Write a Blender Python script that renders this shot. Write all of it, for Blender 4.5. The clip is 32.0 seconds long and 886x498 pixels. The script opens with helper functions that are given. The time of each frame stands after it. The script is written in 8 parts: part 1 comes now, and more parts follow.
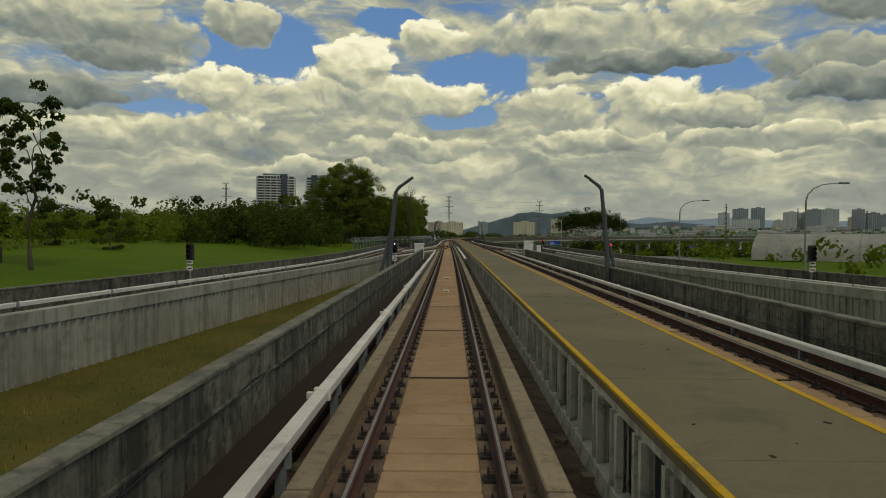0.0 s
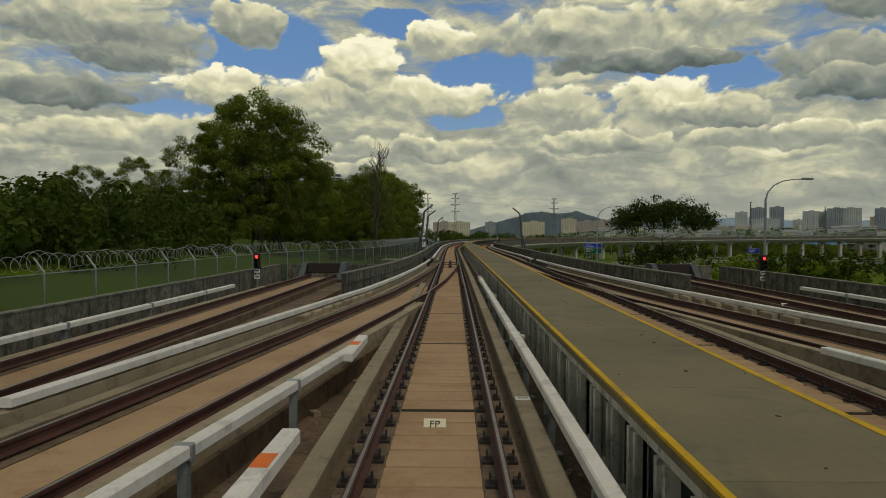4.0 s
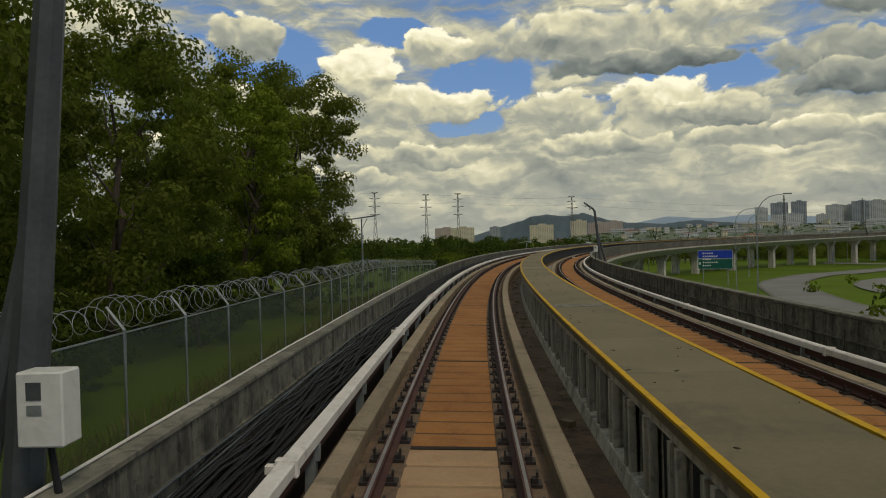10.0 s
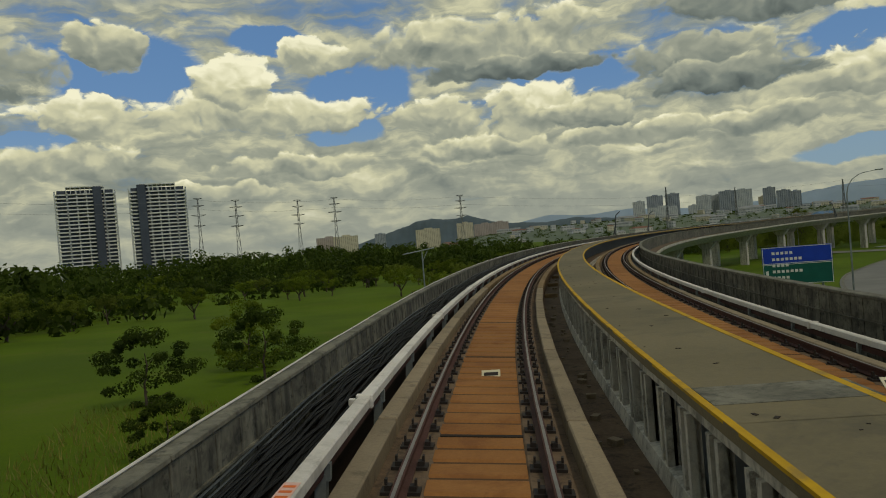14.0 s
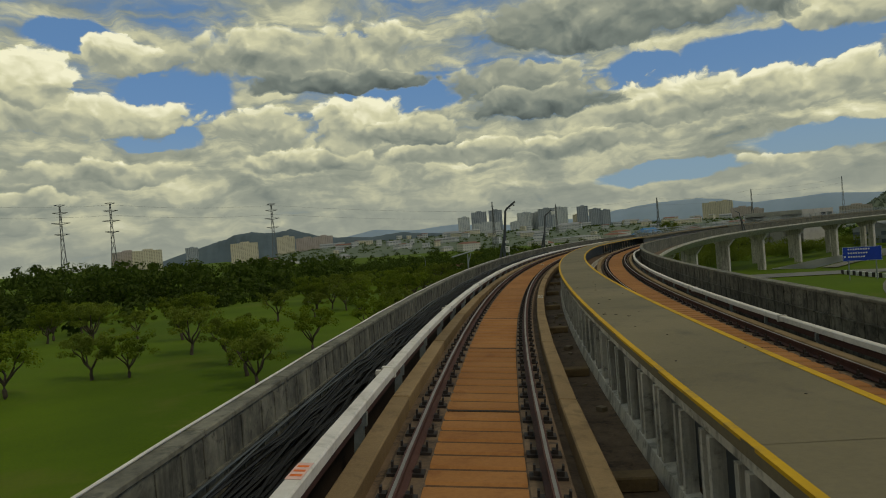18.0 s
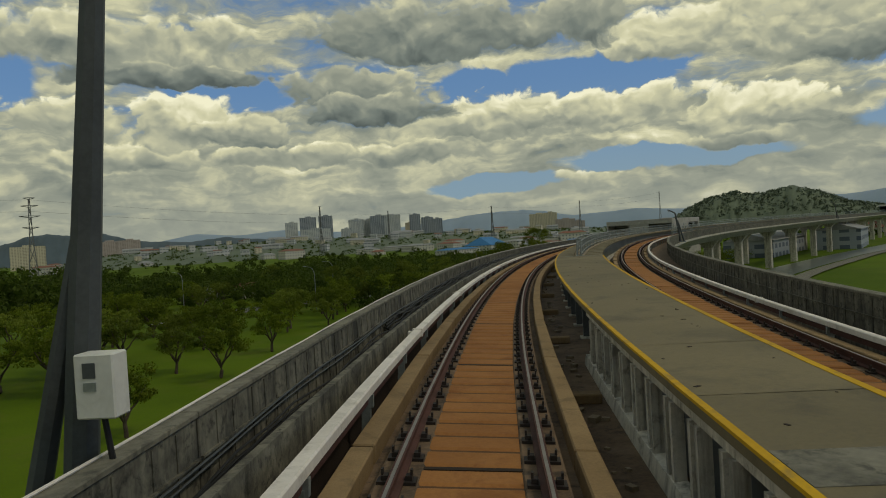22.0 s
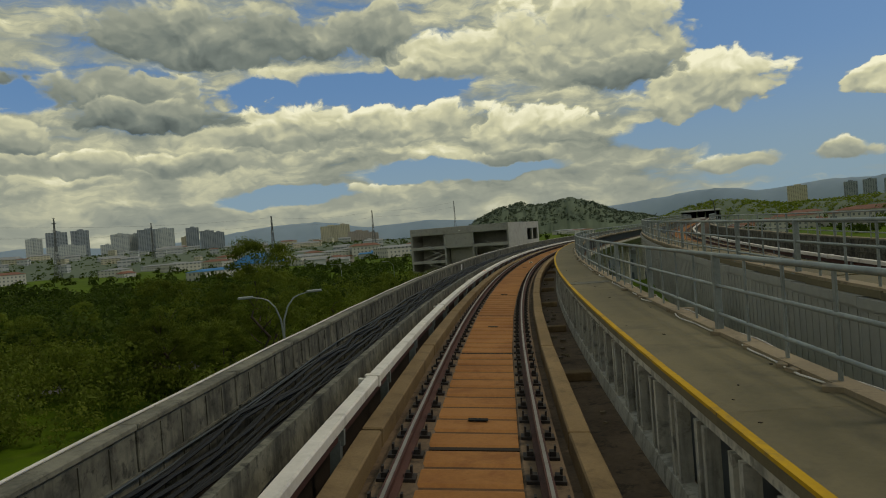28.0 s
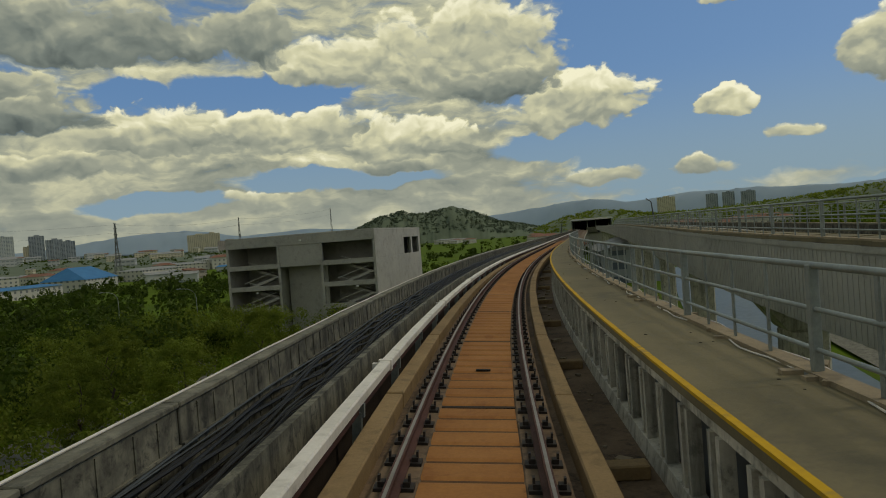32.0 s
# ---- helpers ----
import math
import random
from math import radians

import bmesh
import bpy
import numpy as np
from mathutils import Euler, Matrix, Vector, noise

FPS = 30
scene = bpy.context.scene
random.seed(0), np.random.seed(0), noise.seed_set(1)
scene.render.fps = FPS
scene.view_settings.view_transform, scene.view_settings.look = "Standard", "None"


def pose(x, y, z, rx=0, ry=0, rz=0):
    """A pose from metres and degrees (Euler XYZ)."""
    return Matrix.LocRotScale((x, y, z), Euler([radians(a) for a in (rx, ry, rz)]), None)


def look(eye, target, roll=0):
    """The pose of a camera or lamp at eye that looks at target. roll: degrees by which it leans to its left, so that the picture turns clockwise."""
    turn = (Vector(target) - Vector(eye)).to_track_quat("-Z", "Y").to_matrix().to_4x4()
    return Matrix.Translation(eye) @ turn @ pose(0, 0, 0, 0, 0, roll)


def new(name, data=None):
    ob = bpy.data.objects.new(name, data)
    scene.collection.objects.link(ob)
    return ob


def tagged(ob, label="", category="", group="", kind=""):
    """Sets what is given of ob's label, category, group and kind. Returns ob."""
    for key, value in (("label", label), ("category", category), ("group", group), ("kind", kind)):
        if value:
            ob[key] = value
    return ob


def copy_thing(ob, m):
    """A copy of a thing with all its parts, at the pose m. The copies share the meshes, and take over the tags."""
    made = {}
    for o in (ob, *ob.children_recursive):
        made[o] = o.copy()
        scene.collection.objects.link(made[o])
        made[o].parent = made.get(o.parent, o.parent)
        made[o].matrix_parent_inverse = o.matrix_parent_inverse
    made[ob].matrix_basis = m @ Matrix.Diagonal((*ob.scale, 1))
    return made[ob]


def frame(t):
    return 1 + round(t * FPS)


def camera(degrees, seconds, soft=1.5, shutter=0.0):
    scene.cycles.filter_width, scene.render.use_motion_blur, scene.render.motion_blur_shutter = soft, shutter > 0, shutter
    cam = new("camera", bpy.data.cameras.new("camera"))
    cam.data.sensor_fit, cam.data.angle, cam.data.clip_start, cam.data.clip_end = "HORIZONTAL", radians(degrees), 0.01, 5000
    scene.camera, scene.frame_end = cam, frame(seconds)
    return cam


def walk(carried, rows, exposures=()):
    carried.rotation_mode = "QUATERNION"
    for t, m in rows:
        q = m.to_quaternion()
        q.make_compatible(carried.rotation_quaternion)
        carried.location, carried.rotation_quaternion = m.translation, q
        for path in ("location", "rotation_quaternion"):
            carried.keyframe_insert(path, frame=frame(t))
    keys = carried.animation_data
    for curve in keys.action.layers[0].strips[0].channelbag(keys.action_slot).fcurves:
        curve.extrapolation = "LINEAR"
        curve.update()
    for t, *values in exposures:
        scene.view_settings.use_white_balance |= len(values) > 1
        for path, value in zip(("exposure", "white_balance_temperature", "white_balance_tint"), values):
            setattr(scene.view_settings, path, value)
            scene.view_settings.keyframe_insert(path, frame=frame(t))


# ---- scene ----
cam = camera(66.03, 32.0, soft=1.0, shutter=0.0)
# eye above rail level by time
EYE_H = [(0, 2.39), (8.5, 2.39), (13, 2.325), (24, 2.295), (32, 2.29)]
# seconds, x, y, yaw, pitch, roll
ROWS = [
    (0, 0.018, -0.000, -0.000, -1.318, -0.230),
    (0.5, 0.094, 9.619, 0.142, -1.793, -0.524),
    (1, 0.240, 19.244, 0.211, -1.194, -0.644),
    (1.5, 0.300, 28.877, 0.063, -1.605, -0.296),
    (2, 0.476, 38.515, 0.350, -1.356, 0.057),
    (2.5, 0.531, 48.161, 0.338, -1.286, -0.563),
    (3, 0.642, 57.813, 0.710, -1.076, -0.307),
    (3.5, 0.676, 67.472, 0.434, -1.205, -0.443),
    (4, 0.777, 77.138, 0.540, -1.299, -0.174),
    (4.5, 0.862, 86.818, 0.812, -0.938, -0.398),
    (5, 0.907, 96.521, 0.818, -0.982, -0.330),
    (5.5, 0.958, 106.245, 0.824, -1.026, -0.262),
    (6, 1.012, 115.990, 0.830, -1.069, -0.194),
    (6.5, 1.065, 125.758, 0.836, -1.113, -0.126),
    (7, 1.033, 135.547, 0.960, -1.026, 0.048),
    (7.5, 1.034, 145.358, 0.827, -0.890, -0.505),
    (8, 1.057, 155.191, 1.133, -1.144, -0.555),
    (8.5, 1.110, 165.017, 1.151, -0.962, 0.109),
    (9, 1.206, 174.807, 1.234, -0.925, 0.873),
    (9.5, 1.274, 184.559, 1.136, -0.637, 1.075),
    (10, 1.426, 194.274, 0.821, -0.722, 1.580),
    (10.5, 1.686, 203.951, 0.261, -1.019, 1.930),
    (11, 2.081, 213.586, -0.342, -0.881, 2.090),
    (11.5, 2.599, 223.186, -1.306, -0.944, 2.566),
    (12, 3.336, 232.747, -2.358, -0.566, 3.188),
    (12.5, 4.286, 242.266, -3.744, -0.766, 3.435),
    (13, 5.549, 251.724, -5.241, -0.723, 4.186),
    (13.5, 7.045, 261.123, -6.933, -0.910, 4.283),
    (14, 8.826, 270.450, -8.711, -0.664, 4.729),
    (14.5, 10.914, 279.721, -10.500, -0.789, 4.328),
    (15, 13.301, 288.961, -12.313, -0.815, 4.376),
    (15.5, 15.988, 298.158, -14.126, -0.841, 4.423),
    (16, 18.974, 307.306, -15.939, -0.866, 4.471),
    (16.5, 22.262, 316.390, -17.752, -0.892, 4.518),
    (17, 25.851, 325.404, -19.606, -0.845, 4.239),
    (17.5, 29.760, 334.326, -21.424, -0.757, 4.293),
    (18, 33.970, 343.153, -23.244, -0.572, 4.392),
    (18.5, 38.435, 351.815, -25.156, -0.852, 4.457),
    (19, 43.126, 360.234, -26.919, -0.673, 4.466),
    (19.5, 48.038, 368.402, -28.832, -0.878, 4.493),
    (20, 53.147, 376.321, -30.596, -0.634, 4.356),
    (20.5, 58.421, 384.000, -32.316, -0.819, 4.082),
    (21, 63.866, 391.427, -33.971, -0.820, 3.902),
    (21.5, 69.491, 398.631, -35.719, -1.040, 3.785),
    (22, 75.292, 405.655, -37.257, -0.916, 3.485),
    (22.5, 81.276, 412.482, -38.733, -0.585, 3.673),
    (23, 87.431, 419.113, -40.346, -0.634, 3.670),
    (23.5, 93.718, 425.575, -41.898, -0.791, 3.465),
    (24, 100.156, 431.846, -43.524, -0.957, 3.451),
    (24.5, 106.750, 437.907, -44.913, -1.163, 3.764),
    (25, 113.468, 443.783, -46.431, -1.014, 3.846),
    (25.5, 120.247, 449.416, -47.673, -1.002, 3.912),
    (26, 127.009, 454.764, -49.047, -0.984, 4.010),
    (26.5, 133.744, 459.831, -50.420, -0.967, 4.108),
    (27, 140.442, 464.622, -51.794, -0.949, 4.206),
    (27.5, 147.091, 469.148, -53.168, -0.932, 4.304),
    (28, 153.698, 473.389, -54.432, -1.032, 4.436),
    (28.5, 160.206, 477.423, -55.825, -0.994, 4.235),
    (29, 166.678, 481.236, -57.169, -0.944, 4.323),
    (29.5, 173.146, 484.854, -58.432, -0.902, 4.387),
    (30, 179.604, 488.283, -59.611, -0.995, 4.092),
    (30.5, 186.045, 491.526, -60.935, -1.350, 4.294),
    (31, 192.461, 494.594, -62.029, -1.065, 4.188),
    (31.5, 198.840, 497.500, -63.224, -1.111, 4.197),
    (32, 205.181, 500.247, -64.355, -1.010, 4.385),
]
walk(cam, [(t, pose(x, y, float(np.interp(t, *zip(*EYE_H))), 90 + pitch, roll, yaw)) for t, x, y, yaw, pitch, roll in ROWS],
     exposures=((0, -0.06, 6500, 7), (4, -0.04, 6500, 8), (7.5, 0.06, 6500, 14), (10, 0.07, 6500, 12), (12, -0.05, 6500, 9), (15, -0.14, 6500, 5), (32, -0.14, 6500, 6)))

# ---------------------------------------------------------------- light
SUN_EL, SUN_AZ = 52.0, 150.0   # azimuth clockwise from the first heading
sun_data = bpy.data.lights.new("sun", "SUN")
sun_data.energy, sun_data.angle, sun_data.color = 0.95, radians(12), (1.0, 0.88, 0.68)
sun = new("sun", sun_data)
_a, _e = radians(SUN_AZ), radians(SUN_EL)
sun_dir = Vector((math.sin(_a) * math.cos(_e), math.cos(_a) * math.cos(_e), math.sin(_e)))
sun.matrix_world = look(sun_dir * 100, (0, 0, 0))


class Nodes:
    """Short hand for building node trees."""

    def __init__(self, tree):
        self.t = tree

    def add(self, kind, **props):
        n = self.t.nodes.new(kind)
        for k, v in props.items():
            setattr(n, k, v)
        return n

    def link(self, a, b):
        self.t.links.new(a, b)

    def put(self, socket, v):
        if isinstance(v, bpy.types.NodeSocket):
            self.link(v, socket)
        else:
            socket.default_value = v

    def math(self, op, a, b=0.0, c=0.0, clamp=False):
        n = self.add("ShaderNodeMath", operation=op, use_clamp=clamp)
        for s, v in zip(n.inputs, (a, b, c)):
            self.put(s, v)
        return n.outputs[0]

    def mix(self, f, a, b, kind="MIX"):
        n = self.add("ShaderNodeMix", data_type="RGBA", blend_type=kind)
        self.put(n.inputs[0], f)
        self.put(n.inputs[6], a)
        self.put(n.inputs[7], b)
        return n.outputs[2]

    def noise(self, vec, scale, detail=4.0, rough=0.55, dist=0.0):
        n = self.add("ShaderNodeTexNoise")
        if vec is not None:
            self.link(vec, n.inputs["Vector"])
        n.inputs["Scale"].default_value = scale
        n.inputs["Detail"].default_value = detail
        n.inputs["Roughness"].default_value = rough
        n.inputs["Distortion"].default_value = dist
        return n.outputs[0]

    def ramp(self, f, stops):
        n = self.add("ShaderNodeValToRGB")
        e = n.color_ramp.elements
        while len(e) < len(stops):
            e.new(0.5)
        for el, (p, c) in zip(e, stops):
            el.position, el.color = p, (*c, 1) if len(c) == 3 else c
        self.link(f, n.inputs[0])
        return n.outputs[0]

    def range(self, f, a, b, lo=0.0, hi=1.0):
        n = self.add("ShaderNodeMapRange")
        for s, v in zip(n.inputs, (f, a, b, lo, hi)):
            self.put(s, v)
        n.interpolation_type = "SMOOTHSTEP"
        return n.outputs[0]

    def combine(self, x, y, z):
        n = self.add("ShaderNodeCombineXYZ")
        for s, v in zip(n.inputs, (x, y, z)):
            self.put(s, v)
        return n.outputs[0]


def build_world():
    w = bpy.data.worlds.new("sky")
    scene.world = w
    w.use_nodes = True
    w.node_tree.nodes.clear()
    N = Nodes(w.node_tree)
    sky = N.add("ShaderNodeTexSky", sky_type="NISHITA", sun_disc=False)
    sky.sun_elevation, sky.sun_rotation = radians(SUN_EL), radians(SUN_AZ)
    sky.dust_density, sky.air_density = 1.5, 1.0
    co = N.add("ShaderNodeTexCoord")
    sep = N.add("ShaderNodeSeparateXYZ")
    N.link(co.outputs["Generated"], sep.inputs[0])
    X, Y, Z = sep.outputs
    azd = N.math("DEGREES", N.math("ARCTAN2", X, Y))     # degrees to the right of the first heading
    eld = N.math("DEGREES", N.math("ARCSINE", Z))

    def cells(a, e, size, off):
        n = N.add("ShaderNodeTexVoronoi", feature="SMOOTH_F1")
        N.link(N.combine(a, e, off), n.inputs["Vector"])
        n.inputs["Scale"].default_value = 1 / size
        n.inputs["Smoothness"].default_value = 0.55
        return n.outputs["Distance"]

    # one wandering of the outlines, shared by all clouds
    at0 = N.combine(azd, N.math("MULTIPLY", eld, 1.3), 0.0)
    bx = N.math("MULTIPLY", N.math("SUBTRACT", N.noise(at0, 0.16, 5.0, 0.55), 0.5), 5.0)
    at1 = N.combine(azd, N.math("MULTIPLY", eld, 1.3), 7.3)
    by = N.math("MULTIPLY", N.math("SUBTRACT", N.noise(at1, 0.20, 5.0, 0.55), 0.5), 2.6)
    A, E = N.math("ADD", azd, bx), N.math("ADD", eld, by)

    def billow(up, side):
        """Rounded heads on rounded heads, about 0 to 1."""
        a, e = N.math("ADD", A, side), N.math("MULTIPLY", N.math("ADD", E, up), 1.35)
        s = N.math("MULTIPLY", cells(a, e, 3.6, 0.4), 0.55)
        s = N.math("MULTIPLY_ADD", cells(a, e, 1.5, 3.1), 0.30, s)
        s = N.math("MULTIPLY_ADD", cells(a, e, 0.62, 6.2), 0.15, s)
        return N.math("SUBTRACT", 1.05, N.math("MULTIPLY", s, 1.5), clamp=True)

    bil = billow(0.0, 0.0)
    relief = N.math("SUBTRACT", bil, billow(0.75, 0.15))
    fine = N.math("SUBTRACT", N.noise(N.combine(A, N.math("MULTIPLY", E, 1.6), 2.0), 0.9, 6.0, 0.62), 0.5)
    place = N.combine(A, E, 0.0)

    def ellipse(a, e, wa, we):
        """Squared distance from the middle in half widths, and the height in half heights."""
        d = N.add("ShaderNodeVectorMath", operation="MULTIPLY_ADD")
        N.link(place, d.inputs[0])
        d.inputs[1].default_value = (1 / wa, 1 / we, 0)
        d.inputs[2].default_value = (-a / wa, -e / we, 0)
        q = N.add("ShaderNodeVectorMath", operation="DOT_PRODUCT")
        N.link(d.outputs[0], q.inputs[0])
        N.link(d.outputs[0], q.inputs[1])
        s = N.add("ShaderNodeSeparateXYZ")
        N.link(d.outputs[0], s.inputs[0])
        return q.outputs["Value"], s.outputs[1]

    # openings where the thin layer parts: azimuth, elevation, half widths in degrees
    OPEN = [(-14.9, 14.4, 5.4, 2.8), (2.8, 12.8, 4.2, 2.4), (20.9, 12.6, 5.2, 1.7), (40.7, 12.4, 3.2, 1.5), (47.7, 12.3, 4.2, 1.9), (53.7, 12.9, 3.6, 2.0), (84.5, 13.4, 9.1, 5.5), (87.1, 6.4, 11.2, 3.2), (74.8, 6.9, 5.3, 1.2), (41.5, 4.2, 5.7, 0.9), (56.0, 5.5, 9.3, 0.9), (1.4, 9.7, 2.8, 0.9), (-22.0, 9.3, 3.0, 0.7), (-4.0, 17.0, 3.0, 1.2)]
    # heaped clouds, far ones first: azimuth, foot of the middle, half width, half height, tone
    FAR_HEAPS = [(78.1, 4.1, 3.4, 1.1, 0.62), (85.0, 3.8, 2.4, 0.9, 0.62), (92.0, 6.0, 1.7, 0.9, 0.72), (49.4, 4.3, 3.7, 0.8, 0.72), (24.5, 7.2, 7.5, 1.2, 0.60), (12.1, 7.4, 6.8, 1.4, 0.62), (-3.3, 7.0, 6.6, 1.2, 0.60), (-27.9, 7.2, 5.6, 1.5, 0.62), (-18.8, 7.7, 5.5, 1.6, 0.60), (36.0, 7.0, 6.0, 1.2, 0.56), (-10.0, 5.0, 7.0, 1.0, 0.56), (62.0, 6.4, 4.5, 0.9, 0.56)]
    MID_HEAPS = [(42.6, 9.4, 6.8, 2.2, 0.68), (52.6, 9.4, 6.6, 2.1, 0.68), (62.4, 8.3, 5.8, 1.9, 0.70), (17.4, 10.0, 5.8, 2.4, 0.72), (21.8, 9.2, 4.4, 1.6, 0.52), (9.1, 10.2, 4.6, 1.9, 0.64), (-17.9, 10.9, 4.9, 2.2, 0.72), (-4.6, 11.0, 8.9, 2.2, 0.72), (-7.0, 13.4, 3.2, 2.6, 0.80), (-1.1, 15.6, 3.2, 1.7, 0.72), (-16.4, 16.4, 3.3, 2.1, 0.52), (75.8, 9.8, 5.6, 3.0, 0.72), (87.6, 8.6, 2.5, 1.3, 0.78)]
    NEAR_HEAPS = [(56.4, 14.6, 5.0, 2.6, 0.70), (67.3, 14.6, 8.0, 4.8, 0.66), (69.0, 12.0, 4.5, 1.8, 0.38), (32.2, 11.9, 6.1, 2.8, 0.54), (-27.2, 14.9, 8.0, 3.1, 0.50), (-29.4, 10.2, 5.4, 1.4, 0.30), (14.2, 15.6, 11.8, 2.9, 0.56), (15.5, 13.7, 8.0, 1.3, 0.24), (29.2, 12.4, 5.0, 2.6, 0.40), (37.2, 16.5, 11.7, 2.6, 0.36), (31.9, 10.6, 7.0, 1.5, 0.30), (49.6, 16.8, 5.6, 2.7, 0.44), (-26.0, 13.2, 5.0, 1.2, 0.28), (98.0, 10.5, 3.0, 3.0, 0.62), (90.0, 16.8, 4.0, 0.9, 0.60)]

    # the thin streaked layer behind
    streak = N.noise(N.combine(N.math("MULTIPLY", A, 0.10), N.math("MULTIPLY", E, 0.42), 1.0), 1.3, 6.0, 0.58, 0.3)
    parted = None
    for a, e, wa, we in OPEN:
        r2, _ = ellipse(a, e, wa, we)
        g = N.range(r2, 0.25, 1.5, 1.0, 0.0)
        parted = g if parted is None else N.math("MAXIMUM", parted, g)
    east = N.range(azd, 66.0, 82.0, 0.0, 0.34)
    low = N.range(eld, 6.0, 12.0, 0.34, 0.16)
    back = N.math("SUBTRACT", N.math("ADD", N.math("MULTIPLY_ADD", streak, 0.9, -0.05), low), N.math("MULTIPLY_ADD", parted, 0.55, east))
    cover = N.range(back, 0.36, 0.62)
    lum = N.math("MULTIPLY_ADD", N.math("SUBTRACT", streak, 0.5), 1.3, 0.60)
    lum = N.math("MULTIPLY_ADD", relief, 0.35, lum)

    def pile(items, cover, lum, soft):
        for a, e, wa, we, tone in items:
            r2, v = ellipse(a, e, wa, we)
            foot = N.math("MINIMUM", v, 0.0)
            r2 = N.math("MULTIPLY_ADD", N.math("MULTIPLY", foot, foot), 0.9, r2)
            core = N.math("ADD", N.math("SUBTRACT", 1.42, r2), N.math("MULTIPLY_ADD", fine, 0.8, N.math("MULTIPLY", N.math("SUBTRACT", bil, 0.5), 1.5)))
            mask = N.range(core, 0.0, soft)
            tall = N.math("MAXIMUM", v, -1.0)
            rim = N.math("MULTIPLY", N.range(core, 0.05, 0.75, 0.20, 0.0), N.range(v, -0.1, 0.5))
            li = N.math("ADD", N.math("MULTIPLY_ADD", tall, 0.26, tone - 0.015), N.math("MULTIPLY_ADD", relief, 0.52, rim))
            li = N.math("MULTIPLY_ADD", fine, 0.12, li)
            lum = N.math("MULTIPLY_ADD", mask, N.math("SUBTRACT", li, lum), lum)
            cover = N.math("MAXIMUM", cover, mask)
        return cover, lum

    cover, lum = pile(FAR_HEAPS, cover, lum, 0.55)
    cover, lum = pile(MID_HEAPS, cover, lum, 0.36)
    cover, lum = pile(NEAR_HEAPS, cover, lum, 0.50)
    # above the view the deck goes on, thinner and greyer
    above = N.range(eld, 18.0, 24.0)
    deck = N.noise(N.combine(N.math("MULTIPLY", X, 5.0), N.math("MULTIPLY", Y, 5.0), N.math("MULTIPLY", Z, 5.0)), 1.0, 5.0, 0.55)
    lum = N.math("MULTIPLY_ADD", above, N.math("SUBTRACT", N.math("MULTIPLY_ADD", deck, 0.9, 0.06), lum), lum, clamp=True)
    cover = N.math("MULTIPLY_ADD", above, N.math("SUBTRACT", N.range(deck, 0.36, 0.5), cover), cover)
    cloud = N.ramp(lum, [(0.0, (0.10, 0.12, 0.115)), (0.3, (0.20, 0.225, 0.20)), (0.58, (0.37, 0.38, 0.30)), (0.82, (0.70, 0.665, 0.44)), (1.0, (1.0, 0.94, 0.68))])
    cloud = N.mix(N.range(eld, 0.0, 8.0, 0.60, 0.0), cloud, (0.33, 0.345, 0.30, 1))
    blue = N.mix(0.55, N.mix(1.0, sky.outputs[0], (0.085, 0.085, 0.085, 1), "MULTIPLY"), (0.09, 0.24, 0.55, 1))
    blue = N.mix(N.range(eld, 1.0, 13.0, 0.85, 0.05), blue, (0.27, 0.37, 0.43, 1))
    bg = N.add("ShaderNodeBackground")
    N.link(N.mix(cover, blue, cloud), bg.inputs[0])
    bg.inputs[1].default_value = 1.0
    out = N.add("ShaderNodeOutputWorld")
    N.link(bg.outputs[0], out.inputs[0])


build_world()

# ---------------------------------------------------------------- materials


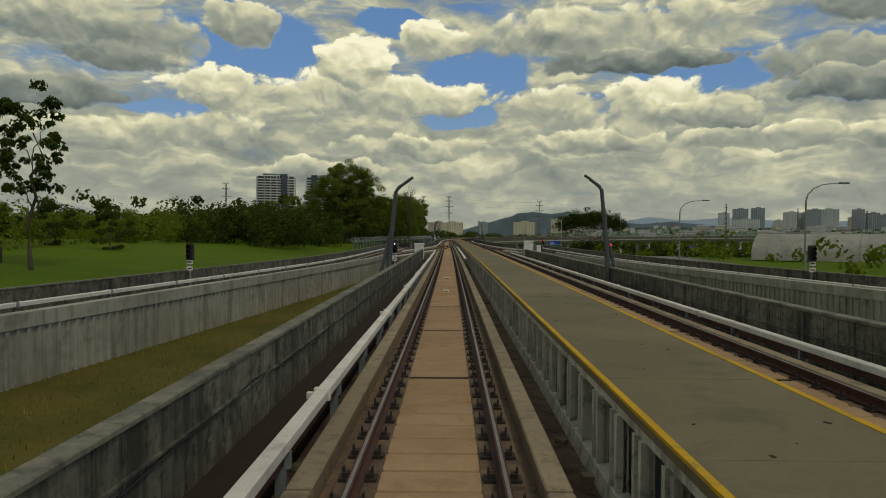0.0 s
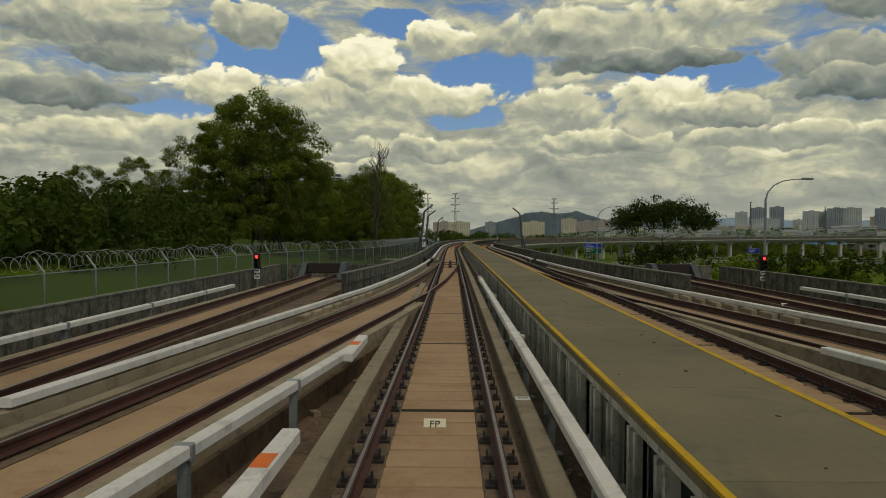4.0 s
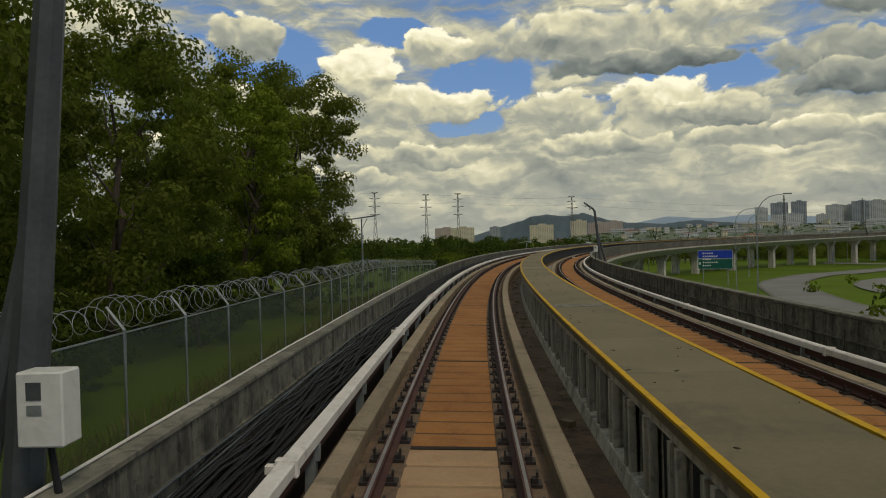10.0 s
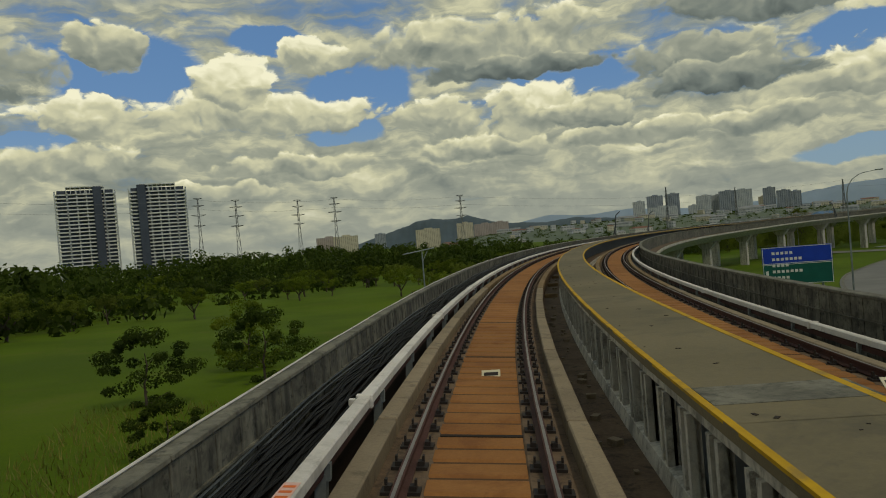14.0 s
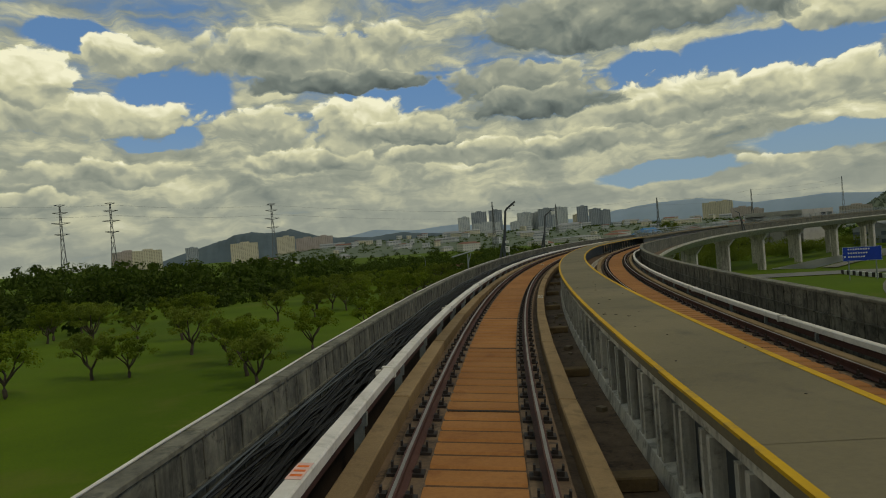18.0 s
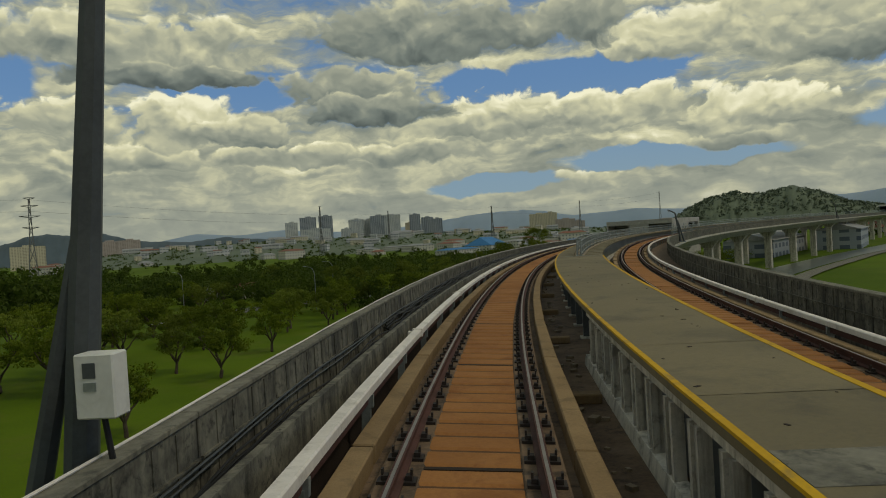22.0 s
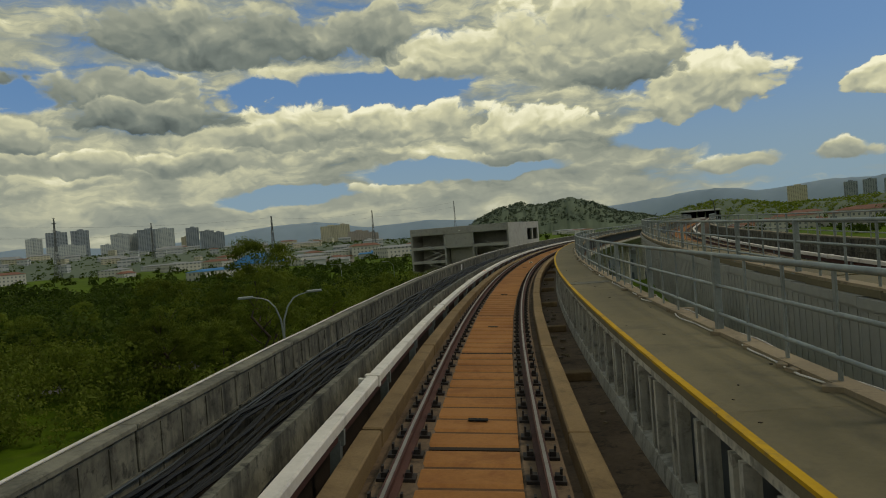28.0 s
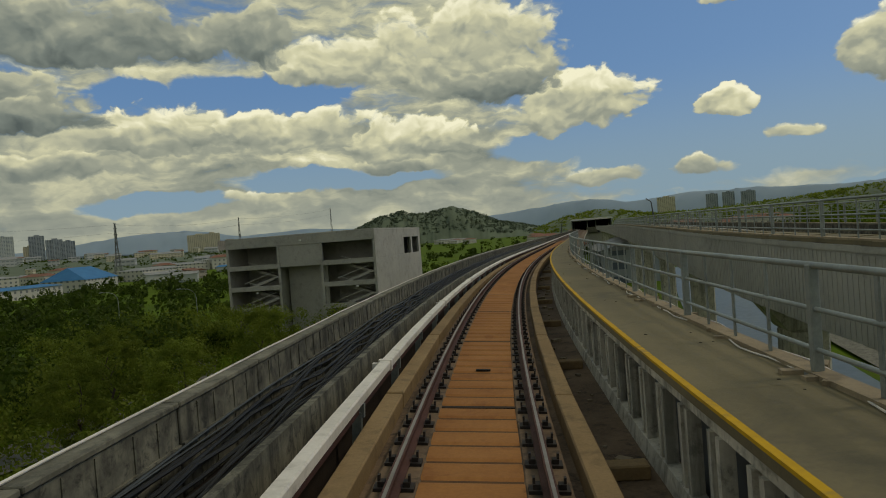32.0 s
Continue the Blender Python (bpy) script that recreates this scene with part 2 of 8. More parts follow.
def material(name, col, col2=None, rough=0.85, metal=0.0, grain=30.0, patch=0.6, bump=0.15, stain=None, stain_amt=0.0, island=0.0, spec=0.3, bscale=None, streak=None, thin=0.0):
    """A surface with fine grain, larger patches, optional stains and relief, in metres of the object."""
    m = bpy.data.materials.new(name)
    m.use_nodes = True
    t = m.node_tree
    N = Nodes(t)
    bs = t.nodes["Principled BSDF"]
    geo = N.add("ShaderNodeNewGeometry")
    pos = geo.outputs["Position"]
    c2 = col2 or tuple(c * 0.72 for c in col)
    f1 = N.noise(pos, patch, 5.0, 0.6)
    f2 = N.noise(pos, grain, 4.0, 0.65)
    f = N.math("ADD", N.math("MULTIPLY", N.range(f1, 0.34, 0.66), 0.6), N.math("MULTIPLY", N.range(f2, 0.30, 0.70), 0.4))
    c = N.mix(f, (*c2, 1), (*col, 1))
    if stain:
        st = N.range(N.noise(pos, patch * 2.7, 7.0, 0.7, 0.4), 0.5, 0.68)
        c = N.mix(N.math("MULTIPLY", st, stain_amt), c, (*stain, 1))
    if streak:
        sx = N.add("ShaderNodeVectorMath", operation="MULTIPLY")
        N.link(pos, sx.inputs[0])
        sx.inputs[1].default_value = (2.6, 2.6, 0.22)
        run = N.range(N.noise(sx.outputs[0], 1.0, 6.0, 0.7), 0.46, 0.66)
        c = N.mix(N.math("MULTIPLY", run, 0.8), c, (*streak, 1))
    if island:
        info = N.add("ShaderNodeObjectInfo")
        rnd = N.math("ADD", N.math("MULTIPLY", info.outputs["Random"], island), 1 - island / 2)
        rg = N.combine(rnd, rnd, rnd)
        c = N.mix(1.0, c, rg, "MULTIPLY")
    N.link(c, bs.inputs["Base Color"])
    bs.inputs["Metallic"].default_value = metal
    bs.inputs["Specular IOR Level"].default_value = spec
    N.put(bs.inputs["Roughness"], N.math("ADD", rough - 0.1, N.math("MULTIPLY", f2, 0.2), clamp=True))
    if bump:
        b = N.add("ShaderNodeBump")
        b.inputs["Strength"].default_value = bump
        b.inputs["Distance"].default_value = 0.02
        N.link(N.noise(pos, bscale or grain, 6.0, 0.65), b.inputs["Height"])
        N.link(b.outputs[0], bs.inputs["Normal"])
    if thin:
        lit = N.add("ShaderNodeBsdfTranslucent")
        N.link(N.mix(1.0, c, (1.0, 1.15, 0.55, 1), "MULTIPLY"), lit.inputs[0])
        both = N.add("ShaderNodeMixShader")
        both.inputs[0].default_value = thin
        N.link(bs.outputs[0], both.inputs[1])
        N.link(lit.outputs[0], both.inputs[2])
        N.link(both.outputs[0], t.nodes["Material Output"].inputs[0])
    return m


# near-black brown of the slab joints, cable ledge and walkway grit
M_GAP = material("near_black_brown", (0.035, 0.022, 0.014), (0.02, 0.014, 0.01), grain=20, patch=2, bump=0.2)
M_SLAB = material("slab_concrete", (0.40, 0.262, 0.15), (0.285, 0.178, 0.098), grain=18, patch=0.5, stain=(0.20, 0.09, 0.03), stain_amt=0.4, bump=0.3, island=0.15)
M_SLAB_RUST = material("rusty_slab_concrete", (0.345, 0.158, 0.048), (0.235, 0.095, 0.024), grain=18, patch=0.5, stain=(0.16, 0.055, 0.015), stain_amt=0.5, bump=0.3, island=0.15)
M_DECK = material("deck_concrete", (0.195, 0.132, 0.082), (0.082, 0.054, 0.035), grain=14, patch=1.1, stain=(0.014, 0.013, 0.012), stain_amt=0.7, bump=0.4)
M_KERB = material("kerb_concrete", (0.32, 0.255, 0.17), (0.21, 0.165, 0.11), grain=22, patch=0.8, stain=(0.07, 0.055, 0.04), stain_amt=0.5, bump=0.3, island=0.3)
M_KERB_TAN = material("tan_kerb_concrete", (0.27, 0.185, 0.093), (0.18, 0.118, 0.056), grain=22, patch=0.8, stain=(0.08, 0.055, 0.03), stain_amt=0.5, bump=0.3, island=0.3)
M_WALL = material("parapet_concrete", (0.198, 0.187, 0.146), (0.056, 0.053, 0.044), grain=7, patch=2.2, stain=(0.022, 0.022, 0.02), stain_amt=0.85, bump=0.4, island=0.35, streak=(0.022, 0.022, 0.02))
M_CAP = material("parapet_cap_concrete", (0.23, 0.218, 0.17), (0.09, 0.086, 0.07), grain=9, patch=1.6, stain=(0.045, 0.045, 0.038), stain_amt=0.75, bump=0.4)
M_WALK = material("walkway_concrete", (0.197, 0.163, 0.094), (0.136, 0.115, 0.068), grain=16, patch=0.28, stain=(0.085, 0.076, 0.055), stain_amt=0.55, bump=0.2, island=0.16)
M_FASCIA = material("fascia_concrete", (0.60, 0.565, 0.49), (0.40, 0.375, 0.32), grain=14, patch=1.5, stain=(0.06, 0.06, 0.05), stain_amt=0.6, bump=0.3, island=0.2, streak=(0.17, 0.165, 0.145))
M_YELLOW = material("yellow_line_paint", (0.60, 0.36, 0.008), (0.46, 0.27, 0.008), grain=12, patch=0.9, stain=(0.2, 0.15, 0.07), stain_amt=0.6, bump=0.1)
M_RAIL = material("rusty_rail_steel", (0.092, 0.038, 0.030), (0.05, 0.021, 0.017), rough=0.75, grain=40, patch=2, bump=0.2)
M_HEAD = material("polished_rail_head", (0.34, 0.32, 0.30), (0.24, 0.21, 0.19), rough=0.48, metal=0.9, grain=30, patch=2, bump=0.03)
M_CLIP = material("rail_clip_iron", (0.035, 0.027, 0.024), (0.02, 0.016, 0.015), rough=0.7, grain=60, patch=5, bump=0.1)
M_COVER = material("third_rail_cover", (0.76, 0.715, 0.665), (0.59, 0.55, 0.505), rough=0.55, grain=14, patch=0.7, stain=(0.22, 0.2, 0.17), stain_amt=0.4, bump=0.08, island=0.12)
M_CABLE = material("black_cable", (0.018, 0.018, 0.02), rough=0.6, grain=20, patch=3, bump=0.1)
M_STEEL = material("galvanised_steel", (0.33, 0.36, 0.36), (0.20, 0.22, 0.22), rough=0.5, metal=0.5, grain=20, patch=1.5, bump=0.05)
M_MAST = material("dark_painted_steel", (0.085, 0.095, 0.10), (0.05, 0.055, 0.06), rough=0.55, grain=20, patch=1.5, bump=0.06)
M_WHITE = material("white_paint", (0.70, 0.70, 0.66), (0.58, 0.58, 0.55), rough=0.5, grain=12, patch=1.2, stain=(0.35, 0.34, 0.30), stain_amt=0.3, bump=0.05)
M_JOINT_PALE = material("slab_band_dirt", (0.33, 0.222, 0.118), (0.24, 0.158, 0.08), grain=18, patch=1.5, bump=0.3)
M_JOINT = material("slab_joint_dirt", (0.125, 0.062, 0.026), (0.07, 0.034, 0.015), grain=18, patch=1.5, bump=0.3)
M_DARK = material("dark_void", (0.012, 0.012, 0.012), rough=0.9, grain=10, patch=2, bump=0.0)
M_GRASS = material("meadow_grass", (0.10, 0.155, 0.005), (0.054, 0.092, 0.004), grain=6, patch=0.035, stain=(0.13, 0.125, 0.028), stain_amt=0.35, bump=0.8, bscale=3, spec=0.06)
M_LEAF = material("dark_leaves", (0.072, 0.098, 0.016), (0.026, 0.042, 0.008), rough=0.6, grain=3, patch=0.25, bump=0.0, island=0.5, spec=0.06, thin=0.35)
M_LEAF2 = material("light_leaves", (0.17, 0.205, 0.02), (0.074, 0.105, 0.012), rough=0.6, grain=3, patch=0.3, bump=0.0, island=0.5, spec=0.06, thin=0.35)
M_LEAF3 = material("mid_green_leaves", (0.18, 0.205, 0.034), (0.095, 0.12, 0.022), rough=0.6, grain=3, patch=0.25, bump=0.0, island=0.5, spec=0.06, thin=0.45)
M_BARK = material("grey_bark", (0.10, 0.075, 0.055), (0.045, 0.035, 0.028), grain=12, patch=2, bump=0.5)
# woods tinted blue in the paint, in place of haze
M_FAR = material("haze_blue_hill_woods", (0.085, 0.115, 0.135), (0.06, 0.085, 0.10), grain=0.03, patch=0.004, bump=0.0)
# distance haze is mixed into this base colour
M_FAR2 = material("haze_painted_far_hills", (0.27, 0.34, 0.42), (0.23, 0.30, 0.38), grain=0.01, patch=0.002, bump=0.0)
# green paled towards grey so the colour carries the haze
M_HILL = material("haze_paled_hill_woods", (0.125, 0.155, 0.10), (0.085, 0.11, 0.075), grain=0.08, patch=0.012, stain=(0.14, 0.165, 0.11), stain_amt=0.2, bump=0.2, bscale=0.08)
M_ROAD = material("asphalt", (0.20, 0.195, 0.18), (0.14, 0.138, 0.13), grain=12, patch=0.15, bump=0.1)

# ---------------------------------------------------------------- the line
# centreline of the left track: curvature (1/m, right turns positive) by distance
K_NODES = [(-400, -9e-5), (0, -8.7e-5), (90, -6.3e-5), (150, -7.4e-5), (180, 5.0e-4), (210, 1.68e-3), (240, 2.81e-3), (270, 3.34e-3), (300, 3.34e-3), (350, 3.31e-3), (390, 3.27e-3),
           (430, 3.055e-3), (470, 2.84e-3), (510, 2.86e-3), (550, 2.89e-3), (590, 2.84e-3), (620, 2.7e-3), (669, 0.0), (1300, 0.0)]
S0, S1, DS = -60.0, 1200.0, 0.5
_g = np.arange(S0, S1 + DS, DS)
_k = np.interp(_g, *zip(*K_NODES))
_i0 = int(round(-S0 / DS))
_h = np.concatenate([[0], np.cumsum((_k[1:] + _k[:-1]) / 2 * DS)])
_h += 0.01273 - _h[_i0]
_hm = (_h[1:] + _h[:-1]) / 2
_x = np.concatenate([[0], np.cumsum(np.sin(_hm) * DS)])
_y = np.concatenate([[0], np.cumsum(np.cos(_hm) * DS)])
_x += -0.193 - _x[_i0]
_y -= _y[_i0]
CANT = [(150, 0.0), (174, 0.45), (203, 1.63), (232, 2.86), (261, 4.03), (289, 4.2), (376, 4.2), (403, 3.7), (430, 3.4), (457, 3.4), (508, 3.9), (600, 3.9), (635, 2.5), (669, 0.0)]
# the right track leaves the walkway and climbs to the station
R_OFF = [(424, 5.75), (431, 5.98), (440, 6.35), (450, 6.70), (460, 7.0), (470, 7.25), (485, 7.7), (510, 8.5), (540, 9.8), (580, 12.0), (640, 14.5), (700, 15.0), (1100, 13.0)]
R_UP = [(150, 0.0), (203, -0.13), (261, -0.32), (430, -0.34), (475, -0.15), (500, 0.05), (560, 0.45), (640, 1.0), (720, 1.4), (1100, 1.4)]
# the left parapet steps out where the deck widens
P_OFF = [(100, -2.456), (150, -2.50), (240, -2.456), (408, -2.456), (430, -2.64), (466, -3.08), (700, -3.08)]
P_UP = [(70, 0.0), (130, -0.084)]
# offset of the right parapet from its track
RP_OFF = [(425, 2.30), (475, 3.55)]


def heading(s):
    return float(np.interp(s, _g, _h))


def cant(s):
    return float(np.interp(s, *zip(*CANT)))


def spot(s, n=0.0, h=0.0):
    """World place at distance s along the line, n metres to the right, h above rail level."""
    a = heading(s)
    return Vector((float(np.interp(s, _g, _x)) + n * math.cos(a), float(np.interp(s, _g, _y)) - n * math.sin(a), h))


def frame_at(s, n=0.0, h=0.0, tilt=None, turn=0.0):
    """Pose whose y runs along the line, x to the right; tilt in degrees to the right (the track's cant if None)."""
    a = heading(s)
    c = 0.0 if tilt is None else tilt
    return Matrix.Translation(spot(s, n, h)) @ Matrix.Rotation(-a + turn, 4, "Z") @ Matrix.Rotation(radians(c), 4, "Y")


def right_off(s):
    return float(np.interp(s, *zip(*R_OFF)))


def swing(s):
    """How far the branch track pushes a parapet outward."""
    return float(np.interp(s, [99, 100, 103, 113, 121, 130, 138], [0.0, 2.3, 1.75, 0.75, 0.30, 0.05, 0.0]))


def par_off(s):
    return float(np.interp(s, *zip(*P_OFF))) - swing(s)


def par_up(s):
    return float(np.interp(s, *zip(*P_UP)))


def right_par(s):
    return right_off(s) + float(np.interp(s, *zip(*RP_OFF))) + swing(s)


def right_up(s):
    return float(np.interp(s, *zip(*R_UP)))


def put(name, bm, mat, parent=None, label="", smooth=False):
    me = bpy.data.meshes.new(name)
    bm.to_mesh(me)
    bm.free()
    return put_mesh(name, me, mat, parent, label, smooth)


def put_mesh(name, me, mat, parent=None, label="", smooth=False):
    if mat is not None and not me.materials:
        for mm in (mat if isinstance(mat, (list, tuple)) else [mat]):
            me.materials.append(mm)
    if smooth:
        me.polygons.foreach_set("use_smooth", [True] * len(me.polygons))
    ob = new(name, me)
    if parent is not None:
        ob.parent = parent
    if label:
        ob["label"] = label
    return ob


def from_lists(name, verts, faces, mat, parent=None, label="", smooth=False):
    me = bpy.data.meshes.new(name)
    me.from_pydata([tuple(v) for v in verts], [], faces)
    me.update()
    return put_mesh(name, me, mat, parent, label, smooth)


def empty(name, place=(0, 0, 0), label="", category="", group="", kind=""):
    e = new(name)
    e.location = place
    e.empty_display_size = 0.2
    return tagged(e, label, category, group, kind)


def box(bm, x0, x1, y0, y1, z0, z1, bevel=0.0, m=None):
    vs = [bm.verts.new((x, y, z)) for x in (x0, x1) for y in (y0, y1) for z in (z0, z1)]
    if m is not None:
        for v in vs:
            v.co = m @ v.co
    idx = ((0, 1, 3, 2), (4, 6, 7, 5), (0, 4, 5, 1), (2, 3, 7, 6), (0, 2, 6, 4), (1, 5, 7, 3))
    fs = [bm.faces.new([vs[i] for i in f]) for f in idx]
    if bevel:
        es = {e for f in fs for e in f.edges}
        bmesh.ops.bevel(bm, geom=list(es), offset=bevel, segments=1, affect="EDGES")
    return vs


def tube(bm, pts, radii, sides=8, caps=True):
    """A round bar through the points."""
    rings = []
    pts = [Vector(p) for p in pts]
    if not isinstance(radii, (list, tuple)):
        radii = [radii] * len(pts)
    for i, p in enumerate(pts):
        d = (pts[min(i + 1, len(pts) - 1)] - pts[max(i - 1, 0)]).normalized()
        q = d.to_track_quat("Z", "Y")
        rings.append([bm.verts.new(p + q @ Vector((math.cos(2 * math.pi * k / sides) * radii[i], math.sin(2 * math.pi * k / sides) * radii[i], 0))) for k in range(sides)])
    for a, b in zip(rings, rings[1:]):
        for k in range(sides):
            bm.faces.new((a[k], a[(k + 1) % sides], b[(k + 1) % sides], b[k]))
    if caps:
        bm.faces.new(rings[0][::-1])
        bm.faces.new(rings[-1])


def sweep(name, s0, s1, profile, mat, parent=None, off=lambda s: 0.0, up=lambda s: 0.0, canted=False, step=3.0, label="", smooth=False):
    """Extrudes a closed profile of (n, h) along the line."""
    k = max(2, int(round((s1 - s0) / step)) + 1)
    verts, faces = [], []
    p = len(profile)
    for s in np.linspace(s0, s1, k):
        a, c = heading(s), radians(cant(s)) if canted else 0.0
        o, u = off(s), up(s)
        bx, by = float(np.interp(s, _g, _x)), float(np.interp(s, _g, _y))
        for n, h in profile:
            nn, hh = n * math.cos(c) + h * math.sin(c) + o, h * math.cos(c) - n * math.sin(c) + u
            verts.append((bx + nn * math.cos(a), by - nn * math.sin(a), hh))
    for i in range(k - 1):
        for j in range(p):
            j2 = (j + 1) % p
            faces.append((i * p + j, i * p + j2, (i + 1) * p + j2, (i + 1) * p + j))
    faces.append(tuple(range(p))[::-1])
    faces.append(tuple((k - 1) * p + j for j in range(p)))
    return from_lists(name, verts, faces, mat, parent, label, smooth)


def rect(n0, n1, h0, h1):
    return [(n0, h0), (n0, h1), (n1, h1), (n1, h0)]


def mirror(profile):
    return [(-n, h) for n, h in profile][::-1]

# ---------------------------------------------------------------- ground
def line_distance(px, py):
    """Nearest distance along the line and offset to the right, for arrays of places."""
    gx, gy, gs, gh = _x[::20], _y[::20], _g[::20], _h[::20]
    px, py = np.asarray(px, float), np.asarray(py, float)
    bs, bn = np.zeros(px.shape), np.zeros(px.shape)
    for a in range(0, len(px), 4000):
        x, y = px[a:a + 4000], py[a:a + 4000]
        i = ((x[:, None] - gx) ** 2 + (y[:, None] - gy) ** 2).argmin(1)
        h = gh[i]
        bs[a:a + 4000] = gs[i] + (x - gx[i]) * np.sin(h) + (y - gy[i]) * np.cos(h)
        bn[a:a + 4000] = (x - gx[i]) * np.cos(h) - (y - gy[i]) * np.sin(h)
    return bs, bn


G_LEFT = [(-60, -1.05), (120, -1.1), (190, -1.2), (240, -1.7), (280, -3.0), (330, -6.0), (380, -8.6), (450, -10.0), (560, -11.5), (640, -12.5), (1200, -12.5)]
G_RIGHT = [(-60, -1.05), (110, -1.3), (150, -3.0), (200, -6.0), (260, -7.0), (380, -8.8), (480, -10.5), (560, -12.0), (1200, -12.5)]


def ground_height(px, py):
    s, n = line_distance(px, py)
    zl = np.interp(s, *zip(*G_LEFT))
    zr = np.interp(s, *zip(*G_RIGHT))
    f = np.clip((n - 2) / 12, 0, 1)
    near = zl * (1 - f) + zr * f
    # the wooded bank rises to the left of the first half
    bank = np.clip((-n - 12) / 22, 0, 1) * np.interp(s, [-60, 40, 110, 190, 230, 265], [1.2, 1.4, 2.2, 2.6, 1.5, 0.0])
    far = np.clip((np.abs(n) - 60) / 450, 0, 1)
    z = (near + bank) * (1 - far) - 13.0 * far
    wave = np.sin(px * 0.05 + 1) * np.cos(py * 0.043) * 0.6 + np.sin(px * 0.13) * np.sin(py * 0.11) * 0.25
    return z + wave * np.clip((np.abs(n) - 22) / 40, 0, 1)


def ground_at(x, y):
    return float(ground_height(np.array([float(x)]), np.array([float(y)]))[0])


def build_ground():
    k = 230
    u = np.linspace(-1, 1, k)
    ax = np.sinh(u * 4.6) / np.sinh(4.6) * 4700
    gx, gy = np.meshgrid(ax + 90, ax + 330, indexing="ij")
    z = ground_height(gx.ravel(), gy.ravel())
    s, n = line_distance(gx.ravel(), gy.ravel())
    z = np.where((n > -4.5) & (n < 22) & (s > -60), np.minimum(z, -1.25), z)
    verts = np.stack([gx.ravel(), gy.ravel(), z], -1)
    faces = [(i * k + j, (i + 1) * k + j, (i + 1) * k + j + 1, i * k + j + 1) for i in range(k - 1) for j in range(k - 1)]
    g = from_lists("ground", verts, faces, M_GRASS, smooth=True)
    tagged(g, "green meadow ground with patchy dry grass", "ground", kind="structure")


build_ground()

# ---------------------------------------------------------------- viaduct and tracks
LINE_START, LINE_END = -40.0, 1075.0
COVER_N = 1.59   # conductor rail from the track's middle
RAIL = [(-0.075, -0.17), (-0.075, -0.155), (-0.012, -0.13), (-0.012, -0.05), (-0.037, -0.038), (-0.037, -0.001), (0.037, -0.001), (0.037, -0.038), (0.012, -0.05), (0.012, -0.13), (0.075, -0.155), (0.075, -0.17)]
HEAD = [(-0.021, -0.004), (-0.016, 0.003), (0.016, 0.003), (0.021, -0.004)]


def zero(s):
    return 0.0


def cover_profile(c):
    return [(c - 0.09, 0.075), (c - 0.09, 0.185), (c - 0.07, 0.205), (c + 0.07, 0.205), (c + 0.09, 0.185), (c + 0.09, 0.075)]


def build_track(sign, off, up, spans, label):
    """One track: rails, bed and conductor rail; sign -1 has its conductor rail to the left."""
    root = empty("track_left" if sign < 0 else "track_right", label=label, category="railway track", kind="structure")
    for r in (-0.755, 0.755):
        rail = sweep("rail", LINE_START, LINE_END, [(n + r, h) for n, h in RAIL], M_RAIL, root, off, up, True)
        sweep("rail_head", LINE_START, LINE_END, [(n + r, h) for n, h in HEAD], M_HEAD, rail, off, up, True, label="worn shiny running surface")
        sweep("rail_plinth", LINE_START, LINE_END, [(r - 0.24, -0.75), (r - 0.24, -0.215), (r - 0.21, -0.19), (r + 0.21, -0.19), (r + 0.24, -0.215), (r + 0.24, -0.75)], M_DECK, root, off, up, True, label="oil-dark concrete plinth")
    sweep("track_bed", LINE_START, LINE_END, rect(-1.42, 1.42, -0.8, -0.34), M_DECK, root, off, up, True)
    for a, b, side in spans:
        c = side * COVER_N
        sweep("third_rail", a + 0.6, b - 0.6, rect(c - 0.035, c + 0.035, -0.07, 0.045), M_RAIL, root, off, up, True)
    return root


# conductor rail: start, end, side of the track
SPANS_L = [(LINE_START, 83.5, -1), (62.5, 111.0, 1), (141.5, LINE_END, -1)]
SPANS_R = [(LINE_START, 82.0, 1), (60.0, 109.0, -1), (139.0, LINE_END, 1)]
track_left = build_track(-1, zero, zero, SPANS_L, "straight then curving slab track with rusty brown rails")
track_right = build_track(1, right_off, right_up, SPANS_R, "second slab track with rusty brown rails beyond the walkway")

viaduct = empty("viaduct_deck", label="grey concrete viaduct decks carrying the two tracks", category="viaduct", kind="structure")
sweep("deck_left", LINE_START, LINE_END, [(-3.2, -0.75), (3.62, -0.75), (3.62, -1.1), (1.7, -2.5), (-1.7, -2.5), (-3.2, -1.1)], M_FASCIA, viaduct)
sweep("deck_right", LINE_START, LINE_END, [(-2.62, -0.76), (3.75, -0.76), (3.75, -1.1), (1.7, -2.5), (-1.7, -2.5), (-2.62, -1.1)], M_FASCIA, viaduct, right_off, right_up)
sweep("deck_surface_left", LINE_START, LINE_END, rect(-3.15, 3.55, -0.76, -0.735), M_DECK, viaduct, label="dirty dark deck surface")
sweep("deck_surface_right", LINE_START, LINE_END, rect(-2.0, 3.6, -0.77, -0.735), M_DECK, viaduct, right_off, right_up, label="dirty dark deck surface")


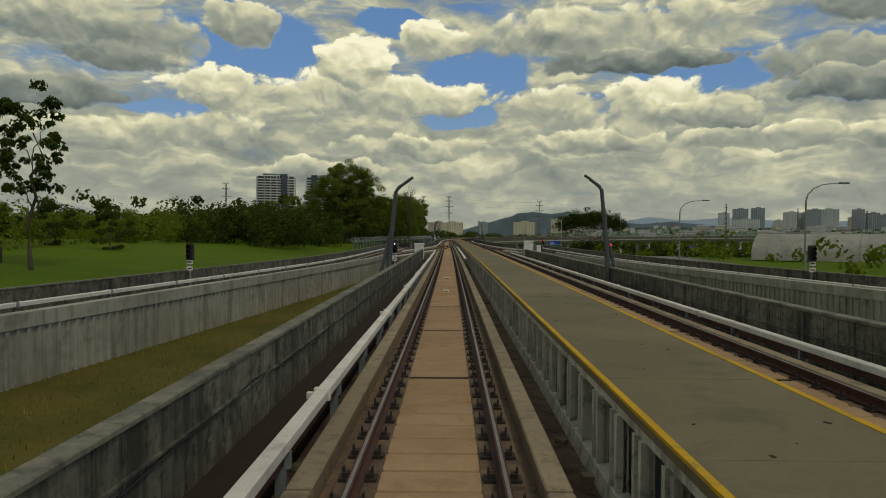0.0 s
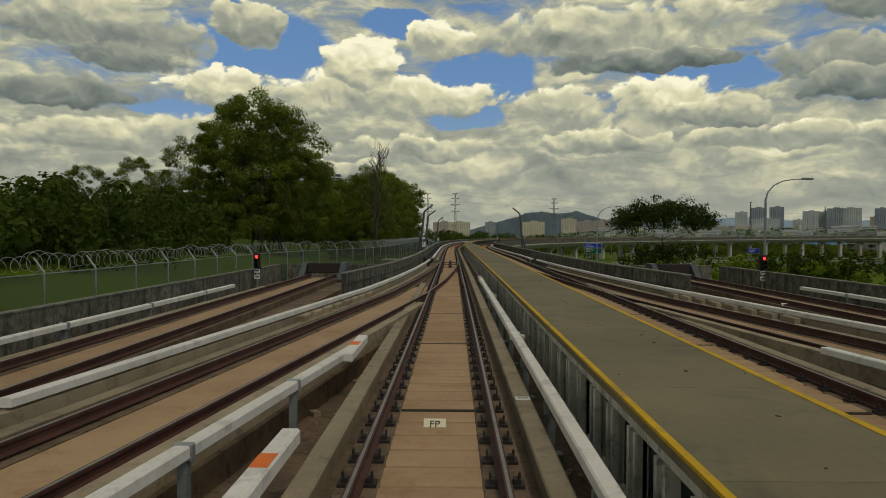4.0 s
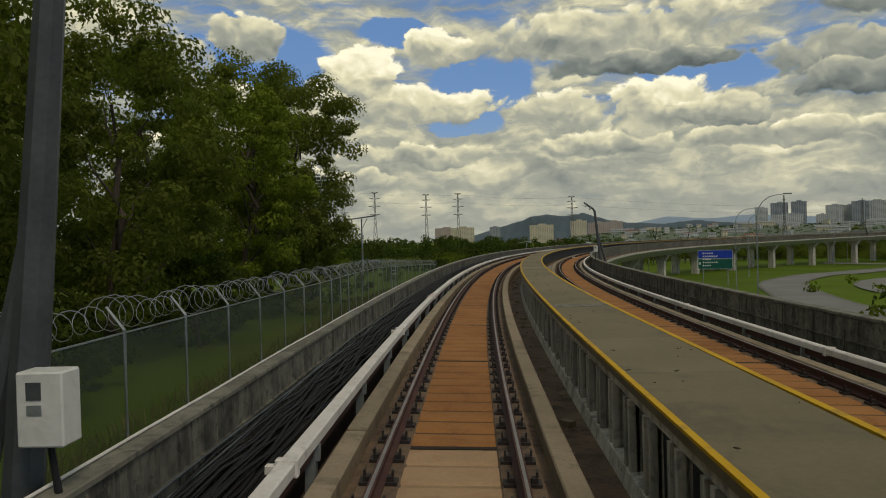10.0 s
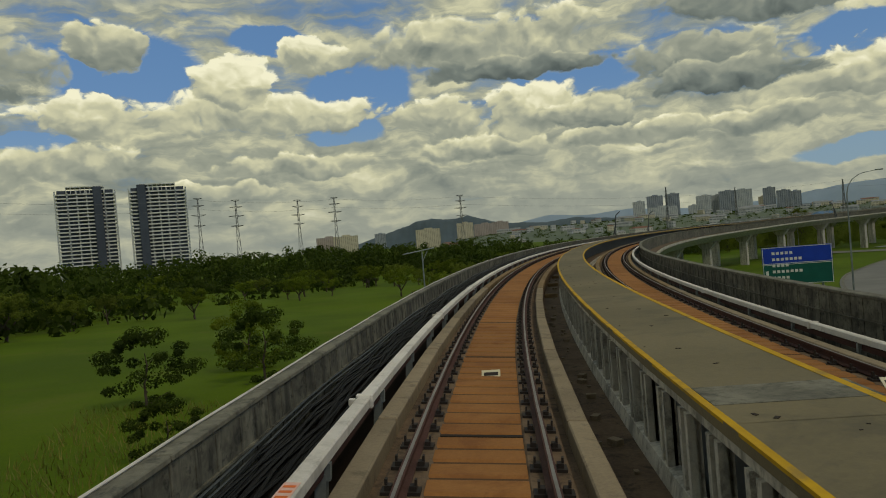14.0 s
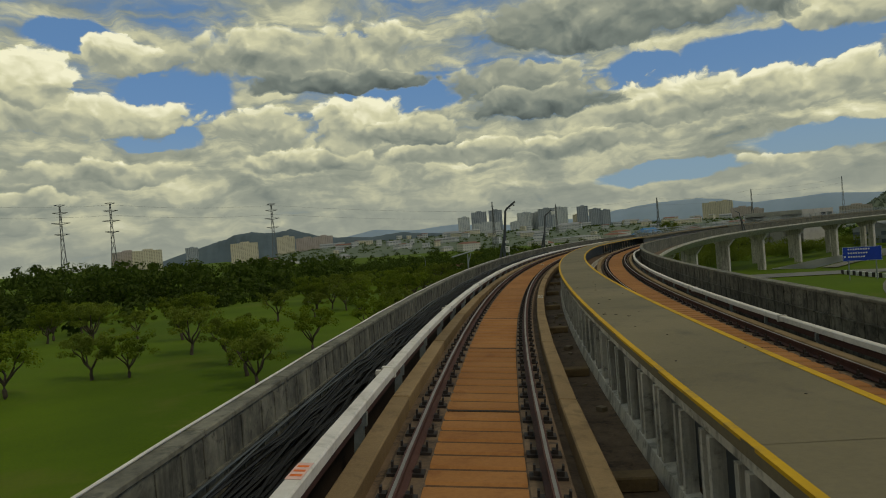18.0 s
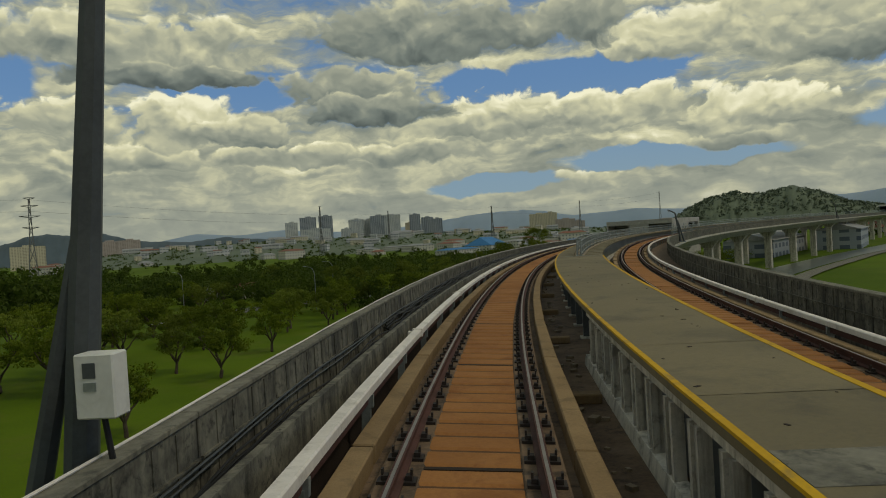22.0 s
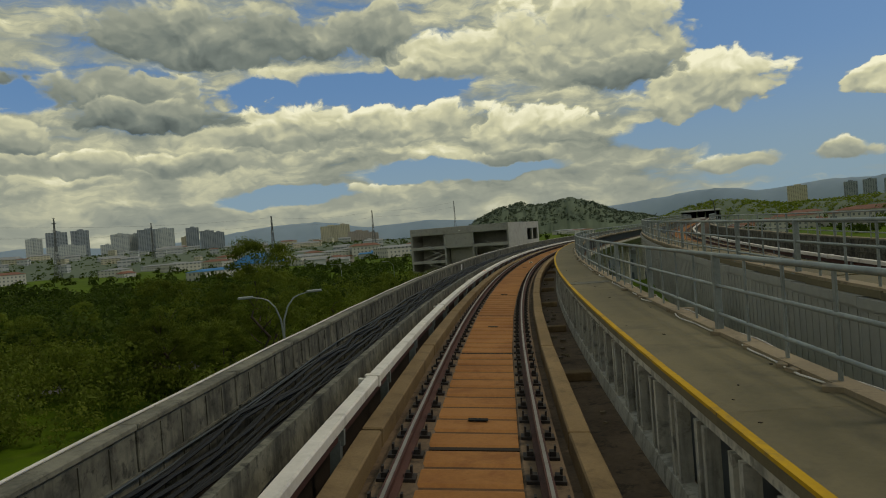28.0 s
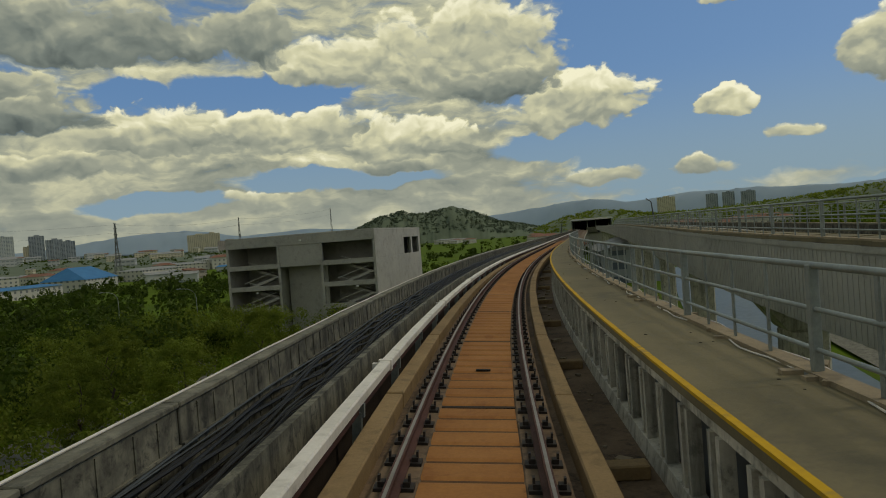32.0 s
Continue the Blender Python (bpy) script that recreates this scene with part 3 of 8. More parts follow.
def build_pier(s, off, up, name):
    p = spot(s, off(s), 0)
    root = empty("viaduct_pier", (p.x, p.y, ground_at(p.x, p.y)), "grey concrete viaduct pier with a flared head", "pier", "viaduct piers")
    root.rotation_euler = (0, 0, -heading(s))
    top = up(s) - 2.5 - root.location.z
    bm = bmesh.new()
    box(bm, -0.9, 0.9, -0.9, 0.9, -1.0, top - 1.6, 0.12)
    put("column", bm, M_FASCIA, root)
    bm = bmesh.new()
    lo = [bm.verts.new((x, y, top - 1.6)) for x, y in ((-0.95, -1.0), (0.95, -1.0), (0.95, 1.0), (-0.95, 1.0))]
    hi = [bm.verts.new((x, y, top)) for x, y in ((-2.2, -1.05), (2.2, -1.05), (2.2, 1.05), (-2.2, 1.05))]
    bm.faces.new(lo[::-1])
    bm.faces.new(hi)
    for i in range(4):
        bm.faces.new((lo[i], lo[(i + 1) % 4], hi[(i + 1) % 4], hi[i]))
    put("pier_head", bm, M_FASCIA, root)


for s in range(230, 1070, 30):
    build_pier(float(s), zero, zero, "l")
    build_pier(float(s), right_off, right_up, "r")

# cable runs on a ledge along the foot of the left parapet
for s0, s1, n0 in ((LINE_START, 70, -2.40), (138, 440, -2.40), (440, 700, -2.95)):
    sweep("cable_ledge", s0, s1, rect(n0, -1.90, -0.75, -0.16), M_GAP, viaduct, label="near-black ledge under the cables")
cables = empty("cable_run", label="bundle of black cables clipped along the parapet foot", category="cables", kind="structure")
for i, (n, h, r) in enumerate(((-2.33, 0.33, 0.015), (-2.32, 0.27, 0.013), (-2.29, 0.21, 0.024), (-2.27, 0.15, 0.028), (-2.28, 0.10, 0.028), (-2.24, 0.06, 0.032), (-2.17, 0.04, 0.032), (-2.09, 0.0, 0.032), (-2.27, 0.0, 0.032), (-2.19, -0.07, 0.036), (-2.08, -0.08, 0.036), (-1.97, -0.09, 0.032))):
    wav = lambda s, i=i: 0.03 * math.sin(s * (0.7 + i * 0.13) + i) + (0.03 * math.sin(s * (2.1 + 0.17 * i) + 2 * i) if i > 1 else 0.0)
    side = lambda s, i=i: 0.035 * math.sin(s * (0.9 + i * 0.11) + 3 * i)
    for j in range(1 if i < 2 else 2):
        q = r if i < 2 else 0.62 * r
        nn, hh = n - 0.035 * j, h + 0.045 * j
        ring = [(nn + q * math.cos(a * math.pi / 3), hh + q * math.sin(a * math.pi / 3)) for a in range(6)]
        wave = lambda s, j=j, wav=wav: wav(s + 7.0 * j)
        sweep("cable", 138, 700, ring, M_CABLE if i > 1 else M_MAST, cables, (lambda s: float(np.interp(s, *zip(*P_OFF))) + 2.456) if i in (0, 1) else (lambda s, j=j, side=side: side(s + 5.0 * j)), wave, step=1.0, label="" if i > 1 else "thin grey conduit")
for i in range(15):
    n, h = -2.12 - 0.050 * i, -0.09 + 0.030 * i + 0.04 * math.sin(i * 2.1)
    ring = [(n + 0.024 * math.cos(a * math.pi / 3), h + 0.024 * math.sin(a * math.pi / 3)) for a in range(6)]
    sweep("cable", 440, 700, ring, M_CABLE, cables, lambda s, i=i: 0.03 * math.sin(s * (1.1 + i * 0.09) + 2 * i), lambda s, i=i: 0.028 * math.sin(s * (0.9 + i * 0.07) + i) + 0.025 * math.sin(s * (2.3 + 0.15 * i)), step=0.9)
ring = [(-2.35 + 0.013 * math.cos(a * math.pi / 3), 0.40 + 0.013 * math.sin(a * math.pi / 3)) for a in range(6)]
sweep("cable", -20, 64, ring, M_CABLE, cables, zero, lambda s: 0.05 * math.sin(s * 0.9) + 0.03 * math.sin(s * 2.3), step=0.8, label="thin loose wire")
sweep("cable_upstand", 425, 700, [(-2.10, -0.75), (-2.10, 0.36), (-1.99, 0.36), (-1.99, -0.75)], M_WALL, viaduct, label="low concrete upstand beside the cables")

# ---------------------------------------------------------------- depot spurs beside the line
SPUR = [(-60, -19.0), (-20, -15.0), (20, -10.8), (35, -9.2), (50, -7.8), (62, -7.4), (130, -7.4)]
JOIN = [(56, -7.4), (61, -7.25), (66, -6.7), (73, -5.75), (83, -4.4), (93, -3.1), (105, -1.55), (113, -0.92), (121, -0.48), (130, -0.17), (138, -0.03), (143, 0.0)]


def spur_off(s):
    return float(np.interp(s, *zip(*SPUR)))


def join_off(s):
    return float(np.interp(s, *zip(*JOIN)))


def spur_up(s):
    return 0.28 * max(0.0, 1 - (s + 60) / 130)


def flipped(f):
    return lambda s: 5.75 - f(s)


def build_spur(side):
    """A depot spur that ends in a buffer stop, with a branch that joins the main track. side 1: mirrored to the right."""
    so = spur_off if side < 0 else flipped(spur_off)
    jo = join_off if side < 0 else flipped(join_off)
    q = lambda prof: prof if side < 0 else mirror(prof)
    tag = "left" if side < 0 else "right"
    spur = empty("spur_track", label="dead-end depot spur track on a raised slab", category="railway track", group="spur tracks", kind="structure")
    end = 117.0
    for r in (-0.755, 0.755):
        sweep("rail", -58, end, [(n + r, h) for n, h in RAIL], M_RAIL, spur, so, spur_up)
        sweep("rail_head", -58, end, [(n + r, h) for n, h in HEAD], M_HEAD, spur, so, spur_up, label="worn shiny running surface")
        sweep("rail_plinth", -58, end, rect(r - 0.24, r + 0.24, -0.75, -0.19), M_DECK, spur, so, spur_up)
    sweep("spur_slab", -58, end, q(rect(-2.55, 2.0, -1.3, -0.42)), M_DECK, spur, so, spur_up)
    sweep("slab_strip", -58, end, rect(-0.5, 0.5, -0.5, -0.2), M_SLAB, spur, so, spur_up)
    sweep("kerb", -58, end - 8, q(rect(-1.38, -1.08, -0.5, -0.1)), M_KERB, spur, so, spur_up)
    sweep("third_rail_cover", -58, 106, q(cover_profile(-1.75)), M_COVER, spur, so, spur_up, label="white conductor rail cover")
    branch = empty("branch_track", label="branch track curving into the main line", category="railway track", group="branch tracks", kind="structure")
    for r in (-0.755, 0.755):
        a, b = (58, 143) if (r < 0) == (side < 0) else (58, 142.5)
        sweep("rail", a, b, [(n + r, h + 0.002) for n, h in RAIL], M_RAIL, branch, jo, zero, step=1.5)
        sweep("rail_head", a, b, [(n + r, h + 0.002) for n, h in HEAD], M_HEAD, branch, jo, zero, step=1.5, label="worn shiny running surface")
        sweep("rail_plinth", 60, 116 if (r < 0) == (side < 0) else 102, rect(r - 0.23, r + 0.23, -0.75, -0.20), M_DECK, branch, jo, zero, step=1.5)
    sweep("slab_strip", 63, 110, rect(-0.5, 0.5, -0.5, -0.205), M_SLAB, branch, jo, zero, step=1.5)
    sweep("branch_bed", 62, 143, q(rect(-1.75, 1.4, -0.9, -0.36)), M_DECK, branch, jo, zero, step=1.5)
    sweep("third_rail_cover", 86, 136, q(cover_profile(-1.68)), M_COVER, branch, jo, zero, step=1.5, label="white conductor rail cover")
    sweep("third_rail_cover", 63.5, 90.5, q(cover_profile(1.70)), M_COVER, branch, jo, zero, step=1.5, label="white conductor rail cover")
    sweep("trough_wall", 80, 130, q(rect(-1.80, -1.58, -0.75, 0.03)), M_KERB, branch, jo, zero, step=1.5, label="pale concrete trough wall under the cover")
    for s in np.arange(65.5, 90, 3.1):
        bm = bmesh.new()
        m = frame_at(s, jo(s) + (1.70 if side < 0 else -1.70), 0)
        box(bm, -0.05, 0.05, -0.06, 0.06, -0.75, 0.05, 0, m)
        box(bm, -0.105, 0.105, -0.05, 0.05, 0.03, 0.218, 0.012, m)
        put("cover_bracket", bm, M_STEEL, branch)
    for s in np.arange(-40, 106, 4.6):
        bm = bmesh.new()
        m = frame_at(s, so(s) + (-1.75 if side < 0 else 1.75), spur_up(s))
        box(bm, -0.05, 0.05, -0.06, 0.06, -0.5, 0.05, 0, m)
        box(bm, -0.12, 0.12, -0.05, 0.05, 0.04, 0.22, 0.015, m)
        put("cover_bracket", bm, M_STEEL, spur)
    sweep("kerb", 72, 101, q(rect(1.05, 1.30, -0.75, -0.02)), M_KERB, branch, jo, zero, step=1.5)
    sweep("kerb", 66, 128, q(rect(-1.36, -1.1, -0.75, -0.08)), M_KERB, branch, jo, zero, step=1.5)
    # deck between the branch and the main line
    sweep("junction_deck", 66, 143, q(rect(-8.6, -2.9, -1.2, -0.755)), M_DECK, viaduct, zero if side < 0 else (lambda s: 5.75), zero, label="dark junction deck")
    # retaining wall towards the main line, with coping and ribbed face
    wall = empty("wall_spur_" + tag, label="pale ribbed retaining wall with a projecting coping", category="wall", kind="structure")
    edge = lambda s: so(s) + (1.95 if side < 0 else -1.95)
    sweep("wall_face", -58, 70, q(rect(-0.10, 0.10, -2.2, 0.42)), M_SPURWALL, wall, edge, spur_up)
    sweep("wall_coping", -58, 70, q(rect(-0.16, 0.17, 0.14, 0.48)), M_SPURWALL, wall, edge, spur_up, label="projecting coping course")
    bm = bmesh.new()
    for s in np.arange(-40, 40, 0.33):
        m = frame_at(s, edge(s) + (0.125 if side < 0 else -0.125), spur_up(s))
        box(bm, -0.03, 0.03, -0.05, 0.05, -2.0, 0.12, 0, m)
    tagged(put("rib", bm, M_SPURWALL, wall), kind="stuff")
    # outer parapet of the spur
    out = empty("parapet_spur_" + tag, label="stained grey concrete parapet along the depot spur", category="parapet", kind="structure")
    outer = lambda s: so(s) + (-2.65 if side < 0 else 2.65)
    for s in np.arange(-58, 117, 3.5):
        ob = sweep("parapet_panel", s, s + 3.485, rect(-0.11, 0.11, -1.4, 0.52), M_WALL, out, outer, spur_up, step=3.5)
    sweep("parapet_cap", -58, 117, rect(-0.13, 0.13, 0.52, 0.56), M_CAP, out, outer, spur_up, label="pale weathered cap")
    # buffer stop
    b = empty("buffer_stop", spot(end + 0.6, so(end), -0.3), "dark grey steel buffer stop with sloping concrete cheeks", "buffer stop", "buffer stops")
    b.rotation_euler = (0, 0, -heading(end))
    for x in (-1.15, 1.15):
        bm = bmesh.new()
        prof = [(-1.6, 0), (-0.3, 0.95), (0.9, 0.95), (0.9, 0)]
        a = [bm.verts.new((x - 0.16, y, z)) for y, z in prof]
        c = [bm.verts.new((x + 0.16, y, z)) for y, z in prof]
        bm.faces.new(a)
        bm.faces.new(c[::-1])
        for i in range(4):
            bm.faces.new((a[i], c[i], c[(i + 1) % 4], a[(i + 1) % 4]))
        put("cheek", bm, M_MAST, b)
    bm = bmesh.new()
    box(bm, -0.95, 0.95, -0.5, -0.1, 0.35, 0.95, 0.04)
    put("buffer_beam", bm, M_CLIP, b)
    bm = bmesh.new()
    box(bm, -3.2, 3.2, 2.2, 2.5, -0.9, 0.75, 0.03)
    put("end_wall", bm, M_WALL, b, "grey concrete end wall behind the stop")


M_SPURWALL = material("pale_wall_concrete", (0.40, 0.385, 0.33), (0.27, 0.26, 0.215), grain=5, patch=0.5, stain=(0.13, 0.125, 0.095), stain_amt=0.6, bump=0.2, streak=(0.19, 0.18, 0.14))
build_spur(-1)
build_spur(1)

# frog, check rails and point motor of the turnout in the left track
turnout = empty("turnout_gear", label="greasy black point rods and check rails of a turnout", category="turnout", kind="structure")
for s in (132.6, 136.6, 128.6):
    bm = bmesh.new()
    m = frame_at(s)
    box(bm, -1.0, 1.0, -0.05, 0.05, -0.16, -0.11, 0, m)
    put("point_rod", bm, M_CLIP, turnout)
bm = bmesh.new()
tube(bm, [spot(128.6, 0.02, -0.08), spot(136.8, 0.02, -0.08)], 0.035, 8)
put("drive_rod", bm, M_CLIP, turnout)
for s, n in ((128.6, 0.02), (132.6, 0.02), (136.7, 0.02)):
    bm = bmesh.new()
    box(bm, n - 0.11, n + 0.11, -0.16, 0.16, -0.18, 0.02, 0.03, frame_at(s))
    put("rod_bracket", bm, M_CLIP, turnout)
sweep("check_rail", 109, 117, [(0.69 + a, h + 0.01) for a, h in RAIL], M_RAIL, turnout)
bm = bmesh.new()
for s in np.arange(122, 138, 0.62):
    for r in (-0.62, 0.62):
        box(bm, r - 0.16, r + 0.16, -0.07, 0.07, -0.19, -0.14, 0.015, frame_at(s))
tagged(put("slide_chair", bm, M_RAIL, turnout), kind="stuff")
for n0 in (0.0, 5.75):
    for i, s in enumerate(np.arange(96.5, 104, 1.05)):
        bm = bmesh.new()
        box(bm, -0.09, 0.09, -0.42, 0.42, -0.36, 0.08, 0.02, frame_at(s, (-4.05 + 0.125 * (s - 96)) * (1 if n0 == 0 else -1) + n0, 0))
        put("check_rail_brace", bm, M_KERB, turnout, "pale concrete guard block")


# ---------------------------------------------------------------- line-side furniture
def mast(s, side, lamps=1, box_n=2, tall=1.0, cabinet_lit=False, off=0.0, up=0.0):
    """A bent steel mast on the parapet; side -1 left, 1 right of the line."""
    edge = par_off(s) - 0.36 if side < 0 else right_par(s) + 0.2 + off
    size = 0.8 if side < 0 or s < 450 else 1.0
    root = empty("signal_mast", spot(s, edge, up + 2.28 * (1 - size)), "dark bent steel mast with rear brace, bolted to the parapet", "mast", "line-side masts")
    root.rotation_euler = (0, 0, -heading(s))
    root.scale = (size, size, size)
    k = -side  # leans towards the track
    bm = bmesh.new()
    pts = [(-0.06 * k, 0, -0.7), (0.10 * k, 0, 1.2), (0.46 * k, 0, 4.9 * tall), (0.62 * k, 0, 5.15 * tall), (1.50 * k, 0, 5.80 * tall)]
    tube(bm, pts, [0.17, 0.16, 0.115, 0.105, 0.085], 8)
    put("column", bm, M_MAST, root)
    bm = bmesh.new()
    tube(bm, [(-0.62 * k, 0, -0.7), (0.16 * k, 0, 2.5)], [0.13, 0.09], 8)
    put("brace", bm, M_MAST, root)
    bm = bmesh.new()
    box(bm, -0.9, 0.35, -0.28, 0.28, -0.72, -0.60, 0.02)
    if side > 0:
        for v in bm.verts:
            v.co.x *= -1
        bmesh.ops.reverse_faces(bm, faces=bm.faces[:])
    put("base_plate", bm, M_STEEL, root)
    for i in range(lamps):
        bm = bmesh.new()
        x = (1.30 - 0.42 * i) * k
        tube(bm, [(x, -0.02, 5.62 * tall - 0.3 * i), (x + 0.05 * k, -0.16, 5.40 * tall - 0.3 * i)], [0.05, 0.09], 8)
        put("camera_head", bm, M_STEEL, root, "small grey camera head")
    if box_n > 0:
        bm = bmesh.new()
        box(bm, 0.46 * k - 0.19, 0.46 * k + 0.19, -0.42, -0.16, 0.84, 1.44, 0.015)
        b = put("equipment_box", bm, M_WHITE, root, "pale grey equipment box")
        bm = bmesh.new()
        box(bm, 0.46 * k - 0.10, 0.46 * k + 0.02, -0.428, -0.418, 1.22, 1.36)
        put("display_panel", bm, M_MAST, b)
        bm = bmesh.new()
        box(bm, 0.46 * k - 0.10, 0.46 * k + 0.02, -0.428, -0.418, 1.10, 1.18)
        put("display_panel", bm, M_STEEL, b)
        bm = bmesh.new()
        tube(bm, [(0.46 * k, -0.29, 0.84), (0.5 * k, -0.27, 0.45), (0.52 * k, -0.1, -0.2)], 0.03, 6)
        put("cable_tail", bm, M_CABLE, b)
    if box_n > 1:
        bm = bmesh.new()
        box(bm, 0.42 * k - 0.15, 0.42 * k + 0.15, -0.36, -0.16, 1.74, 2.0, 0.015)
        put("junction_box", bm, M_WHITE, root, "pale grey junction box")
    return root


mast(33.0, -1, 0, 0, 1.0)
mast(33.1, 1, 0, 0, 1.03, off=-0.38)
mast(141.8, -1, 1, 2)
mast(153.4, -1, 0, 0, 0.97)
mast(154.7, 1, 0, 0, 1.05)
mast(198.8, -1, 1, 1, 1.05)
mast(250.6, 1, 2, 1, 1.0)
mast(402.4, -1, 2, 2)
mast(428.5, -1, 1, 1)
mast(532, 1, 1, 0, 0.72, up=0.3)
mast(735, 1, 1, 0, 1.0, up=1.3)
mast(800, -1, 1, 0, 1.0)

# flood lamp panels at two mast heads
for s in (198.8, 428.5):
    fl = empty("floodlight", spot(s, -1.65, 4.75), "pale square floodlight hung from the mast arm", "floodlight", "floodlights")
    fl.rotation_euler = (0, 0, -heading(s))
    bm = bmesh.new()
    box(bm, -0.2, 0.2, -0.07, 0.07, -0.2, 0.16, 0.02)
    put("lamp_body", bm, M_WHITE, fl)
    bm = bmesh.new()
    box(bm, -0.03, 0.03, -0.03, 0.03, 0.16, 0.42)
    put("hanger", bm, M_STEEL, fl)


def emitter(name, col, strength):
    m = bpy.data.materials.new(name)
    m.use_nodes = True
    b = m.node_tree.nodes["Principled BSDF"]
    b.inputs["Base Color"].default_value = (*col, 1)
    b.inputs["Emission Color"].default_value = (*col, 1)
    b.inputs["Emission Strength"].default_value = strength
    return m


M_RED = emitter("red_signal_lamp", (1.0, 0.03, 0.02), 4.0)
M_LENS = emitter("white_signal_lamp", (0.9, 0.95, 1.0), 1.5)


def signal(p, s, lit="dark", post=0.5, size=0.8):
    """A colour-light signal on a short post, facing back down the line."""
    root = empty("line_signal", p, "small black colour-light signal with number plates on a short post", "signal", "line signals")
    root.rotation_euler = (0, 0, -heading(s))
    root.scale = (size, size, size)
    bm = bmesh.new()
    tube(bm, [(0, 0, -0.9), (0, 0, post)], 0.045, 8)
    put("post", bm, M_STEEL, root)
    bm = bmesh.new()
    box(bm, -0.17, 0.17, -0.12, 0.12, post, post + 0.78, 0.03)
    head = put("signal_head", bm, M_CLIP, root)
    for i, z in enumerate((0.60, 0.38, 0.16)):
        bm = bmesh.new()
        tube(bm, [(0, -0.12, post + z), (0, -0.27, post + z)], [0.085, 0.10], 10, caps=False)
        hood = put("lamp_hood", bm, M_CLIP, head)
        bm = bmesh.new()
        tube(bm, [(0, -0.121, post + z), (0, -0.14, post + z)], 0.075, 10)
        put("lens", bm, M_RED if (lit == "red" and i == 0) else M_DARK, head, "lit red lens" if (lit == "red" and i == 0) else "")
        if lit == "white" and i == 0:
            bm = bmesh.new()
            box(bm, -0.018, 0.018, -0.15, -0.142, post + z - 0.06, post + z + 0.01)
            tip = [bm.verts.new(v) for v in ((-0.05, -0.146, post + z + 0.01), (0.05, -0.146, post + z + 0.01), (0.0, -0.146, post + z + 0.07))]
            bm.faces.new(tip)
            put("arrow_lamp", bm, M_LENS, head, "lit white arrow pointing up")
    for i, z in enumerate((0.02, -0.28)):
        bm = bmesh.new()
        box(bm, -0.14, 0.14, -0.08, -0.06, post - 0.22 + z, post - 0.02 + z)
        pl = put("number_plate", bm, M_WHITE, root, "white plate with dark bars")
        bm = bmesh.new()
        box(bm, -0.10, 0.10, -0.085, -0.081, post - 0.15 + z, post - 0.09 + z)
        put("plate_bar", bm, M_CLIP, pl)
    return root


signal(spot(31.8, spur_off(31.8) - 2.45, 0.6), 31.8, size=1.0)
signal(spot(33.0, 5.75 - spur_off(33) + 2.45, 0.6), 33, size=1.0)
signal(spot(35.8, -2.72, 0.95), 35.8, "white")
signal(spot(34.7, 8.3, 0.95), 34.7, "red")
signal(spot(111.2, -9.6, 0.1), 111.2, "red", 0.5, 1.0)
signal(spot(111.2, 15.6, 0.1), 111.2, "red", 0.5, 1.0)
signal(spot(154.4, -2.62, 0.72), 154.4)
signal(spot(154.9, 8.2, 0.72), 154.9)


def cabinet(s, n, h, side):
    root = empty("relay_cabinet", spot(s, n, h), "white painted steel relay cabinet with an overhanging lid", "cabinet", "relay cabinets")
    root.rotation_euler = (0, 0, -heading(s))
    root.scale = (1.1, 1.1, 1.1)
    bm = bmesh.new()
    box(bm, -0.42, 0.42, -0.30, 0.30, 0.08, 1.42, 0.02)
    put("body", bm, M_WHITE, root)
    bm = bmesh.new()
    box(bm, -0.46, 0.46, -0.35, 0.35, 1.42, 1.55, 0.035)
    put("lid", bm, M_WHITE, root)
    bm = bmesh.new()
    box(bm, -0.46, 0.46, -0.34, 0.34, -0.5, 0.08, 0.02)
    put("plinth", bm, M_KERB, root)
    bm = bmesh.new()
    tube(bm, [(0.0, 0, 1.55), (0.0, 0, 1.60), (0.06, 0, 1.60), (0.06, 0, 1.55)], 0.012, 6)
    put("lifting_eye", bm, M_STEEL, root)
    bm = bmesh.new()
    for i in range(3):
        tube(bm, [(-0.3 + 0.1 * i, -0.3, 0.15), (-0.5, -0.7 - 0.1 * i, -0.2), (-0.7, -1.6, -0.35), (-0.5 + 0.1 * i, -2.4, -0.42)], 0.03, 6)
    put("cable_tail", bm, M_CABLE, root)
    if side > 0:
        bm = bmesh.new()
        box(bm, 0.75, 1.15, -0.22, 0.05, 0.35, 1.15, 0.02)
        put("side_box", bm, M_WHITE, root, "smaller pale box on a post")
        bm = bmesh.new()
        tube(bm, [(0.62, -0.05, -0.5), (0.62, -0.05, 1.3)], 0.04, 8)
        put("side_post", bm, M_STEEL, root)


cabinet(67.3, -2.80, -0.32, -1)
cabinet(70.6, 8.35, -0.05, 1)


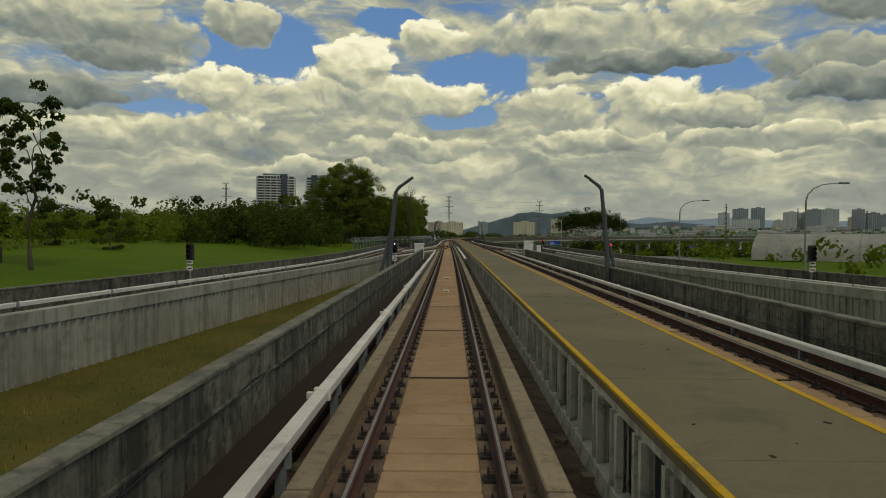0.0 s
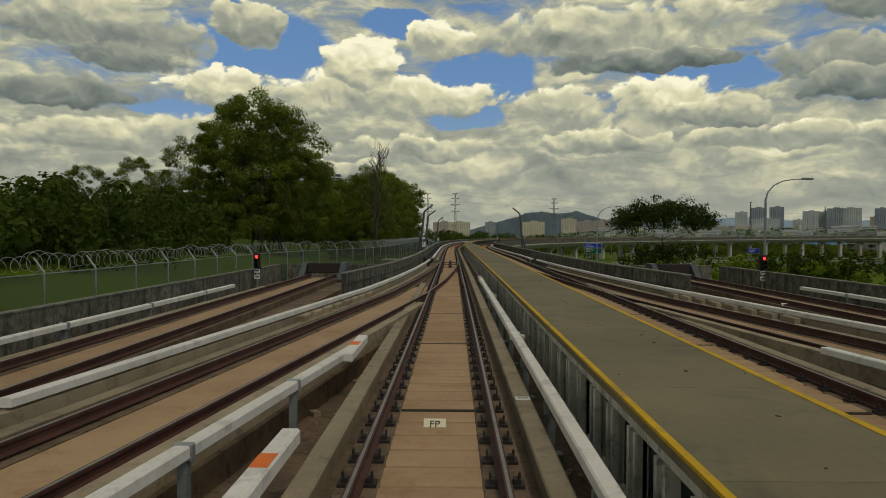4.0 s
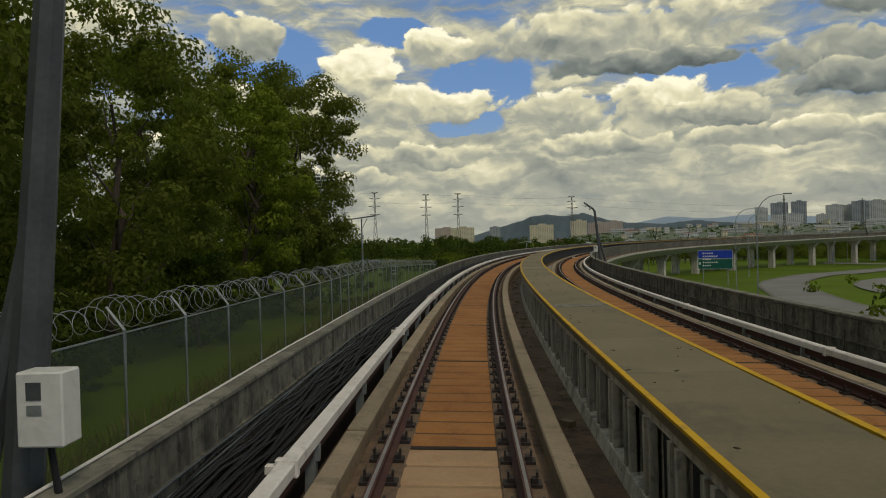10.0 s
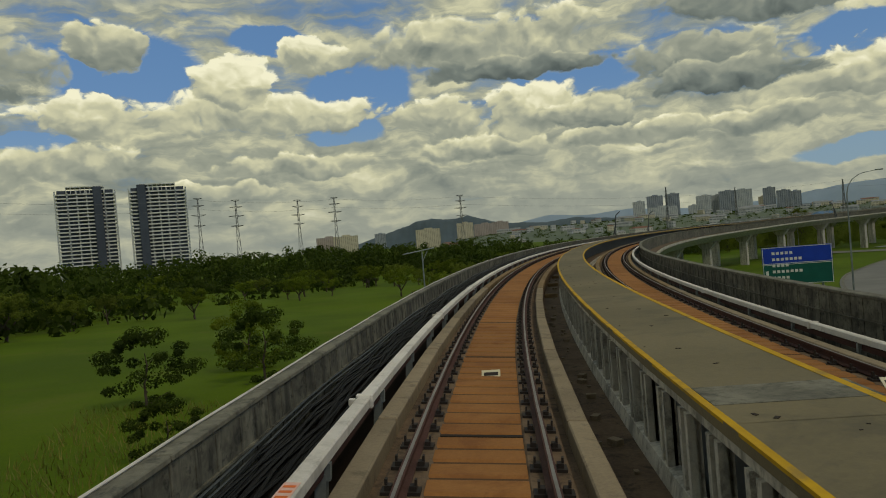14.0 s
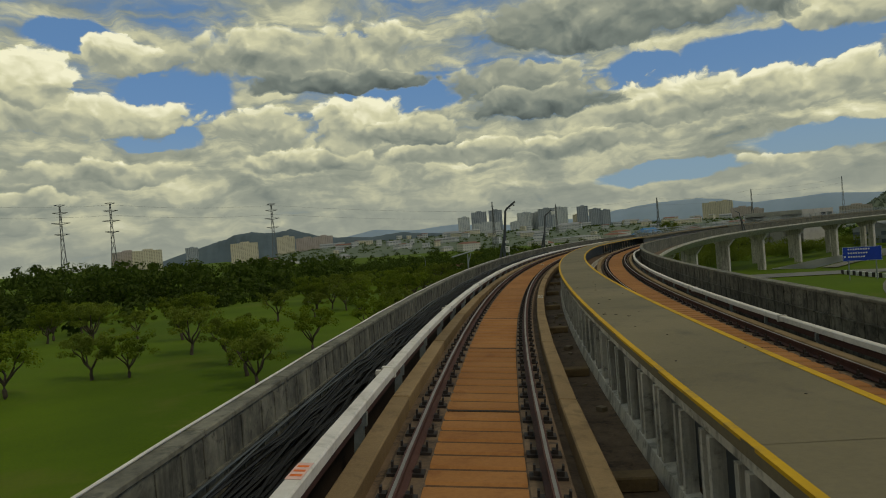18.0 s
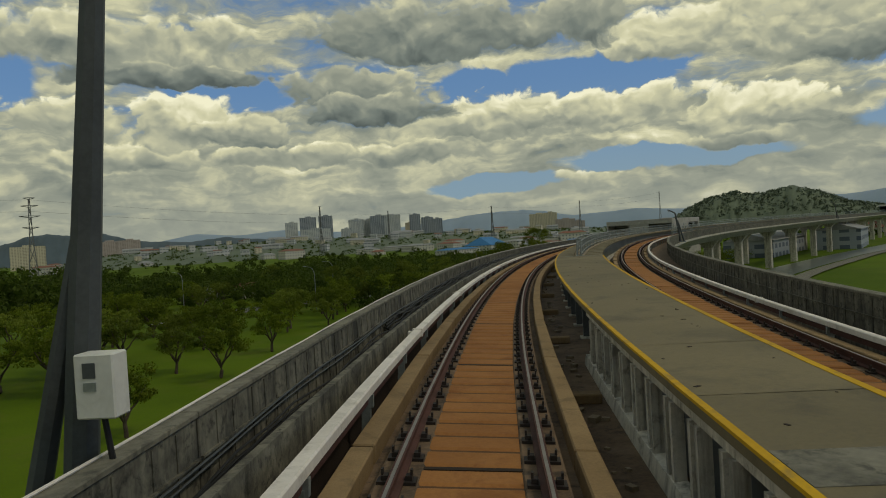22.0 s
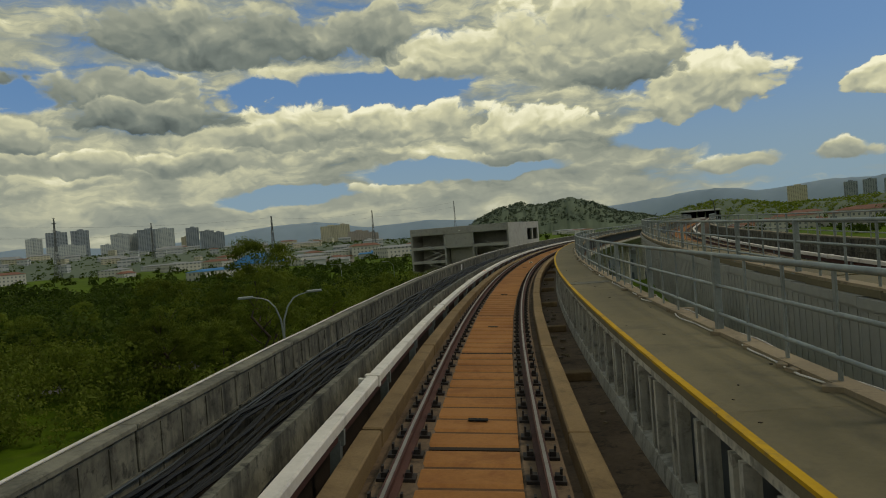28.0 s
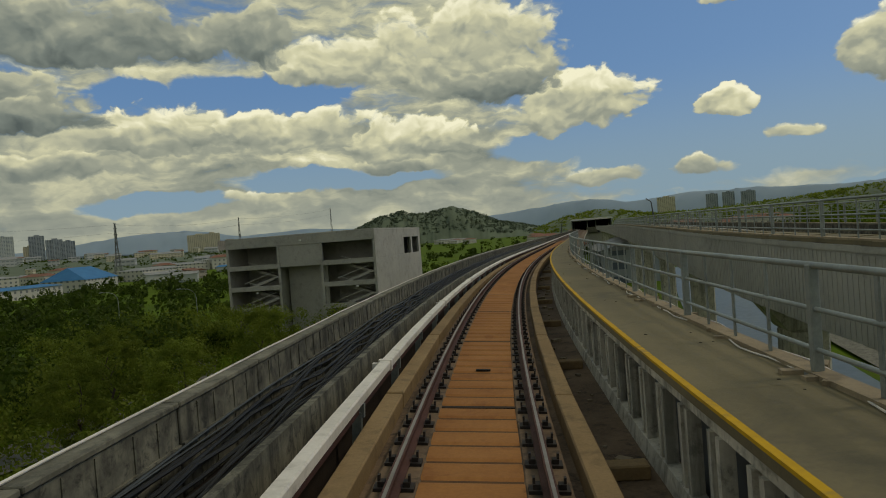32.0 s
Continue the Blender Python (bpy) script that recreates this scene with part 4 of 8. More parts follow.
def plate(s, n, h, w=0.30, bars=1, mat=None, word=""):
    """A small marker plate lying on the slab."""
    root = empty("track_marker", spot(s, n, h), "small cream marker plate fixed to the slab", "marker plate", "marker plates")
    root.rotation_euler = (radians(38), 0, -heading(s))
    bm = bmesh.new()
    box(bm, -w / 2, w / 2, -0.10, 0.10, 0, 0.012, 0.004)
    put("plate", bm, mat or M_PLATE, root)
    if word:
        cu = bpy.data.curves.new("letters", "FONT")
        cu.body, cu.size, cu.align_x, cu.align_y, cu.extrude = word, 0.15, "CENTER", "CENTER", 0.002
        ob = new("letters", cu)
        cu.materials.append(M_CLIP)
        ob.parent = root
        ob.location = (0, 0, 0.016)
    else:
        bm = bmesh.new()
        box(bm, -w * 0.38, w * 0.38, -0.04, 0.04, 0.012, 0.016)
        put("plate_bar", bm, M_CLIP, root)


M_PLATE = material("cream_enamel", (0.72, 0.66, 0.48), (0.62, 0.56, 0.40), rough=0.5, grain=40, patch=4, bump=0.05)
M_ORANGE = material("orange_paint", (0.80, 0.18, 0.02), (0.62, 0.13, 0.02), rough=0.6, grain=30, patch=3, bump=0.1)
for s, n, w, word in ((30.0, 0.02, 0.22, ""), (38.5, 0.0, 0.34, ""), (86.2, -0.02, 0.30, "FP"), (84.5, -5.55, 0.30, "FP"), (93.0, -4.35, 0.30, "FP"), (149.2, -0.05, 0.34, ""), (579.4, 0.0, 0.25, ""),
                      (194.2, -0.05, 0.25, ""), (283.4, 0.05, 0.34, ""), (281, 5.75, 0.34, ""), (405, -0.1, 0.2, ""), (102, 12.3, 0.3, "")):
    plate(s, n, -0.17, w, word=word)
for s, n in ((268.4, 0.02), (268.5, 5.7)):
    plate(s, n, -0.17, 0.22, mat=M_ORANGE)
for s in (477.0, 489.3, 496.7, 530.1, 536.5, 545.4, 554.5, 573.3, 578.7, 585.0, 598.0):
    bm = bmesh.new()
    box(bm, -0.13, 0.13, -0.05, 0.05, -0.005, 0.01, 0.0, frame_at(s, 0.0, -0.168, cant(s)))
    tagged(put("slab_drain", bm, M_DARK), "small dark drain slot in the slab", "drain", "slab drains")


# warning stickers on the conductor rail covers, plates on the kerbs
M_STICKER = material("faded_pink_sticker", (0.74, 0.50, 0.44), (0.66, 0.36, 0.30), rough=0.5, grain=30, patch=9, bump=0.0)
for s in (25.3, 220.5, 276.6, 354.3, 467.4, 563.9):
    bm = bmesh.new()
    box(bm, -0.075, 0.075, -0.22, 0.22, 0.207, 0.210, 0.0, frame_at(s, -COVER_N * math.cos(radians(cant(s))), -COVER_N * -math.sin(radians(cant(s))), cant(s)))
    st = tagged(put("warning_sticker", bm, M_STICKER), "faded pink warning sticker on the white rail cover", "sticker", "warning stickers")
    for y in (-0.12, 0.0, 0.12):
        bm = bmesh.new()
        box(bm, -0.055, 0.055, y - 0.025, y + 0.025, 0.2105, 0.2120, 0.0, frame_at(s, -COVER_N * math.cos(radians(cant(s))), -COVER_N * -math.sin(radians(cant(s))), cant(s)))
        put("text_bar", bm, M_ORANGE, st)
for s in (87.4, 164.4, 165.1, 375.8, 376.4):
    bm = bmesh.new()
    box(bm, 1.275 - 0.11, 1.275 + 0.11, -0.09, 0.09, -0.10, -0.088, 0.003, frame_at(s, 0, 0, cant(s)))
    kp = tagged(put("kerb_plate", bm, M_WHITE), "small white plate fixed on the concrete kerb", "marker plate", "kerb plates")
    bm = bmesh.new()
    box(bm, 1.275 - 0.08, 1.275 + 0.08, -0.025, 0.025, -0.088, -0.086, 0.0, frame_at(s, 0, 0, cant(s)))
    put("plate_bar", bm, M_CLIP, kp)
bm = bmesh.new()
box(bm, -0.11, 0.11, -0.13, 0.13, -0.19, -0.168, 0.004, frame_at(164.9, 0.0, 0.0))
tagged(put("slab_cover_plate", bm, M_RAIL), "rust-brown square cover plate on the slab", "cover plate")

# ---------------------------------------------------------------- perimeter fence
FENCE = [(-60, -21.0), (0, -17.5), (60, -13.0), (100, -11.3), (116, -10.8), (124, -9.5), (132, -7.0), (140, -6.0), (160, -5.6), (200, -5.5), (222, -6.2), (240, -7.8), (262, -10.3), (285, -12.6), (292, -14.5), (300, -19)]


def fence_spot(s, h):
    n = float(np.interp(s, *zip(*FENCE)))
    p = spot(s, n, 0)
    p.z = ground_at(p.x, p.y) + h
    return p


M_WIRE = material("grey_razor_wire", (0.42, 0.44, 0.43), (0.28, 0.30, 0.30), rough=0.5, metal=0.4, grain=30, patch=2, bump=0.0)


def mesh_material():
    """Woven anti-climb mesh: mostly open, seen as a grey-green veil."""
    m = bpy.data.materials.new("green_fence_mesh")
    m.use_nodes = True
    N = Nodes(m.node_tree)
    bs = m.node_tree.nodes["Principled BSDF"]
    geo = N.add("ShaderNodeNewGeometry")
    c = N.mix(N.noise(geo.outputs["Position"], 1.3, 4), (0.045, 0.065, 0.045, 1), (0.075, 0.10, 0.07, 1))
    N.link(c, bs.inputs["Base Color"])
    bs.inputs["Roughness"].default_value = 0.7
    bs.inputs["Alpha"].default_value = 0.55
    return m


M_MESH = mesh_material()


def build_fence():
    root = empty("perimeter_fence", label="grey steel mesh fence topped with coiled razor wire", category="fence")
    ss = [86.0]
    while ss[-1] < 283:
        ss.append(ss[-1] + 2.6)
    for a, b in zip(ss, ss[1:]):
        p0, p1 = fence_spot(a, 0), fence_spot(b, 0)
        up = Vector((0, 0, 1))
        side = (p1 - p0).cross(up).normalized()
        bm = bmesh.new()
        tube(bm, [p0 - up * 0.3, p0 + up * 2.35, p0 + up * 2.75 - side * 0.30], [0.035, 0.035, 0.025], 6)
        put("fence_post", bm, M_STEEL, root)
        bm = bmesh.new()
        vs = [bm.verts.new(p) for p in (p0, p1, p1 + up * 2.3, p0 + up * 2.3)]
        bm.faces.new(vs)
        put("mesh_panel", bm, M_MESH, root, "fine dark mesh infill")
        bm = bmesh.new()
        tube(bm, [p0 + up * 2.3, p1 + up * 2.3], 0.018, 5)
        put("top_rail", bm, M_STEEL, root)
    # razor coil
    bm = bmesh.new()
    pts = []
    for i in range(int((ss[-1] - ss[0]) / 2.6 * 72)):
        s = ss[0] + i * 2.6 / 72
        a = i / 12 * 2 * math.pi
        if i % 12 == 0:
            base, nxt = fence_spot(s, 2.62), fence_spot(s + 0.43, 2.62)
            side = (nxt - base).cross(Vector((0, 0, 1))).normalized()
        f = (i % 12) / 12
        q = 0.25 + 0.05 * math.sin(s * 1.9) + 0.03 * math.sin(s * 5.3)
        pts.append(base.lerp(nxt, f) - side * (0.2 + q * math.cos(a)) + Vector((0.04 * math.sin(s * 3.1), 0, q * math.sin(a) + 0.04 * math.sin(s * 2.3))))
    verts, faces = [], []
    for p in pts:
        verts += [p + Vector((0, 0, 0.008)), p - Vector((0, 0, 0.008)), p + Vector((0.008, 0.006, 0))]
    for i in range(len(pts) - 1):
        for k in range(3):
            faces.append((i * 3 + k, i * 3 + (k + 1) % 3, i * 3 + 3 + (k + 1) % 3, i * 3 + 3 + k))
    bm.free()
    tagged(from_lists("razor_coil", verts, faces, M_WIRE, root), "coils of pale razor wire", kind="stuff")


build_fence()

# concrete chamber and path by the fence
pad = empty("concrete_chamber", spot(138, -5.0, -1.1), "low grey concrete chamber beside the parapet", "chamber")
pad.rotation_euler = (0, 0, -heading(138))
bm = bmesh.new()
box(bm, -1.0, 1.0, -1.6, 1.6, 0.0, 1.1, 0.03)
put("chamber_wall", bm, M_CAP, pad)
bm = bmesh.new()
box(bm, -1.05, 1.05, -1.65, 1.65, 1.1, 1.18, 0.02)
put("chamber_lid", bm, M_CAP, pad)
bm = bmesh.new()
for i in range(12):
    a, b = spot(126 + i, -4.2 - 0.25 * (12 - i) * 0.6, -1.02), spot(127 + i, -4.2 - 0.25 * (11 - i) * 0.6, -1.02)
    vs = [bm.verts.new(p) for p in (a + Vector((-0.6, 0, 0)), a + Vector((0.6, 0, 0)), b + Vector((0.6, 0, 0)), b + Vector((-0.6, 0, 0)))]
    bm.faces.new(vs)
tagged(put("drain_path", bm, M_CAP), "pale concrete drain path in the grass", "path", kind="structure")

# ladder-like gate frame in the fence
gate = empty("fence_gate", (-3.1, 245.6, ground_at(-3.1, 245.6)), "narrow galvanised frame with rungs in the fence line", "gate")
ga = Vector((-3.22, 245.3, 0)) - Vector(gate.location)
gb = Vector((-2.98, 245.95, 0)) - Vector(gate.location)
top_z = 0.95 - gate.location.z
for q in (ga, gb):
    bm = bmesh.new()
    tube(bm, [(q.x, q.y, -0.1), (q.x, q.y, top_z)], 0.035, 8)
    put("gate_post", bm, M_STEEL, gate)
for z in (top_z, top_z - 0.75, top_z - 1.0, top_z - 1.55):
    bm = bmesh.new()
    tube(bm, [(ga.x, ga.y, z), (gb.x, gb.y, z)], 0.025, 6)
    put("rung", bm, M_STEEL, gate)
# small white notice on the parapet
note = tagged(new("parapet_notice"), "small white notice plate with dark lines on the parapet", "sign")
note.matrix_basis = frame_at(565.0, par_off(565.0) + 0.135, 0.54)
bm = bmesh.new()
box(bm, -0.006, 0.006, -0.22, 0.22, -0.14, 0.14, 0.004)
put("plate", bm, M_WHITE, note)
for z in (-0.06, 0.0, 0.06):
    bm = bmesh.new()
    box(bm, 0.006, 0.009, -0.16, 0.16, z - 0.012, z + 0.012)
    put("text_bar", bm, M_DARK, note)

# ---------------------------------------------------------------- vegetation
# three places on the curve from which far things are set out
C13, C19, C32 = (3.3, 252.0), (38.0, 367.0), (205.0, 500.0)


def leaf_cloud(rng, centres, radii, per, size, flat=0.7, droop=0.0):
    """Verts and faces of many small leaf sprays scattered on clumps."""
    c = np.repeat(np.array(centres, float), per, 0)
    r = np.repeat(np.array(radii, float), per)[:, None]
    k = len(c)
    unit = lambda v: v / np.maximum(np.linalg.norm(v, axis=1, keepdims=True), 1e-6)
    d = unit(rng.normal(size=(k, 3)))
    p = c + d * r * (0.55 + 0.5 * rng.random((k, 1))) * np.array([1, 1, flat])
    b = unit(np.cross(rng.normal(size=(k, 3)), d))
    a = np.cross(b, d) * 0.75 + d * 0.35
    w = size * (0.6 + 0.8 * rng.random((k, 1)))
    down = np.concatenate([np.zeros((k, 2)), -droop * w], 1)
    verts = np.stack([p - a * w * 0.5, p + b * w * 0.32, p + a * w * 0.6 + down, p - b * w * 0.32], 1).reshape(-1, 3)
    return list(map(tuple, verts)), [(i, i + 1, i + 2, i + 3) for i in range(0, 4 * k, 4)]


def limb(bm, p0, p1, r0, r1, rng, bends=4, sides=6):
    pts, rad = [], []
    p0, p1 = Vector(p0), Vector(p1)
    for i in range(bends + 1):
        f = i / bends
        j = Vector(rng.normal(size=3)) * (p1 - p0).length * 0.035 * (1 if 0 < i < bends else 0)
        pts.append(p0.lerp(p1, f) + j)
        rad.append(r0 + (r1 - r0) * f)
    tube(bm, pts, rad, sides)
    return pts


def make_tree(name, label, seed, height, spread, clumps, per, leaf, mat, trunk_r, bare=0.3, shape="round", limbs=7, group="trees"):
    rng = np.random.default_rng(seed)
    root = empty(name, (0, 0, 0), label, "tree", group)
    bm = bmesh.new()
    top = (rng.normal() * 0.03 * height, rng.normal() * 0.03 * height, height * (0.75 if shape == "round" else 0.55))
    if shape == "orchard":
        fork = Vector((rng.normal() * 0.15, rng.normal() * 0.15, height * 0.22))
        limb(bm, (0, 0, -0.3), fork, trunk_r, trunk_r * 0.8, rng, 3, 8)
        ends = []
        for i in range(limbs):
            a = 2 * math.pi * (i + rng.random() * 0.6) / limbs
            e = fork + Vector((math.cos(a) * spread * 0.55, math.sin(a) * spread * 0.55, height * (0.35 + 0.2 * rng.random())))
            limb(bm, fork, e, trunk_r * 0.55, trunk_r * 0.2, rng)
            ends.append(e)
    else:
        pts = limb(bm, (0, 0, -0.4), top, trunk_r, trunk_r * 0.3, rng, 6, 8)
        ends = []
        for i in range(limbs):
            a = 2 * math.pi * (i * 0.381 + rng.random() * 0.2)
            f = bare + (0.95 - bare) * i / limbs
            q = Vector(pts[0]).lerp(Vector(pts[-1]), f)
            k = 0.5 if shape == "round" else 0.85
            e = q + Vector((math.cos(a) * spread * k * (1 - 0.35 * f), math.sin(a) * spread * k * (1 - 0.35 * f), height * 0.14))
            limb(bm, q, e, trunk_r * 0.42 * (1 - 0.5 * f), trunk_r * 0.1, rng)
            ends.append(e)
    put("trunk", bm, M_BARK, root)
    cs, rs = [], []
    for i in range(clumps):
        if shape == "umbrella":
            a, r = rng.random() * 2 * math.pi, spread * math.sqrt(rng.random())
            c = (math.cos(a) * r, math.sin(a) * r, height * (0.72 + 0.24 * (1 - (r / spread) ** 2) + 0.07 * rng.normal()))
            rad = spread * 0.13 * (0.6 + rng.random())
        elif shape == "orchard":
            e = ends[rng.integers(len(ends))]
            c = (e.x * (0.5 + 0.7 * rng.random()) + rng.normal() * spread * 0.16, e.y * (0.5 + 0.7 * rng.random()) + rng.normal() * spread * 0.16, height * (0.52 + 0.42 * rng.random()))
            rad = spread * 0.20 * (0.6 + 0.7 * rng.random())
        else:
            z = bare + 0.02 + (1.0 - bare) * rng.random()
            prof = math.sin(math.pi * min(1, max(0.05, (z - bare * 0.7) / (1.06 - bare * 0.7)))) ** 0.6
            a, r = rng.random() * 2 * math.pi, spread * prof * (0.35 + 0.65 * math.sqrt(rng.random()))
            c = (math.cos(a) * r, math.sin(a) * r, z * height)
            rad = spread * 0.21 * (0.55 + 0.8 * rng.random())
        cs.append(c)
        rs.append(rad)
    v, f = leaf_cloud(rng, cs, rs, per, leaf, 0.65, 0.25)
    from_lists("crown", v, f, mat, root)
    return root


def plant(proto, x, y, scale=1.0, turn=0.0, sink=0.0, z=None):
    gz = (ground_at(x, y) if z is None else z) - sink
    m = Matrix.Translation((x, y, gz)) @ Matrix.Rotation(turn, 4, "Z") @ Matrix.Scale(scale, 4)
    ob = copy_thing(proto, m)
    ob.scale = (scale,) * 3
    return ob


def place(proto, x, y, scale=1.0, turn=0.0, sink=0.0):
    proto.matrix_basis = Matrix.Translation((x, y, ground_at(x, y) - sink)) @ Matrix.Rotation(turn, 4, "Z") @ Matrix.Scale(scale, 4)


TALL = "tall dark green broadleaf tree in the wooded bank"
tall = [make_tree("broadleaf_tree", TALL, 11 + i, 15, 4.8, 110, 230, 0.21, M_LEAF2 if i == 2 else M_LEAF3, 0.26, 0.16, "round", 8, "bank trees") for i in range(4)]
shrub = [make_tree("shrub", "dense green shrub with layered leaves", 31 + i, 4.0, 2.5, 34, 170, 0.15, M_LEAF2 if i else M_LEAF, 0.09, 0.05, "round", 5, "shrubs") for i in range(2)]
fruit = [make_tree("orchard_tree", "low spreading tree with forked trunk on the mown grass", 51 + i, 5.6, 3.4, 40, 110, 0.21, M_LEAF2 if i < 2 else M_LEAF3, 0.20, 0.2, "orchard", 5, "orchard trees") for i in range(3)]
rain = make_tree("umbrella_tree", "broad umbrella-crowned rain tree beside the road", 71, 17.5, 13.5, 230, 70, 0.55, M_LEAF, 0.42, 0.35, "umbrella", 11, "umbrella trees")
place(rain, 53, 244.4, 0.93)

rng = np.random.default_rng(5)


def at_line(s, n):
    p = spot(s, n, 0)
    return p.x, p.y


# the tall wood left of the line
first = True
used = set()
WOOD = [(158, -24, 1.22), (157, -19.5, 1.12), (153, -29, 0.85), (161, -18.5, 0.8), (150, -34, 0.6), (155, -22, 1.1), (162, -28, 1.0), (169, -24, 0.6), (148, -38, 0.55), (176, -21, 1.0), (173, -26, 1.0)]
WOOD_FRONT = [(170, -10.5, 0.68), (175, -12, 0.76), (180, -10, 0.85), (186, -12.5, 0.95), (191, -10.5, 0.92), (197, -13, 0.95), (203, -10.5, 0.85), (209, -13, 0.85), (216, -11.5, 0.76), (222, -14, 0.82), (229, -12.5, 0.8), (236, -14.5, 1.05), (242, -13.5, 1.1), (247, -17, 0.95)]
WOOD_BACK = [(182, -18, 0.6), (192, -19, 0.8), (205, -19, 0.95), (218, -20, 0.95), (231, -20, 1.0), (244, -21, 1.05), (200, -27, 0.9), (215, -28, 0.95), (230, -28, 1.0), (186, -26, 0.6), (246, -27, 0.95)]
for s, n, k in WOOD + WOOD_FRONT + WOOD_BACK:
    i = int(rng.integers(4))
    x, y = at_line(s, n)
    if i not in used:
        used.add(i)
        place(tall[i], x, y, k, rng.random() * 6.28)
    else:
        plant(tall[i], x, y, k * (0.94 + 0.12 * rng.random()), rng.random() * 6.28, 0.2)
for i in range(4):
    if i not in used:
        place(tall[i], *at_line(240 + 6 * i, -40), 0.8)

# lower scrub before and between, running back to the first field
sh_used = set()
for k in range(60):
    s = -20 + rng.random() * 175
    n = -30 - rng.random() * 45 - max(0, 70 - s) * 0.22
    i = int(rng.integers(2))
    x, y = at_line(s, n)
    if i not in sh_used:
        sh_used.add(i)
        place(shrub[i], x, y, 1.3)
    else:
        plant(shrub[i], x, y, 0.6 + rng.random() * 0.7, rng.random() * 6.28, 0.3)
for k in range(42):
    s = 162 + rng.random() * 86
    plant(shrub[int(rng.integers(2))], *at_line(s, -9.5 - rng.random() * 5), 0.45 + rng.random() * 0.5, rng.random() * 6.28, 0.2)
for s, n, k in ((300, -17, 0.9), (306, -14, 1.0), (312, -18, 1.1), (345, -13, 1.0), (350, -16, 1.3), (356, -14, 1.1), (338, -15, 0.8), (290, -10, 0.5), (296, -24, 0.9), (283, -27, 0.9), (270, -30, 0.9), (276, -34, 1.0), (289, -31, 1.0)):
    plant(shrub[int(rng.integers(2))], *at_line(s, n), k, rng.random() * 6.28, 0.2)

# bare tree among the wood, and the two tall trees at the start
bm = bmesh.new()
r2 = np.random.default_rng(77)
bare_tree = empty("bare_tree", label="leafless grey tree with fine upright twigs", category="tree")
x, y = at_line(156.4, -8.6)
bare_tree.location = (x, y, ground_at(x, y))
bare_tree.scale = (1.4, 1.4, 1.4)
trunk_pts = limb(bm, (0, 0, -0.3), (0.3, 0.2, 9.2), 0.13, 0.03, r2, 6, 6)
for i in range(34):
    f = 0.25 + 0.72 * r2.random()
    q = Vector((0, 0, 0)).lerp(Vector((0.3, 0.2, 9.2)), f)
    a = r2.random() * 6.28
    L = (1.2 - f) * 3.0 + 0.5
    e = q + Vector((math.cos(a) * L * 0.55, math.sin(a) * L * 0.55, L))
    limb(bm, q, e, 0.035, 0.008, r2, 3, 4)
    for j in range(3):
        q2 = q.lerp(e, 0.4 + 0.2 * j)
        limb(bm, q2, q2 + Vector((r2.normal() * 0.4, r2.normal() * 0.4, 0.8)), 0.012, 0.004, r2, 2, 3)
put("branches", bm, M_BARK, bare_tree)
for s, n, k, sd in ((44, -27.0, 0.95, 91), (47, -31.0, 0.85, 92)):
    t = make_tree("tall_thin_tree", "tall dark tree with a bare trunk and open crown", sd, 12.5, 2.3, 44, 50, 0.34, M_LEAF, 0.17, 0.40, "round", 6, "field trees")
    place(t, *at_line(s, n), k)

# orchard on the lawn below the curve
fr_used = set()
ORCH = [(421, -29.8, 1.0), (407.5, -29.6, 1.05), (454.5, -34, 1.0), (485, -66, 1.0), (485, -32.7, 1.05), (500.5, -36.6, 1.0), (487.5, -39.8, 0.95), (414, -36, 1.0), (436, -30, 0.95), (466, -28, 0.9), (431, -24, 0.95), (402, -25, 0.9)]
for k in range(92):
    s, n, k = 330 + rng.random() * 230, -42 - rng.random() ** 1.3 * 85, 0.8 + rng.random() * 0.5
    ORCH.append((s, n - (30 if s < 392 else 0), k))
for k in range(26):
    ORCH.append((470 + k * 4.5 + rng.normal(), -52 - 6 * rng.random(), 0.8 + 0.25 * rng.random()))
for s, n, k in ORCH:
    x, y = at_line(s, n)
    i = int(rng.integers(3))
    if i not in fr_used:
        fr_used.add(i)
        place(fruit[i], x, y, k)
    else:
        plant(fruit[i], x, y, k, rng.random() * 6.28, 0.05)


def woods(name, label, spots, size, leaf, mat, per=26, seed=3, step=0.8):
    """A mass of far trees that nobody could count."""
    r = np.random.default_rng(seed)
    verts, faces = [], []
    for x, y, h in spots:
        z = ground_at(x, y)
        m = max(2, int(h / size * 1.6))
        cs = [(x + r.normal() * size * 0.7, y + r.normal() * size * 0.7, z + h * (0.15 + 0.85 * r.random())) for _ in range(m)]
        rs = [size * (0.5 + 0.6 * r.random()) for _ in range(m)]
        v, f = leaf_cloud(r, cs, rs, per, leaf, 0.8, 0.2)
        o = len(verts)
        verts += v
        faces += [tuple(i + o for i in q) for q in f]
    return tagged(from_lists(name, verts, faces, mat), label, "woodland", kind="stuff")


# the belt of woods beyond the lawn, thinning into the town
pts = []
for k in range(900):
    s = 300 + rng.random() * 440
    n = -105 - rng.random() * 190
    x, y = at_line(s, n)
    pts.append((x, y, 1.5 + 3.6 * rng.random() + 2.2 * max(0.0, math.sin(x * 0.05) * math.sin(y * 0.043))))
woods("tree_belt", "dense dark green belt of trees beyond the orchard", pts, 3.6, 1.5, M_LEAF, 36, 4)
pts = []
for k in range(420):
    x, y = at_line(255 + rng.random() * 120, -75 - rng.random() * 220)
    pts.append((x, y, 3 + 4 * rng.random()))
woods("far_scrub", "low dark scrub across the field", pts, 3.0, 1.5, M_LEAF, 26, 6)
pts = []
